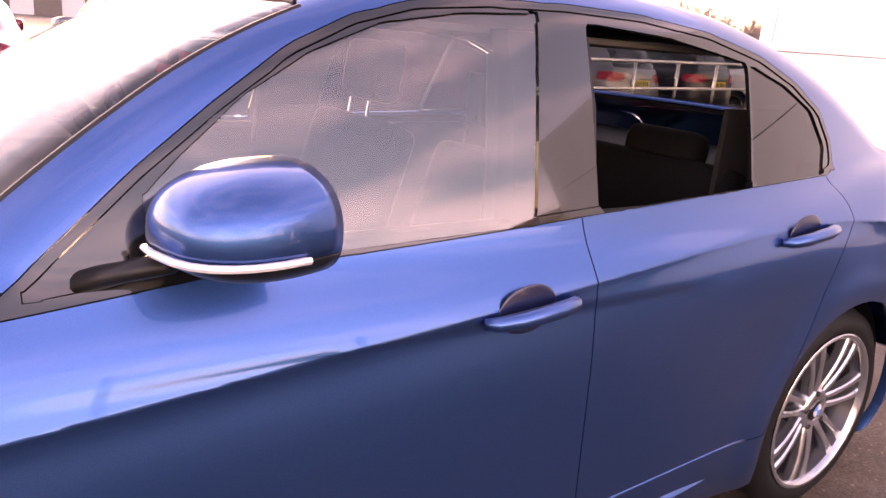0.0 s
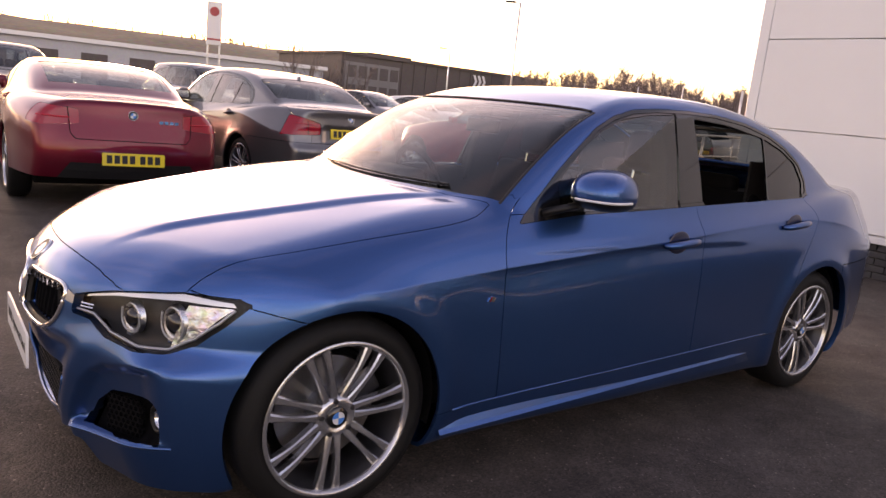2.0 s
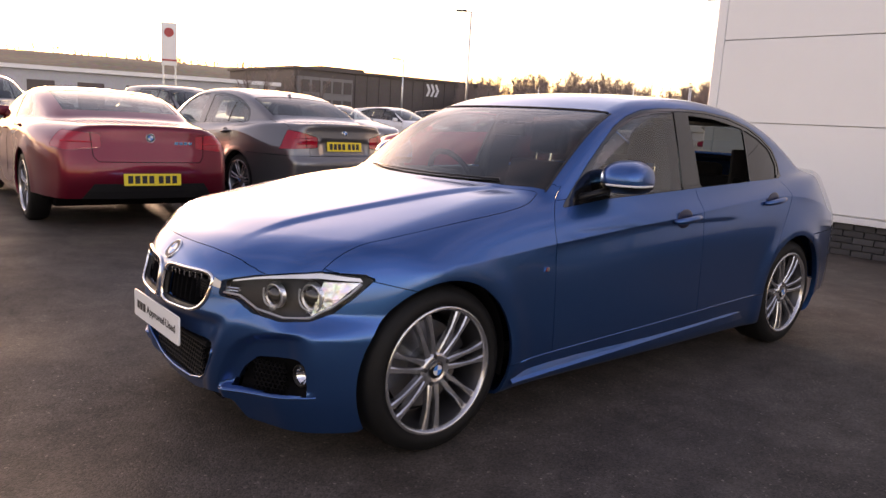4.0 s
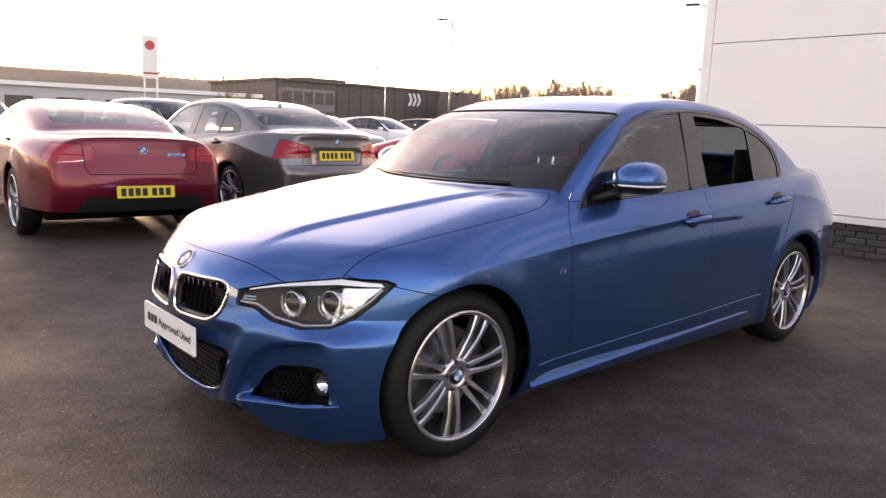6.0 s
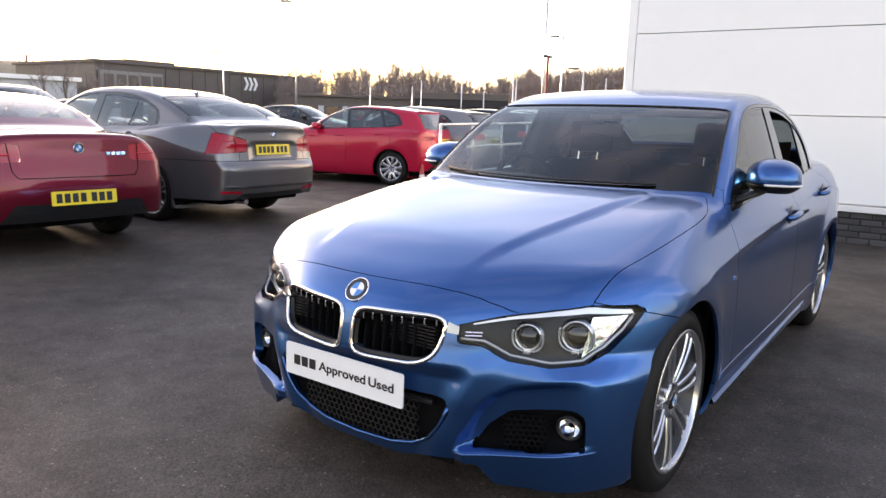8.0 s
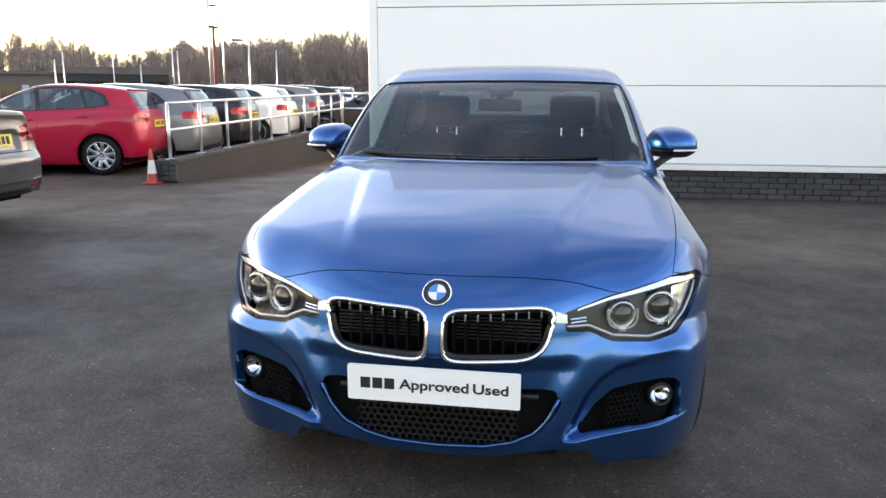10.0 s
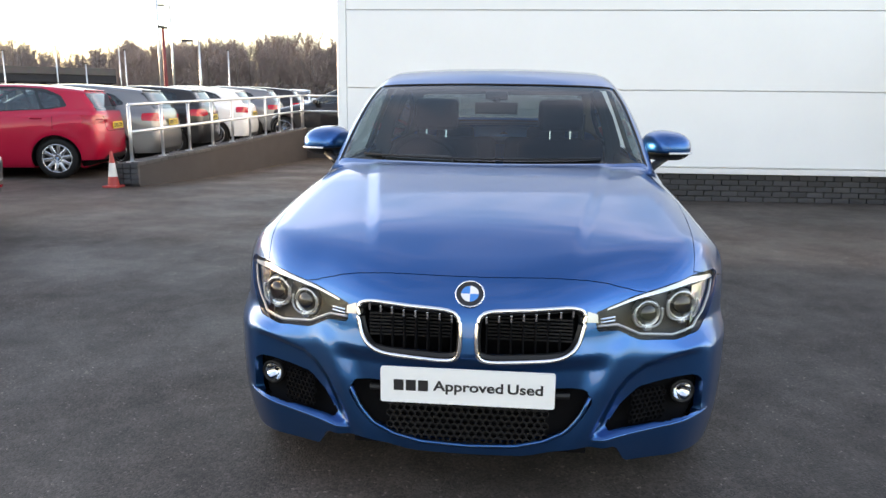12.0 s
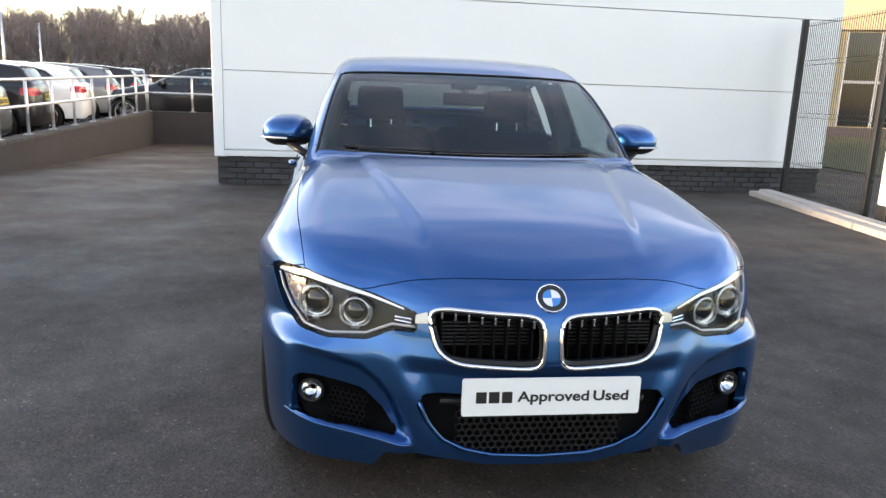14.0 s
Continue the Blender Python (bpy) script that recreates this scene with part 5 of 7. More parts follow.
        bmesh.ops.recalc_face_normals(bm, faces=bm.faces[:])
        part("pillar_lining", bm, TRIMM, car)
        part("seat_belt", tube([(1.63, sd * 0.600, 1.30), (1.61, sd * 0.655, 1.10), (1.60, sd * 0.680, 0.92)], 0.022, 6, flat=0.15), TRIMM, car)
        part("quarter_lining", box(2.46, 2.86, *sorted((sd * 0.585, sd * 0.60)), 0.90, 1.20), TRIMM, car)
    part("headlining", box(1.48, 2.62, -0.545, 0.545, 1.335, 1.35, 0.005), HEADCLOTH, car)


def honeycomb(m, wide, high, cell):
    """An open mesh of six-sided cells, facing -y before m."""
    bm = bmesh.new()
    r = cell / 2
    dx, dz = cell * 0.95, cell * 0.82
    nx, nz = int(wide / dx), int(high / dz)
    for i in range(nz + 1):
        for j in range(nx + 1):
            cx = -wide / 2 + j * dx + (dx / 2 if i % 2 else 0)
            cz = -high / 2 + i * dz
            a = [bm.verts.new((cx + r * 1.08 * math.sin(math.pi / 3 * k), 0, cz + r * 1.08 * math.cos(math.pi / 3 * k))) for k in range(6)]
            b = [bm.verts.new((cx + r * 0.80 * math.sin(math.pi / 3 * k), 0, cz + r * 0.80 * math.cos(math.pi / 3 * k))) for k in range(6)]
            c = [bm.verts.new((cx + r * 0.80 * math.sin(math.pi / 3 * k), 0.012, cz + r * 0.80 * math.cos(math.pi / 3 * k))) for k in range(6)]
            for k in range(6):
                l = (k + 1) % 6
                bm.faces.new((a[k], a[l], b[l], b[k]))
                bm.faces.new((b[k], b[l], c[l], c[k]))
    return moved(bm, m)


# ---- simpler cars for the rows behind ----
def kin(**k):
    d = dict(SALOON, bumper=False, dome=0.0)
    d.update(k)
    return d


HATCH = dict(
    body=kin(spine=(0.10, 2.25), edge=0.16, shoulder=0.30,
             deck=spline([-0.9, -0.7, -0.45, 0.0, 0.4, 0.7, 1.5, 2.6, 3.2], [0.64, 0.74, 0.83, 0.93, 1.0, 1.02, 1.0, 1.05, 1.05]),
             plan=spline([-0.75, -0.3, 0.0, 0.6, 1.4, 2.0, 2.5, 2.9, 3.2], [0.78, 0.85, 0.868, 0.86, 0.866, 0.87, 0.87, 0.84, 0.77]),
             swage=spline([-0.6, 0.0, 0.8, 2.0, 3.2], [0.72, 0.80, 0.85, 0.93, 0.96]), flares=((0.0, 0.004), (2.47, 0.005)),
             nose=spline([0.15, 0.35, 0.5, 0.7, 0.8], [-0.72, -0.77, -0.77, -0.74, -0.69]), nose_a=0.8,
             tail=spline([0.15, 0.35, 0.6, 0.85, 1.0, 1.2, 1.4], [3.06, 3.14, 3.16, 3.13, 3.09, 2.97, 2.84]), tail_a=0.20,
             screen=(0.42, 0.98, 1.25, 1.37, 0.40, 0.0),
             roof=spline([0.9, 1.2, 1.5, 1.9, 2.3, 2.6, 2.8, 2.95, 3.1], [1.34, 1.40, 1.425, 1.430, 1.412, 1.385, 1.362, 1.34, 1.31]),
             waist=spline([0.4, 0.7, 1.2, 1.9, 2.4, 2.8, 3.1], [0.69, 0.74, 0.775, 0.775, 0.755, 0.725, 0.68])),
    wb=2.47, dlo=[(0.70, 0.965), (1.2, 1.0), (1.8, 1.025), (2.40, 1.06), (2.62, 1.10), (2.53, 1.25), (2.30, 1.345), (1.9, 1.372), (1.5, 1.37), (1.25, 1.315), (0.95, 1.12)],
    panes=dict(front=[(0.93, 1.005), (1.52, 1.03), (1.46, 1.345), (1.33, 1.315), (1.02, 1.12)], rear=[(1.60, 1.035), (2.24, 1.065), (2.15, 1.322), (1.9, 1.345), (1.55, 1.345)], quarter=[(2.31, 1.075), (2.54, 1.11), (2.47, 1.235), (2.22, 1.31)]),
    tail=[(0.42, 0.86), (0.62, 0.83), (0.86, 0.84), (0.88, 0.95), (0.62, 0.955), (0.44, 0.93)], back=(1.03, 1.30, 0.62), plate=0.80, wheel=(0.31, 0.215, 10, "single"), screen_top=1.27, track=0.745)
FAMILY = dict(HATCH, body=kin(spine=(0.10, 2.4), edge=0.15, shoulder=0.38,
              deck=spline([-0.9, -0.7, -0.45, 0.0, 0.4, 0.7, 1.5, 2.6, 3.2, 3.5], [0.64, 0.74, 0.83, 0.93, 1.0, 1.02, 1.0, 1.04, 1.06, 1.05]),
              plan=spline([-0.75, -0.3, 0.0, 0.6, 1.4, 2.0, 2.69, 3.1, 3.45], [0.78, 0.86, 0.878, 0.87, 0.876, 0.88, 0.885, 0.85, 0.77]), flares=((0.0, 0.004), (2.66, 0.005)),
              tail=spline([0.15, 0.35, 0.6, 0.85, 1.0, 1.2, 1.4], [3.36, 3.45, 3.47, 3.43, 3.38, 3.25, 3.10]), tail_a=0.20, screen=(0.42, 0.98, 1.30, 1.38, 0.40, 0.0),
              roof=spline([0.9, 1.25, 1.6, 2.0, 2.4, 2.75, 3.0, 3.2, 3.4], [1.34, 1.405, 1.44, 1.445, 1.425, 1.395, 1.37, 1.345, 1.31]),
              waist=spline([0.4, 0.7, 1.2, 1.9, 2.5, 3.0, 3.3], [0.69, 0.745, 0.785, 0.785, 0.765, 0.72, 0.67])),
              wb=2.66, dlo=[(0.70, 0.965), (1.2, 1.0), (1.8, 1.025), (2.55, 1.06), (2.85, 1.11), (2.68, 1.25), (2.35, 1.33), (1.95, 1.375), (1.5, 1.38), (1.25, 1.315), (0.95, 1.12)],
              panes=dict(front=[(0.93, 1.005), (1.56, 1.03), (1.50, 1.352), (1.33, 1.318), (1.02, 1.12)], rear=[(1.64, 1.035), (2.36, 1.065), (2.26, 1.312), (1.95, 1.345), (1.59, 1.352)], quarter=[(2.43, 1.075), (2.78, 1.12), (2.63, 1.23), (2.34, 1.295)]),
              wheel=(0.32, 0.23, 5, "double"), track=0.76, screen_top=1.32)
SUV = dict(FAMILY, body=kin(**{**{k: v for k, v in FAMILY["body"].items()}, "floor": 0.24,
           "deck": spline([-0.9, -0.75, -0.45, 0.0, 0.4, 0.7, 1.5, 2.6, 3.5], [0.82, 0.92, 1.0, 1.06, 1.11, 1.13, 1.12, 1.15, 1.15]),
           "nose": spline([0.2, 0.4, 0.6, 0.85, 1.0], [-0.76, -0.80, -0.81, -0.78, -0.70]), "screen": (0.42, 1.10, 1.25, 1.58, 0.36, 0.0), "tumble": 0.26,
           "swage": spline([-0.6, 0.0, 0.8, 2.0, 3.4], [0.86, 0.92, 0.98, 1.04, 1.06]),
           "roof": spline([0.8, 1.2, 1.6, 2.2, 2.8, 3.2, 3.4, 3.55], [1.54, 1.615, 1.65, 1.655, 1.635, 1.60, 1.57, 1.54]),
           "tail": spline([0.2, 0.4, 0.7, 1.0, 1.25, 1.6], [3.48, 3.56, 3.56, 3.50, 3.42, 3.22])}),
           dlo=[(0.75, 1.08), (1.6, 1.12), (2.9, 1.16), (3.15, 1.24), (2.95, 1.46), (2.4, 1.55), (1.5, 1.56), (1.2, 1.48), (0.95, 1.28)],
           panes=dict(front=[(0.95, 1.12), (1.58, 1.15), (1.55, 1.53), (1.30, 1.49), (1.0, 1.26)], rear=[(1.66, 1.15), (2.40, 1.175), (2.34, 1.52), (1.64, 1.53)], quarter=[(2.48, 1.18), (3.05, 1.245), (2.88, 1.43), (2.42, 1.51)]),
           tail=[(0.58, 0.92), (0.88, 0.90), (0.90, 1.10), (0.62, 1.08)], back=(1.16, 1.54, 0.62), plate=0.95, wheel=(0.36, 0.25, 5, "double"), wb=2.66, screen_top=1.27)
COUPE = dict(body=kin(spine=(0.10, 3.15), floor=0.20, edge=0.15, shoulder=0.40, tail_a=0.24, rail_k=0.13, tumble=0.42,
             plan=spline([-0.75, -0.45, 0.0, 0.6, 1.2, 1.8, 2.3, 2.85, 3.2, 3.6, 3.9], [0.81, 0.88, 0.905, 0.89, 0.895, 0.90, 0.905, 0.915, 0.90, 0.835, 0.74]),
             deck=spline([-0.9, -0.72, -0.45, 0.0, 0.4, 0.7, 1.5, 2.6, 3.1, 3.4, 3.7, 3.95], [0.62, 0.70, 0.79, 0.88, 0.95, 0.97, 0.95, 1.0, 1.03, 1.025, 1.01, 0.995]),
             tail=spline([0.15, 0.3, 0.5, 0.7, 0.85, 0.98, 1.05], [3.84, 3.92, 3.97, 3.95, 3.92, 3.905, 3.90]), flares=((0.0, 0.006), (2.85, 0.008)),
             screen=(0.42, 0.93, 1.42, 1.31, 0.42, 0.0),
             roof=spline([0.9, 1.4, 1.7, 2.0, 2.3, 2.6, 2.9, 3.15, 3.35], [1.25, 1.315, 1.336, 1.332, 1.305, 1.25, 1.165, 1.07, 0.98]),
             waist=spline([0.4, 0.7, 1.0, 1.6, 2.2, 2.7, 3.1, 3.4], [0.70, 0.76, 0.795, 0.81, 0.79, 0.74, 0.68, 0.61])),
             wb=2.85, dlo=[(0.80, 0.93), (1.4, 0.955), (2.2, 0.99), (2.62, 1.03), (2.45, 1.16), (2.1, 1.27), (1.75, 1.31), (1.5, 1.30), (1.1, 1.13)],
             panes=dict(front=[(1.02, 0.965), (1.90, 0.995), (1.82, 1.275), (1.52, 1.275), (1.15, 1.12)], rear=[(1.96, 1.0), (2.50, 1.04), (2.38, 1.14), (2.08, 1.24), (1.90, 1.27)]),
             tail=[(0.44, 0.80), (0.44, 0.90), (0.70, 0.925), (0.93, 0.91), (0.93, 0.82), (0.72, 0.77)], back=None, plate=0.50, wheel=(0.335, 0.25, 5, "double"), track=0.80, screen_top=1.44)


def plain_car(name, spec, m, colour, label, group="cars in the rows", dense_skin=(64, 20, 52, 30), pane=HAZY):
    """A parked car of the rows: skin, glass, lamps, plates and wheels."""
    car = holder(name, m, label, "car", group)
    bd = Body(**spec["body"])
    sk = Skin(bd, *dense_skin)
    wb = spec["wb"]
    lamp_x = float(spec["body"]["tail"](0.85)) - 0.27
    r = spec["wheel"][0]
    dlo, tl = outline(spec["dlo"], 0.01), outline(spec["tail"], 0.01)
    hl = outline([(0.46, 0.66), (0.78, 0.70), (0.84, 0.70), (0.80, 0.60), (0.52, 0.57)] if spec is not SUV else [(0.5, 0.80), (0.80, 0.84), (0.84, 0.74), (0.54, 0.72)], 0.01)
    panes = {k: outline(v, 0.012) for k, v in spec["panes"].items()}
    s = spec["body"]["screen"]
    top = spec["screen_top"]
    screen_f = lambda x, y, z: np.maximum(np.maximum(s[0] + 0.06 + s[4] * y * y - x, x - top - 0.14 * y * y), y - (0.68 - (x - 0.67) * 0.15))
    if spec["back"]:
        z0, z1, wy = spec["back"]
        back_f = lambda x, y, z: np.maximum(np.maximum(z0 - z, z - z1), y - wy + 0.18 * (z - z0))
        back_w = lambda x, y, z: (x > wb + 0.1) & (z > z0 - 0.1)
    else:
        back_f = lambda x, y, z: np.maximum(np.maximum(2.30 + 0.12 * y * y - x, x - 3.06 + 0.12 * y * y), y - 0.56)
        back_w = lambda x, y, z: (x > 2.1) & (z > 0.9)
    side = lambda x, y, z: y > 0.5
    arch = lambda cx: (lambda x, y, z: np.hypot(x - cx, z - r) - r - 0.045)
    gap1, gap2 = spec["panes"]["front"][1][0] + 0.03, wb - 0.02
    cuts = [(lambda x, y, z: dlo(x, z), side), (screen_f, lambda x, y, z: (z > 0.85) & (x < 1.9)), (back_f, back_w), (arch(0.0), side), (arch(wb), side),
            (lambda x, y, z: np.maximum(tl(y, z), lamp_x - x), lambda x, y, z: x > wb + 0.2), (lambda x, y, z: hl(y, z), lambda x, y, z: x < 0)]
    cuts += [(lambda x, y, z, f=f: f(x, z), side) for f in panes.values()]
    under = spec["body"]["floor"] + 0.12
    cuts += [(lambda x, y, z: z - under, lambda x, y, z: x > wb + 0.2)]
    for f, w in cuts:
        sk.cut(f, w)
    sk.finish()
    T = sk.take
    T(lambda x, y, z: (np.hypot(x, z - r) < r + 0.045) & (y > 0.5) & (z < 0.85))
    T(lambda x, y, z: (np.hypot(x - wb, z - r) < r + 0.045) & (y > 0.5) & (z < 0.85))
    T(lambda x, y, z: (x > wb + 0.36) & (z < under))
    lamps = T(lambda x, y, z: (x < 0) & (hl(y, z) < 0))
    tails = T(lambda x, y, z: (x > lamp_x) & (tl(y, z) < 0))
    win = {k: T(lambda x, y, z, f=f: (f(x, z) < 0) & (y > 0.45) & (z > 0.85)) for k, f in panes.items()}
    surround = T(lambda x, y, z: (dlo(x, z) < 0) & (y > 0.45) & (z > 0.85))
    screen = T(lambda x, y, z: (screen_f(x, y, z) < 0) & (z > 0.85) & (x < 1.8))
    back = T(lambda x, y, z: (back_f(x, y, z) < 0) & (x > 2.1) & (z > 0.9))
    rest = T(lambda x, y, z: z > 0.16)
    P = lambda nm, fs, sd, mt, **k: part(nm, sk.panel(nm, fs, sd, **k), mt, car) if fs else None
    P("body_shell", rest, (1, -1), colour, gap=0.0, hem=0.02)
    for nm, fs in (("windscreen", screen), ("rear_window", back)):
        ob = P(nm, fs, (1, -1), pane, sink=0.004, hem=0.0, gap=0.0)
        if ob:
            ob.visible_shadow = False
    for sd in (-1, 1):
        P("window_surround", surround, (sd,), GLOSSBLACK, sink=0.002)
        for k in win:
            ob = P(f"{k}_side_window", win[k], (sd,), pane, sink=0.006, hem=0.0, gap=0.0)
            ob.visible_shadow = False
        P("tail_lamp", tails, (sd,), TAILRED, sink=0.002)
        P("headlamp", lamps, (sd,), LAMPWHITE, sink=0.004)
        for cx in (0.0, wb):
            wheel_thing(car, cx, sd * spec["track"], r, spec["wheel"][1], 0.20, sd, spec["wheel"][2], spec["wheel"][3], segs=40)
            ln = bmesh.new()
            rr = r + 0.05
            ra = [[ln.verts.new((cx + rr * math.cos(a), sd * yy, r + rr * math.sin(a))) for yy in (0.52, 0.80)] for a in np.radians(np.linspace(-12, 192, 17))]
            for p, q in zip(ra, ra[1:]):
                ln.faces.new((p[0], p[1], q[1], q[0]))
            ln.faces.new([p[0] for p in ra])
            part("arch_lining", ln, DARKVOID, car)
        y0 = bd.flank(0.86, 1.02 if spec is not SUV else 1.18)[0][1]
        zt = 1.03 if spec is not SUV else 1.18
        part("door_mirror", moved(box(-0.06, 0.06, -0.09, 0.09, -0.06, 0.06, 0.04, 3), Matrix.Translation((0.92, sd * (y0 + 0.10), zt))), colour, car, smooth=True)
        for hx in (spec["panes"]["front"][1][0] - 0.12, wb - 0.25):
            hz = float(spec["body"]["swage"](hx)) - 0.02
            hy = bd.flank(hx, hz)[0][1]
            part("handle", tube([(hx - 0.10, sd * (hy - 0.002), hz), (hx - 0.06, sd * (hy + 0.022), hz), (hx + 0.06, sd * (hy + 0.022), hz), (hx + 0.09, sd * (hy - 0.002), hz)], 0.012, 6), colour, car)
        for gx in (0.62, gap1, gap2 if spec is not COUPE else None):
            if gx:
                zz = np.linspace(0.36 if gx != gap2 else 0.75, 0.95, 10)
                p = bd.flank(np.full(10, gx), zz)
                part("door_gap", tube([(q[0], sd * (q[1] - 0.002), q[2]) for q in p], 0.0045, 5), DARKVOID, car)
    zp = spec["plate"]
    pb = bd.back(0.0, zp)[0]
    bars_plate(car, Matrix.Translation((pb[0] + 0.012, 0, zp)) @ pose(0, 0, 0, 0, 0, 90) @ pose(0, 0, 0, -4, 0, 0), INK, PLATEYELLOW)
    pf = bd.front(0.0, 0.45)[0]
    bars_plate(car, Matrix.Translation((pf[0] - 0.008, 0, 0.45)) @ pose(0, 0, 0, 0, 0, -90), INK, PLATEWHITE)
    part("underbody", box(-0.6, min(pb[0] - 0.2, wb + 0.38), -0.70, 0.70, 0.17, 0.30, 0.02), DARKVOID, car)
    skirt = 0.14 if spec is COUPE else 0.07
    part("rear_valance", patch(bd, [(-0.50, under + skirt), (0.50, under + skirt)], [(-0.60, under), (0.60, under)], -0.004, 1, 17, 2, "back"), BLACK, car)
    lid = 0.50
    zs = (zp - 0.08, 0.96) if spec["plate"] > 0.6 else (0.66, 0.97)
    for sd in (-1, 1):
        part("boot_gap", strip(bd, dense([(lid - 0.04, zs[0]), (lid, zs[0] + 0.05), (lid + 0.02, zs[1])], 5, False), 0.004, "back", lift=-0.001, side=sd), DARKVOID, car)
        part("tail_lamp_strip", strip(bd, dense([(spec["tail"][0][0] + 0.06, spec["tail"][0][1] + 0.035), (0.74, spec["tail"][0][1] + 0.04)], 5, False), 0.008, "back", lift=-0.003, side=sd), LAMPRED, car)
    part("boot_gap", strip(bd, [(y, zs[0]) for y in np.linspace(-lid + 0.04, lid - 0.04, 15)], 0.004, "back", lift=-0.001), DARKVOID, car)
    if spec is COUPE:
        bb = bd.back(0.0, 0.885)[0]
        roundel(part("boot_badge", moved(lathe([(0.0, 0.001), (0.040, 0.001), (0.040, 0.01)], 32), Matrix.Translation((bb[0] + 0.006, 0, 0.885)) @ pose(0, 0, 0, 0, 0, 90)), GLOSSBLACK, car), Matrix.Translation((bb[0] + 0.008, 0, 0.885)) @ pose(0, 0, 0, 0, 0, 90), 0.0245)
        for i in range(4):
            q = bd.back(0.24 + 0.045 * i, 0.84)[0]
            part("badge_bar", moved(box(-0.003, 0.003, -0.017, 0.017, -0.013, 0.013), Matrix.Translation((q[0] + 0.001, 0.24 + 0.045 * i, 0.84))), CHROME, car)
    else:
        part("roof_spoiler", strip(bd, [(y, spec["back"][1] + 0.03) for y in np.linspace(-0.48, 0.48, 15)], 0.020, "back", lift=0.012, flat=0.6), colour, car, smooth=True)
    part("front_grille", strip(bd, [(y, 0.60) for y in np.linspace(-0.35, 0.35, 11)], 0.05, "front", lift=-0.035), BLACK, car)
    for y in (-0.36, 0.36):
        for x in (1.28, 2.05):
            if spec is COUPE and x > 2:
                continue
            zb = 0.15 if spec is SUV else 0.0
            part("seat", moved(box(-0.07, 0.07, -0.24, 0.24, 0.0, 0.76, 0.06, 2), Matrix.Translation((x, y, 0.42 + zb)) @ pose(0, 0, 0, 0, 16, 0)), SEATM, car, smooth=True)
    part("dashboard", box(0.55, 0.95, -0.66, 0.66, 0.65, 0.93, 0.06), TRIMM, car)
    for sd in (-1, 1):
        part("door_lining", box(0.75, wb + 0.1, *sorted((sd * 0.66, sd * 0.70)), 0.25, 0.92), TRIMM, car)
    return car

# ---- ground and walls ----
def ground_z(x, y):
    """The height of the yard: level by the saloon, a little higher in the rows, falling away down the ramp."""
    up = 0.07 * min(1.0, max(0.0, (y - 1.4) / 3.0))
    if y > 5.3 or x < 7.0 or (x > 15.2 and y > -2.0):
        return up + (0.018 * max(0.0, min(x, 22) - 8) if y > 5.3 or x > 15.2 else 0)
    return max(-0.30, up * (1 - min(1, (x - 7.0) / 3)) - 0.020 * (x - 7.0)) if y > 2.0 else 0.0


def sheet():
    xs = [-900, -300, -100, -40, -15] + [-8 + 0.5 * i for i in range(65)] + [30, 45, 80, 160, 400, 900]
    ys = [-900, -300, -100, -40, -20, -12] + [-8 + 0.5 * i for i in range(27)] + [5.28, 5.33] + [5.6 + 0.6 * i for i in range(20)] + [22, 35, 60, 120, 300, 900]
    bm = bmesh.new()
    rows = [[bm.verts.new((x, y, ground_z(x, y))) for y in ys] for x in xs]
    for a, b in zip(rows, rows[1:]):
        for j in range(len(ys) - 1):
            bm.faces.new((a[j], b[j], b[j + 1], a[j + 1]))
    return bm


ground = part("ground", sheet(), ASPHALT, smooth=True)
tagged(ground, "dark worn asphalt of the car park", "ground", kind="structure")

# the showroom wall, in its own axes: x into the building, y along it
WALL_R = -8.7
AT_WALL = pose(7.05, 2.33, 0, 0, 0, 1.72)
wall = part("wall_north", box(0.06, 16, WALL_R, -0.06, 0.36, 4.478), CLADDING)
wall.matrix_world = AT_WALL
tagged(wall, "white metal cladding wall of the showroom", "wall", kind="structure")
JOINTS = [0.46, 1.462, 2.474, 3.476, 4.478]
for z0, z1 in zip(JOINTS, JOINTS[1:]):
    part("panel", box(0, 0.058, WALL_R, -0.13, z0 + 0.005, z1 - 0.005, 0.004, 1), CLADDING, wall)
part("corner_trim", box(-0.004, 0.058, -0.124, 0, 0.37, 4.478, 0.004, 1), CLADDING, wall)
part("drip_trim", box(-0.022, 0.055, WALL_R, -0.126, 0.375, 0.447, 0.006, 1), SIGNWHITE, wall)
plinth = part("plinth_wall", box(0.075, 16, WALL_R, -0.03, -0.4, 0.373), MORTAR)
plinth.matrix_world = AT_WALL
tagged(plinth, "dark grey brick plinth under the cladding", "wall", kind="structure")
brick_mesh = None
random.seed(4)
for row in range(6):
    z = 0.373 - 0.075 * (row + 1) + 0.004
    y = WALL_R + (0.1125 if row % 2 else 0.0)
    while y < -0.25:
        if brick_mesh is None:
            ob = part("brick", box(0, 0.04, 0, 0.215, 0, 0.065, 0.004, 1), BRICKM, plinth)
            brick_mesh = ob.data
        else:
            ob = new("brick", brick_mesh)
            ob.parent = plinth
        ob.location = (0.040 + random.uniform(-0.002, 0.002), y, z)
        y += 0.225


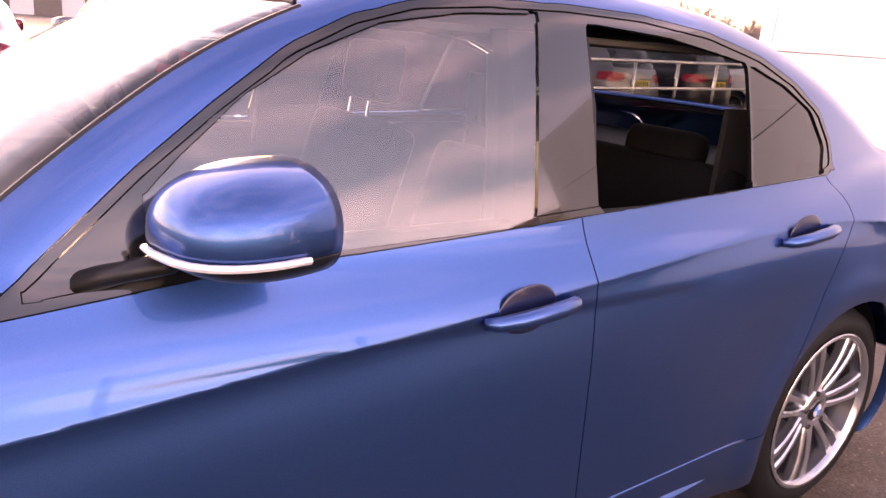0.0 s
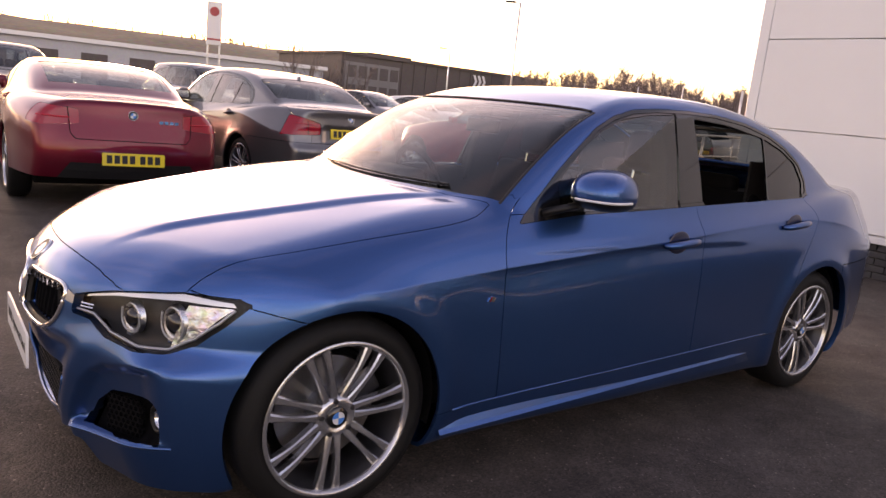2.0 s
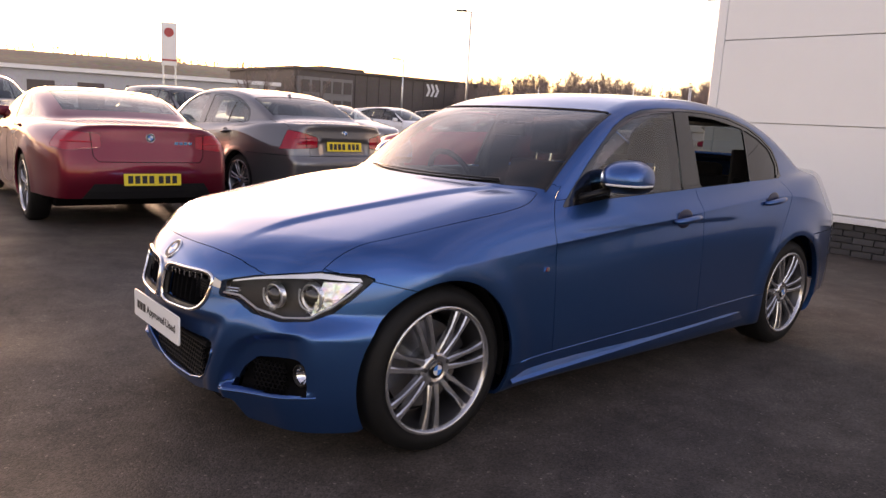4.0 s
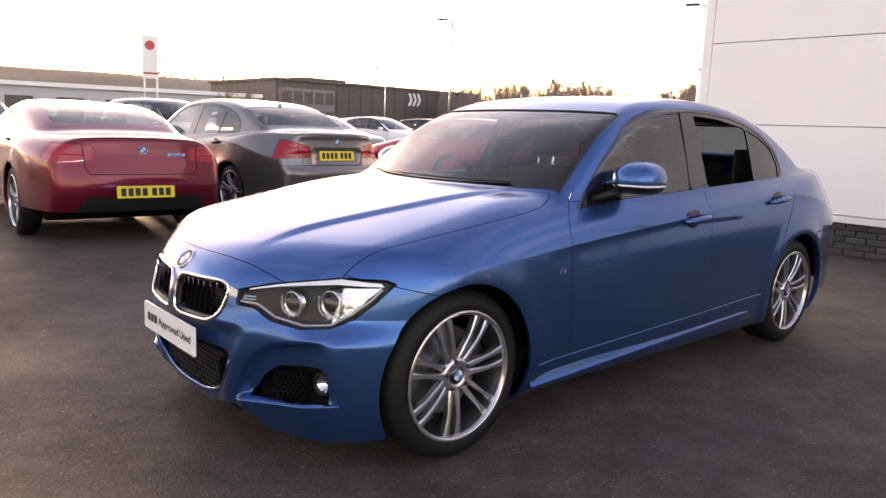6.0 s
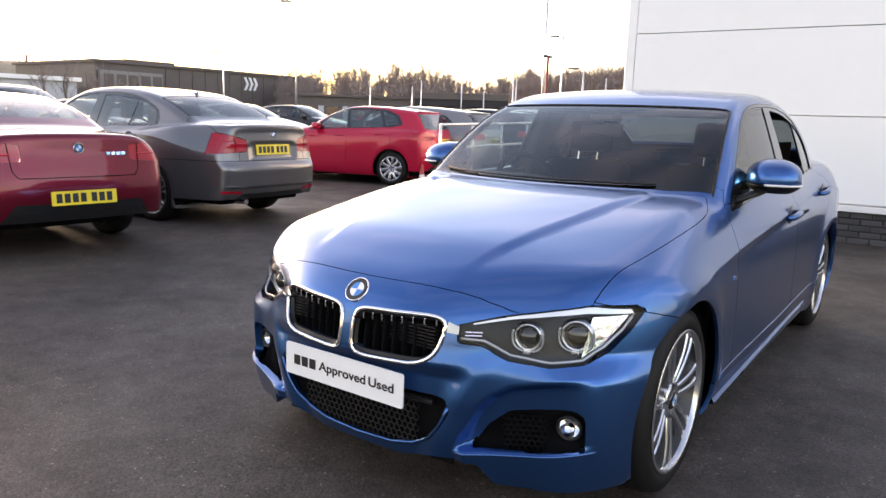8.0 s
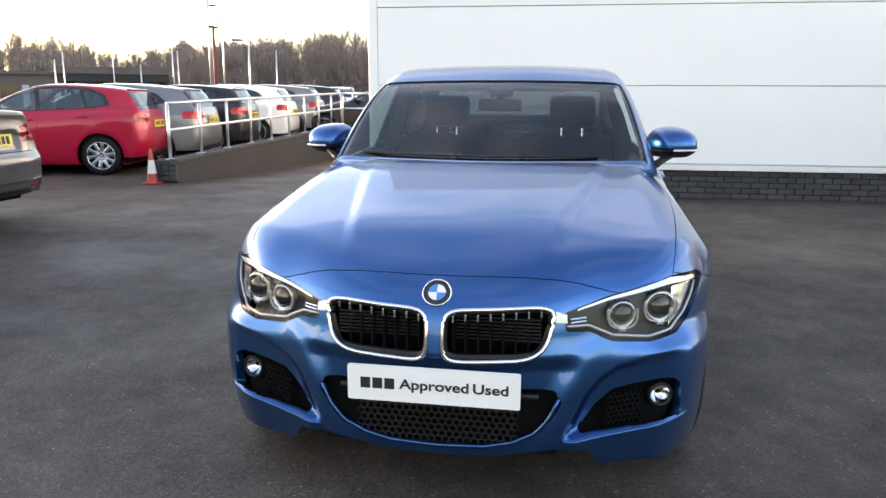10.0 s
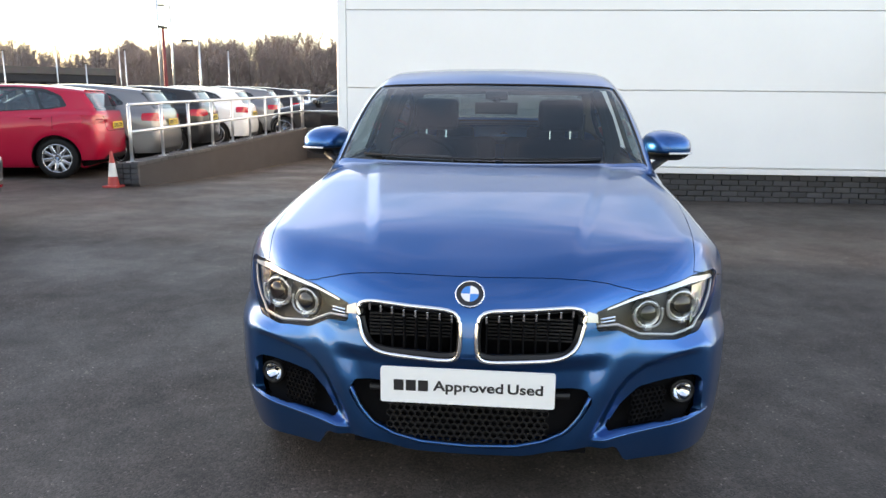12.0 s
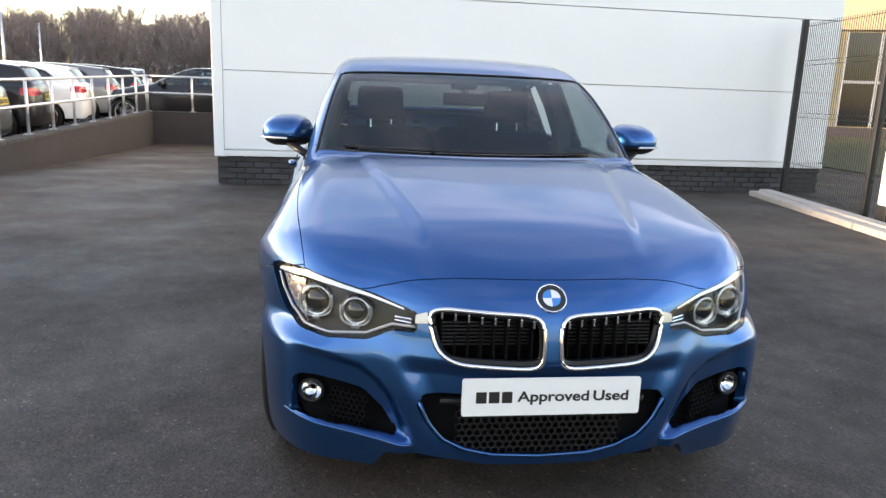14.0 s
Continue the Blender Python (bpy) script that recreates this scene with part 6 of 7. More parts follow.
def kerb_run(name, a, b, w, h, n):
    d = Vector((b[0] - a[0], b[1] - a[1], 0))
    l = d.length
    ang = math.degrees(math.atan2(d.y, d.x))
    base = holder(name, pose(a[0], a[1], 0, 0, 0, ang), "pale concrete kerb edging under the fence", "kerb", kind="structure")
    for i in range(n):
        part("kerb_stone", moved(box(0.005, l / n - 0.005, -w / 2, w / 2, -0.05, h, 0.015), Matrix.Translation((l * i / n, 0, 0))), KERBM, base)
    return base


kerb_run("kerb", (6.98, -5.16), (0.9, -4.45), 0.16, 0.07, 7)
kerb_run("kerb", (7.02, -5.34), (0.9, -4.63), 0.18, 0.09, 7)

# retaining wall with its rail
RX0, RX1, RY = 6.85, 15.2, 5.30
rw = bmesh.new()
top0, top1 = 0.40, 0.62
for x0, x1 in ((RX0, RX1),):
    n = 12
    prev = None
    for i in range(n + 1):
        x = x0 + (x1 - x0) * i / n
        t = top0 + (top1 - top0) * i / n
        row = [rw.verts.new((x, RY - 0.15, -0.6)), rw.verts.new((x, RY - 0.15, t)), rw.verts.new((x, RY + 0.15, t)), rw.verts.new((x, RY + 0.15, -0.6))]
        if prev:
            for j in range(3):
                rw.faces.new((prev[j], prev[j + 1], row[j + 1], row[j]))
        else:
            rw.faces.new(row)
        prev = row
    rw.faces.new(prev[::-1])
bmesh.ops.recalc_face_normals(rw, faces=rw.faces[:])
retaining = part("retaining_wall", rw, CONCRETE)
tagged(retaining, "low dark rendered retaining wall beside the ramp", "wall", kind="structure")
ret2 = part("retaining_wall", box(RX1 - 0.15, RX1 + 0.15, -2.0, RY - 0.16, -0.6, 0.62), CONCRETE)
tagged(ret2, "low dark rendered retaining wall closing the ramp", "wall", kind="structure")
for k in range(4):
    for i, (y0, y1) in enumerate(((RY - 0.162, RY - 0.055), (RY - 0.045, RY + 0.055), (RY + 0.065, RY + 0.162))):
        part("brick", box(RX0 - 0.05, RX0 + 0.003, y0, y1, 0.11 + 0.075 * k, 0.175 + 0.075 * k, 0.004, 1), BRICKM, retaining)
for k in range(34):
    x = RX0 - 0.04 + 0.225 * k
    t = top0 + (top1 - top0) * max(0, x - RX0) / (RX1 - RX0)
    part("brick", moved(box(0, 0.215, RY - 0.17, RY - 0.06, -0.03, 0.018, 0.004, 1), Matrix.Translation((x, 0, t))), BRICKM, retaining)


def railing(name, pts, label):
    """Round-tube rail: two rails and a post at every point (x, y, foot)."""
    base = holder(name, pose(pts[0][0], pts[0][1], 0), label, "railing", kind="structure")
    inv = Matrix.Translation((-pts[0][0], -pts[0][1], 0))
    for x, y, z in pts:
        part("post", moved(tube([(x, y, z - 0.02), (x, y, z + 0.80)], 0.024, 10), inv), GALV, base, smooth=True)
        part("foot_plate", moved(box(x - 0.06, x + 0.06, y - 0.06, y + 0.06, z, z + 0.012), inv), GALV, base)
    for h in (0.80, 0.42):
        part("rail", moved(tube([(x, y, z + h) for x, y, z in pts], 0.024, 10), inv), GALV, base, smooth=True)


railing("railing", [(6.96 + 0.927 * i, RY, 0.40 + 0.22 * (6.96 + 0.927 * i - RX0) / (RX1 - RX0)) for i in range(9)] + [(RX1, RY, 0.62)], "galvanised steel tube railing on the retaining wall")
railing("railing", [(RX1, RY - 0.03 - 1.0 * i, 0.62) for i in range(0, 6)], "galvanised steel tube railing closing the ramp")

# mesh fence by the wall
def fence(a, b, n):
    d = Vector((b[0] - a[0], b[1] - a[1], 0))
    l = d.length / n
    base = holder("mesh_fence", pose(a[0], a[1], 0, 0, 0, math.degrees(math.atan2(d.y, d.x))), "dark steel posts with tall welded mesh fence panels", "fence", kind="structure")
    for i in range(n + 1):
        part("fence_post", box(i * l - 0.035, i * l + 0.035, -0.035, 0.035, 0.0, 2.42, 0.006), STEELDARK, base)
        part("post_cap", box(i * l - 0.038, i * l + 0.038, -0.038, 0.038, 2.42, 2.435, 0.004), STEELDARK, base)
    for i in range(n):
        bm = bmesh.new()
        for k in range(int((l - 0.1) / 0.05)):
            x = i * l + 0.06 + 0.05 * k
            prev = None
            for z, o in ((0.06, 0), (0.40, 0), (0.45, 0.03), (0.50, 0), (1.10, 0), (1.15, 0.03), (1.20, 0), (1.80, 0), (1.85, 0.03), (1.90, 0), (2.38, 0)):
                row = [bm.verts.new((x + e * 0.0028, o + f * 0.0028, z)) for e, f in ((-1, -1), (1, -1), (1, 1), (-1, 1))]
                if prev:
                    for j in range(4):
                        bm.faces.new((prev[j], prev[(j + 1) % 4], row[(j + 1) % 4], row[j]))
                prev = row
        part("mesh_panel", bm, STEELDARK, base)
        for z in (0.10, 0.42, 0.48, 1.12, 1.18, 1.82, 1.88, 2.34):
            part("mesh_wire", box(i * l + 0.04, (i + 1) * l - 0.04, -0.003, 0.003, z - 0.003, z + 0.003), STEELDARK, base)
    return base


fence((7.02, -5.62), (1.0, -4.92), 3)


# ground and buildings seen through the fence
verge = part("verge", box(-20, 60, -40, -9.5, 0.0, 0.03), GRASSM)
tagged(verge, "dull winter grass verge beyond the fence", "grass", kind="structure")
far_house = holder("house", pose(34, -24, 0, 0, 0, 62), "cream rendered building beyond the fence", "building")
part("wall", box(-12, 12, 0, 8, 0, 9.5), CREAM, far_house)
part("roof", box(-12.5, 12.5, -0.5, 8.5, 9.5, 10.0, 0.05), DARKSHED, far_house)
part("fascia", box(-12.1, 12.1, 8.0, 8.25, 4.5, 4.75), CREAM, far_house)
for i in range(8):
    glazing = part("window", box(-11.8 + 3.0 * i, -9.1 + 3.0 * i, 8.0, 8.06, 0.5, 4.4), GLOSSBLACK, far_house)
    for x in (-11.8, -10.5, -9.2):
        part("frame", box(x + 3.0 * i, x + 0.1 + 3.0 * i, 8.06, 8.12, 0.5, 4.4), PALESHED, glazing)
    part("frame", box(-11.7 + 3.0 * i, -9.2 + 3.0 * i, 8.06, 8.12, 2.3, 2.42), PALESHED, glazing)
part("plinth", box(-12.05, 12.05, 8.0, 8.1, 0, 0.45), DARKSHED, far_house)
marker = holder("bollard", pose(4.62, -5.36, 0), "white bollard with a dark foot by the fence", "bollard")
part("shaft", box(-0.08, 0.08, -0.08, 0.08, 0.22, 1.25, 0.02), SIGNWHITE, marker)
part("foot", box(-0.085, 0.085, -0.085, 0.085, 0.0, 0.22, 0.01), STEELDARK, marker)

# ---- the blue saloon ----
blue, bd, sk, lens, doors = saloon("saloon_car", pose(0, 0, 0), BLUE, "metallic blue four-door saloon with one rear window lowered", lowered=(-1,))
saloon_details(blue, bd, sk, lens, doors, BLUE, True, (("Approved", 0.005), ("Used", 0.173)))

# ---- cars of the rows ----
def parked(x, y, heading):
    """The pose of a car whose front axle stands at (x, y) and whose nose points to heading degrees from +x."""
    return pose(x, y, ground_z(x, y), 0, 0, heading - 180)


def by_tail(px, py, back, heading):
    """The same by the place of its tail, back metres behind the front axle."""
    a = math.radians(heading)
    return parked(px + back * math.cos(a), py + back * math.sin(a), heading)


grey, gb, gs, gl, gd = saloon("saloon_car", parked(2.69, 8.53, 95.5), GREY, "dark grey metallic saloon parked nose away", fine=False, group="cars in the rows", pane=CLEAR)
saloon_details(grey, gb, gs, gl, gd, GREY, True)
plain_car("coupe_car", COUPE, parked(0.62, 8.08, 89), DEEP_RED, "deep red metallic coupe parked nose away", dense_skin=(110, 24, 70, 56))
plain_car("hatchback_car", HATCH, parked(7.82, 9.46, 104), RED, "bright red five-door hatchback beside the railing", dense_skin=(84, 24, 64, 40), pane=CLEAR)
plain_car("hatchback_car", FAMILY, by_tail(9.9, 6.1, 3.45, 100), SILVER, "silver grey hatchback behind the railing")
plain_car("hatchback_car", HATCH, by_tail(12.2, 6.3, 3.15, 100), BLACKP, "black small hatchback behind the railing")
plain_car("hatchback_car", FAMILY, by_tail(14.6, 6.3, 3.45, 100), PALE, "white hatchback behind the railing")
plain_car("hatchback_car", FAMILY, by_tail(17.1, 6.4, 3.45, 100), SILVER, "silver hatchback behind the railing")
plain_car("hatchback_car", FAMILY, by_tail(19.6, 6.5, 3.45, 100), BLACKP, "black hatchback behind the railing")


# ---- cone, lamp posts, sign and the distance ----
def cone(x, y):
    c = holder("traffic_cone", pose(x, y, ground_z(x, y)), "faded red and white traffic cone by the railing", "traffic cone")
    part("base", box(-0.11, 0.11, -0.11, 0.11, 0.0, 0.03, 0.012), CONERED, c)
    for nm, z0, z1, mt in (("lower_cone", 0.03, 0.15, CONERED), ("sleeve", 0.15, 0.34, CONEWHITE), ("upper_cone", 0.34, 0.50, CONERED)):
        r = lambda z: 0.082 - 0.13 * z
        part(nm, lathe([(r(z0), z0), (r(z1), z1)] + ([(0.0, z1)] if z1 > 0.5 else []), 24, "z"), mt, c, smooth=True)


cone(6.73, 5.47)


def street_lamp(x, y, h, heads, heading=0.0):
    b = holder("street_lamp", pose(x, y, 0, 0, 0, heading), "tall grey steel lamp post with a flat head", "lamp post", "lamp posts")
    part("pole", tube([(0, 0, -0.2), (0, 0, h * 0.5), (0, 0, h)], [0.10, 0.085, 0.06], 10), GALV, b, smooth=True)
    part("pole_foot", tube([(0, 0, -0.2), (0, 0, 1.2)], 0.13, 10), GALV, b)
    for s in ((-1, 1) if heads == 2 else (1,)):
        part("arm", tube([(0, 0, h - 0.05), (s * 0.5, 0, h)], 0.04, 6), GALV, b)
        part("head", box(*sorted((s * 0.4, s * 1.25)), -0.16, 0.16, h - 0.03, h + 0.10, 0.03), STEELDARK, b)


street_lamp(39.4, 43.9, 10.3, 1, 130)
street_lamp(41.5, 22.2, 9.7, 2, 110)
street_lamp(59.9, 30.3, 9.3, 1, 110)
street_lamp(52.0, 24.3, 5.7, 1, 110)
street_lamp(46.0, 62.0, 7.5, 1, 150)


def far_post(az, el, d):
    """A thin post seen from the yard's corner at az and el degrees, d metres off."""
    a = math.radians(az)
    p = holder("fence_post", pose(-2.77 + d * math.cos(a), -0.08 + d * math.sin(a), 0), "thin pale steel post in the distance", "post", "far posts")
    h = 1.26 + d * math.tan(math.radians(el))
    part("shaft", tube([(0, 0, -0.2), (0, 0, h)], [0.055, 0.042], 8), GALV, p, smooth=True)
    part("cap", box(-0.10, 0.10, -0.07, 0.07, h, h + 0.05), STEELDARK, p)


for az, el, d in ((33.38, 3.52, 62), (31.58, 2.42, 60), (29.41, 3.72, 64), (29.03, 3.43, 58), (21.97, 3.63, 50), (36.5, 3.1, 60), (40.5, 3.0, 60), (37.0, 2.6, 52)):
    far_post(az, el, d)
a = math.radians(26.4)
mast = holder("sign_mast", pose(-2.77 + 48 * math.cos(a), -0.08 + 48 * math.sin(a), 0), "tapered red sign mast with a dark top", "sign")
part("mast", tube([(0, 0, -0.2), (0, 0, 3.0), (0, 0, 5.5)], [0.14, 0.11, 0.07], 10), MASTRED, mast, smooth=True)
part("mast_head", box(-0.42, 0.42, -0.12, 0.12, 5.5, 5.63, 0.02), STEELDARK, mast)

# a road bridge and low sheds closing the view
bridge = holder("bridge", pose(52, 33.6, 0, 0, 0, -57), "grey concrete road bridge in the distance", "bridge")
part("deck", box(-6, 2, -2, 2, 2.5, 3.1, 0.02), CONCRETE, bridge)
part("parapet", box(-6, 2, -2.1, -1.95, 3.1, 3.6), DARKSHED, bridge)
for x in (-5.2, -3.0, -0.8, 1.4):
    part("pier", box(x - 0.2, x + 0.2, -1.2, 1.2, -0.2, 2.5), CONCRETE, bridge)
low = holder("warehouse", pose(62, 50, 0, 0, 0, -50.5), "low brown shed beside the dark warehouse", "building")
part("wall", box(-13, 8, 0, 10, -0.4, 3.5), DARKSHED, low)
part("roof", box(-13.3, 8.3, -0.4, 10.3, 3.5, 3.75), DARKSHED, low)
for i in range(7):
    part("window", box(-12 + 2.7 * i, -10.6 + 2.7 * i, -0.05, -0.01, 1.3, 2.4), GLOSSBLACK, low)
for i in range(8):
    part("door", box(-12.9 + 2.7 * i, -12.3 + 2.7 * i, -0.05, -0.01, 0.0, 2.5), PALESHED, low)

totem = holder("sign_totem", pose(13.3, 40.3, 0, 0, 0, -22), "tall pale dealer sign panel on two posts", "sign")
for s in (-1, 1):
    part("post", box(s * 0.33 - 0.05, s * 0.33 + 0.05, -0.06, 0.06, -0.1, 3.6), GALV, totem)
part("panel", box(-0.42, 0.42, -0.12, 0.12, 3.5, 5.9, 0.03), SIGNWHITE, totem)
part("emblem", moved(lathe([(0.0, 0.0), (0.24, 0.0), (0.26, 0.02)], 28), Matrix.Translation((0, -0.145, 5.35))), SIGNRED, totem)
part("band", box(-0.40, 0.40, -0.135, -0.115, 3.75, 3.85), SIGNRED, totem)

# long dark shed with three chevrons
shed = holder("warehouse", pose(76.4, 102.2, 0, 0, 0, -1.3), "long dark clad warehouse with white chevrons", "building")
part("wall", box(-21.8, 21.8, 0, 26, -0.5, 8.1), DARKSHED, shed)
part("roof", box(-22.2, 22.2, -0.4, 26.4, 8.1, 8.5), DARKSHED, shed)
part("office_wall", box(-21.4, -11.4, -0.6, -0.02, 0, 7.0), OFFICE, shed)
for i in range(5):
    for z in (1.6, 4.6):
        part("window", box(-20.9 + 1.95 * i, -19.4 + 1.95 * i, -0.68, -0.62, z, z + 1.9), DARKSHED, shed)
for i in range(14):
    part("cladding_rib", box(-10.6 + 2.4 * i, -10.45 + 2.4 * i, -0.10, 0, 0, 8.1), DARKSHED, shed)
part("plant_room", box(-15.5, -7.0, 3, 9, 8.5, 9.1), DARKSHED, shed)
for i in range(3):
    out = [(0, 0), (0.50, 0), (1.03, 1.1), (0.50, 2.2), (0, 2.2), (0.53, 1.1)]
    part("chevron", moved(slab(out, 0.05), Matrix.Translation((4.3 + 0.97 * i, -0.12, 5.4)) @ pose(0, 0, 0, 90, 0, 0)), SIGNWHITE, shed)

white = holder("warehouse", pose(24, 96, 0, 0, 0, -16), "long pale low warehouse under the hill", "building")
part("wall", box(-34, 22, 0, 30, -0.5, 4.6), PALESHED, white)
part("roof", box(-34.5, 22.5, -0.5, 30.5, 4.6, 5.1), SIGNWHITE, white)
for i in range(9):
    part("door", box(-30 + 5.5 * i, -27 + 5.5 * i, -0.06, -0.01, 0, 3.4), DARKSHED, white)


def hill():
    bm = bmesh.new()
    prev = None
    for i in range(61):
        a = math.radians(40 + 100 * i / 60)
        r0 = 210
        az = math.degrees(a)
        env = float(step(47, 64, np.array(az)) * step(122, 96, np.array(az)))
        row = []
        for j in range(13):
            t = j / 12
            r = r0 + 160 * t
            z = -1 + (17.5 * env + 2) * math.sin(math.pi * 0.5 * min(1, t * 1.3)) + (0.6 + 1.2 * env) * noise.noise(Vector((i * 0.35, j * 0.4, 0)))
            row.append(bm.verts.new((r * math.cos(a), r * math.sin(a), z)))
        if prev:
            for j in range(12):
                bm.faces.new((prev[j], row[j], row[j + 1], prev[j + 1]))
        prev = row
    return bm


tagged(part("hill", hill(), HILLM, smooth=True), "low bare winter hill behind the buildings", "hill", kind="structure")


def twigs(bm, rnd, foot, h, spread, count):
    """Fine upright twigs of one bare tree, added to bm."""
    limbs = []
    for _ in range(9):
        z0 = h * rnd.uniform(0.18, 0.6)
        a = rnd.uniform(0, 2 * math.pi)
        l = h * rnd.uniform(0.25, 0.45)
        st = foot + Vector((0, 0, z0))
        limbs.append((st, st + Vector((math.cos(a) * l * spread, math.sin(a) * l * spread, l))))
    for st, en in limbs:
        w = Vector((-(en - st).y, (en - st).x, 0)).normalized() * 0.045
        bm.faces.new((bm.verts.new(st - w), bm.verts.new(st + w), bm.verts.new(en)))
    for _ in range(count):
        st, en = limbs[rnd.randrange(9)]
        q = st.lerp(en, rnd.uniform(0.1, 1.05))
        d = Vector((rnd.gauss(0, 0.75), rnd.gauss(0, 0.75), rnd.uniform(0.1, 1.0))).normalized() * h * rnd.uniform(0.05, 0.13)
        w = Vector((rnd.gauss(0, 1), rnd.gauss(0, 1), 0)).normalized() * rnd.uniform(0.014, 0.034)
        bm.faces.new((bm.verts.new(q - w), bm.verts.new(q + w), bm.verts.new(q + d)))


def bare_tree(seed, h, d, az):
    rnd = random.Random(seed)
    t = holder("tree", pose(d * math.cos(az), d * math.sin(az), -0.2, 0, 0, rnd.uniform(0, 360)), "leafless winter tree in the distance", "tree", "far trees")
    part("trunk", tube([(0, 0, -0.3), (rnd.uniform(-.1, .1), 0, h * 0.3), (rnd.uniform(-.2, .2), rnd.uniform(-.2, .2), h * 0.6), (rnd.uniform(-.3, .3), rnd.uniform(-.3, .3), h * 0.95)], [0.16, 0.12, 0.07, 0.015], 6), BARK, t)
    crown = bmesh.new()
    twigs(crown, rnd, Vector((0, 0, 0)), h, 0.6, 620)
    part("crown", crown, TWIG, t)


rnd = random.Random(21)
for i in range(16):
    bare_tree(100 + i, rnd.uniform(7.5, 9.0), rnd.uniform(98, 112), math.radians(29 + 17 * (i + rnd.random()) / 16))
for i in range(12):
    bare_tree(200 + i, rnd.uniform(7.0, 8.6), rnd.uniform(70, 80), math.radians(9 + 19 * (i + rnd.random()) / 12))
for i in range(5):
    bare_tree(300 + i, rnd.uniform(5.0, 6.6), rnd.uniform(82, 88), math.radians(60 + 1.4 * i))


def thicket(name, seed, count, spread, reach, tops, foot, twig_count, wide):
    """Bare trees too many to count: trunks, limbs and fine twigs in one mesh.

    spread and reach are the spans of bearing (degrees) and distance; tops gives the crown's height by bearing and distance."""
    rng = np.random.default_rng(seed)
    v, f = [], []

    def add(base, tip, half):
        """Slim triangles from base to tip, half wide across the line of sight."""
        side = np.cross(tip - base, base * (1, 1, 0))
        side /= np.maximum(np.linalg.norm(side, axis=1), 1e-9)[:, None]
        n = sum(len(q) for q in v)
        v.append(np.stack([base - side * half[:, None], base + side * half[:, None], tip], 1).reshape(-1, 3))
        f.append(n + np.arange(3 * len(base)).reshape(-1, 3))
    for _ in range(count):
        az, d = rng.uniform(*spread), rng.uniform(*reach)
        h = tops(az, d) * rng.uniform(0.74, 1.04)
        at = np.array((d * math.cos(math.radians(az)), d * math.sin(math.radians(az)), foot(az, d)))
        lean = np.array((*rng.normal(0, 0.25, 2), h))
        add(at[None], (at + lean)[None], np.array([rng.uniform(0.06, 0.13)]))
        k = 16
        up = rng.uniform(0.12, 0.85, k)
        a = rng.uniform(0, 2 * math.pi, k)
        st = at + lean * up[:, None]
        length = h * (0.42 - 0.30 * up) * rng.uniform(0.8, 1.2, k)
        en = st + np.stack([np.cos(a) * length * 0.5, np.sin(a) * length * 0.5, length], 1)
        add(st, en, np.full(k, 0.03))
        pick = rng.integers(0, k, twig_count)
        q = st[pick] + (en - st)[pick] * rng.uniform(0.05, 1.0, twig_count)[:, None]
        w = rng.normal(0, 1, (twig_count, 3)) * (0.6, 0.6, 0.35) + (0, 0, 0.75)
        w /= np.linalg.norm(w, axis=1)[:, None]
        add(q, q + w * (h * rng.uniform(0.05, 0.14, twig_count))[:, None], rng.uniform(0.4, 1.0, twig_count) * wide)
    me = bpy.data.meshes.new(name)
    me.from_pydata(np.concatenate(v).tolist(), [], np.concatenate(f).tolist())
    return me


CROWNS = spline([0, 10, 17, 25, 30, 33, 37, 39, 43, 46, 50], [5.2, 5.2, 5.1, 4.4, 3.9, 3.2, 3.9, 4.3, 3.8, 3.6, 3.2])
by_bearing = lambda az, d: 1.45 + d * math.tan(math.radians(float(CROWNS(az)) * 0.985))
low_foot = lambda az, d: -0.2
tagged(part("woodland", thicket("woodland", 5, 300, (3, 30.5), (74, 104), by_bearing, low_foot, 900, 0.020), TWIG), "dense belt of bare brown winter trees", "woodland", kind="stuff")
tagged(part("woodland", thicket("woodland", 6, 150, (29, 49), (112, 150), by_bearing, low_foot, 800, 0.030), TWIG), "far belt of bare winter trees", "woodland", kind="stuff")
ridge = lambda az, d: 16.0 * float(step(47, 64, np.array(az))) + 0.5
tagged(part("woodland", thicket("woodland", 7, 150, (54, 100), (300, 345), lambda az, d: 4.2, ridge, 160, 0.10), TWIG), "thin row of bare trees along the hill", "woodland", kind="stuff")
scrub = np.random.default_rng(9)
bearing = np.radians(scrub.uniform(3, 50, 15000))
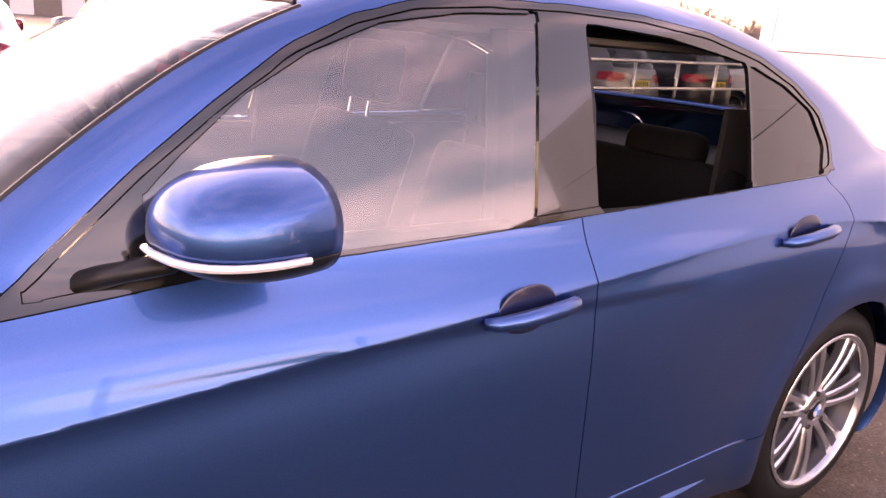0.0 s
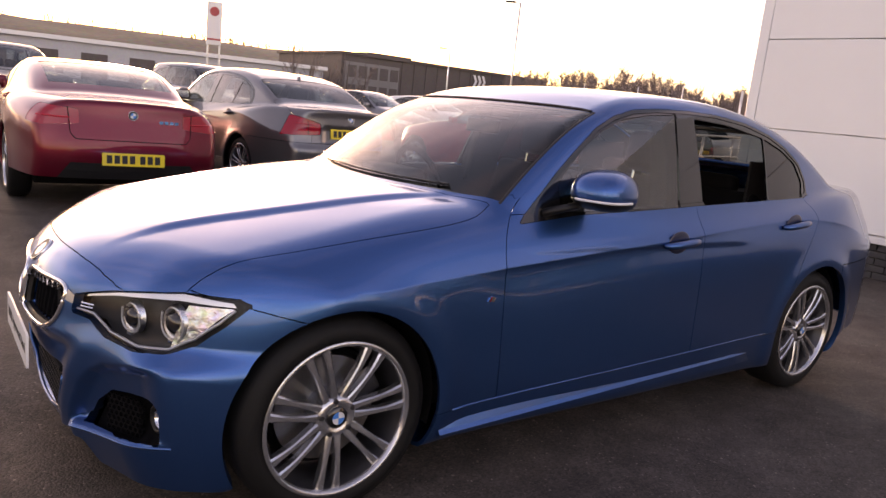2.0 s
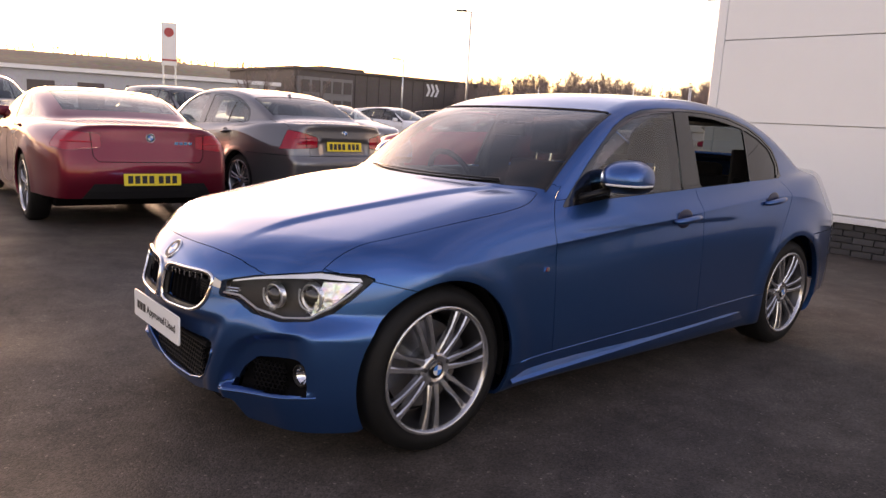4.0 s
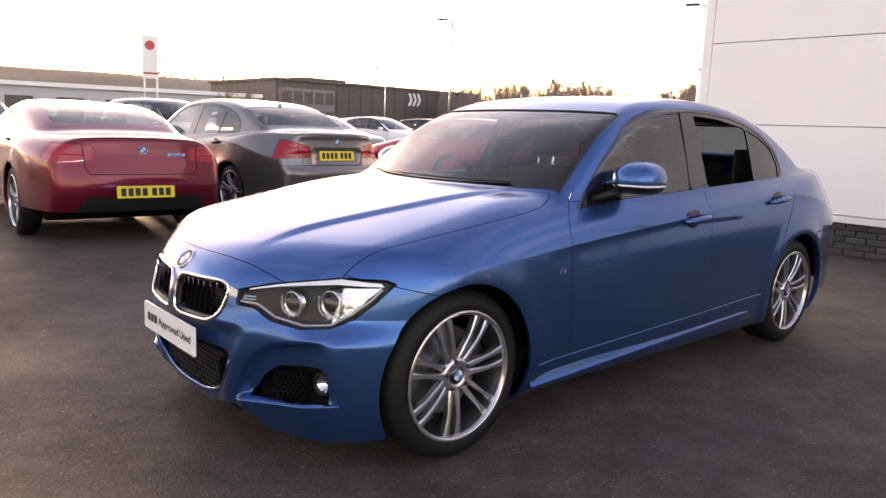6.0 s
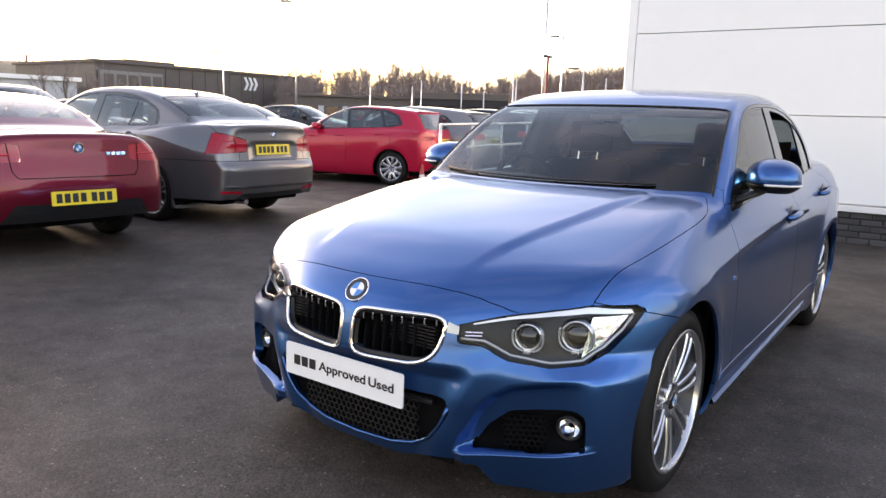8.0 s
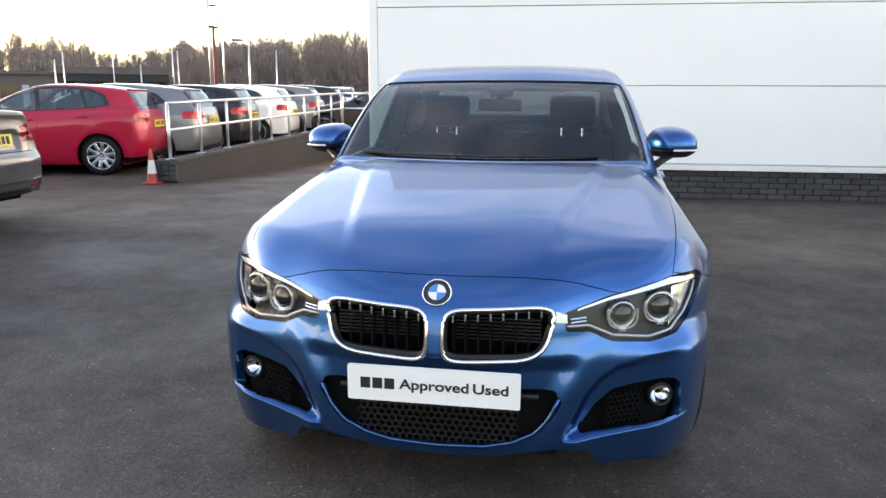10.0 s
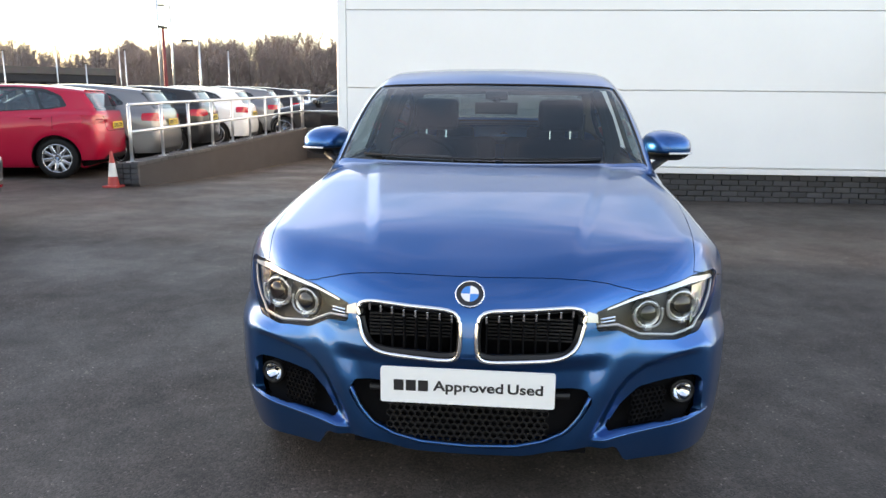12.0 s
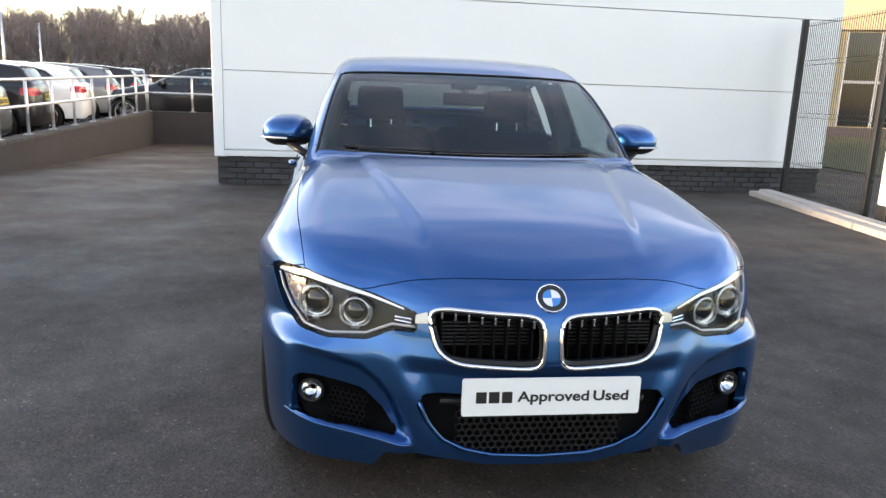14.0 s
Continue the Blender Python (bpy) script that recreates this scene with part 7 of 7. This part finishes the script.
dist = np.where(bearing > 0.5, 104, 70) + scrub.uniform(0, 5, 15000)
root = np.stack([dist * np.cos(bearing), dist * np.sin(bearing), scrub.uniform(0, 1, 15000) ** 1.4 * 3.0 - 0.1], 1)
shoot = scrub.normal(0, 1, (15000, 3)) * (1, 1, 0.6) + (0, 0, 0.7)
shoot *= (scrub.uniform(0.3, 0.8, 15000) / np.linalg.norm(shoot, axis=1))[:, None]
half = scrub.normal(0, 0.05, (15000, 3))
hedge = bpy.data.meshes.new("hedgerow")
hedge.from_pydata(np.stack([root - half, root + half, root + shoot], 1).reshape(-1, 3).tolist(), [], np.arange(45000).reshape(-1, 3).tolist())
tagged(part("hedgerow", hedge, HEDGEM), "low brown winter scrub under the trees", "hedge", kind="stuff")

# rows of cars further off
far = [("suv_car", SUV, 5.2, 13.4, 285, SILVER, "grey metallic tall estate facing the yard"), ("suv_car", SUV, 1.0, 14.5, 280, BLACKP, "dark tall estate facing the yard"),
       ("suv_car", SUV, -3.6, 15.0, 276, PALE, "white tall estate facing the yard"), ("hatchback_car", FAMILY, 8.2, 15.4, 285, BLUEGREY, "blue grey hatchback facing the yard"),
       ("hatchback_car", FAMILY, 11.3, 16.2, 285, SILVER, "silver hatchback facing the yard"), ("hatchback_car", FAMILY, 14.2, 17.0, 285, PALE, "white hatchback facing the yard"),
       ("hatchback_car", HATCH, 17.2, 17.6, 285, BLACKP, "black hatchback facing the yard"),
       ("hatchback_car", FAMILY, 17.0, 6.0, 84, BLACKP, "black hatchback parked across beyond the ramp"), ("hatchback_car", FAMILY, 24.5, 8.6, 190, PALE, "white hatchback beyond the ramp"),
       ("hatchback_car", HATCH, 26.5, 5.6, 190, SILVER, "silver small hatchback beyond the ramp"), ("hatchback_car", FAMILY, 28.0, 11.4, 190, SILVER, "silver hatchback beyond the ramp"), ("hatchback_car", FAMILY, -6.5, 12.5, 275, PALE, "white hatchback facing the yard")]
for nm, sp, x, y, hd, col, lb in far:
    plain_car(nm, sp, parked(x, y, hd), col, lb, dense_skin=(34, 14, 36, 14))
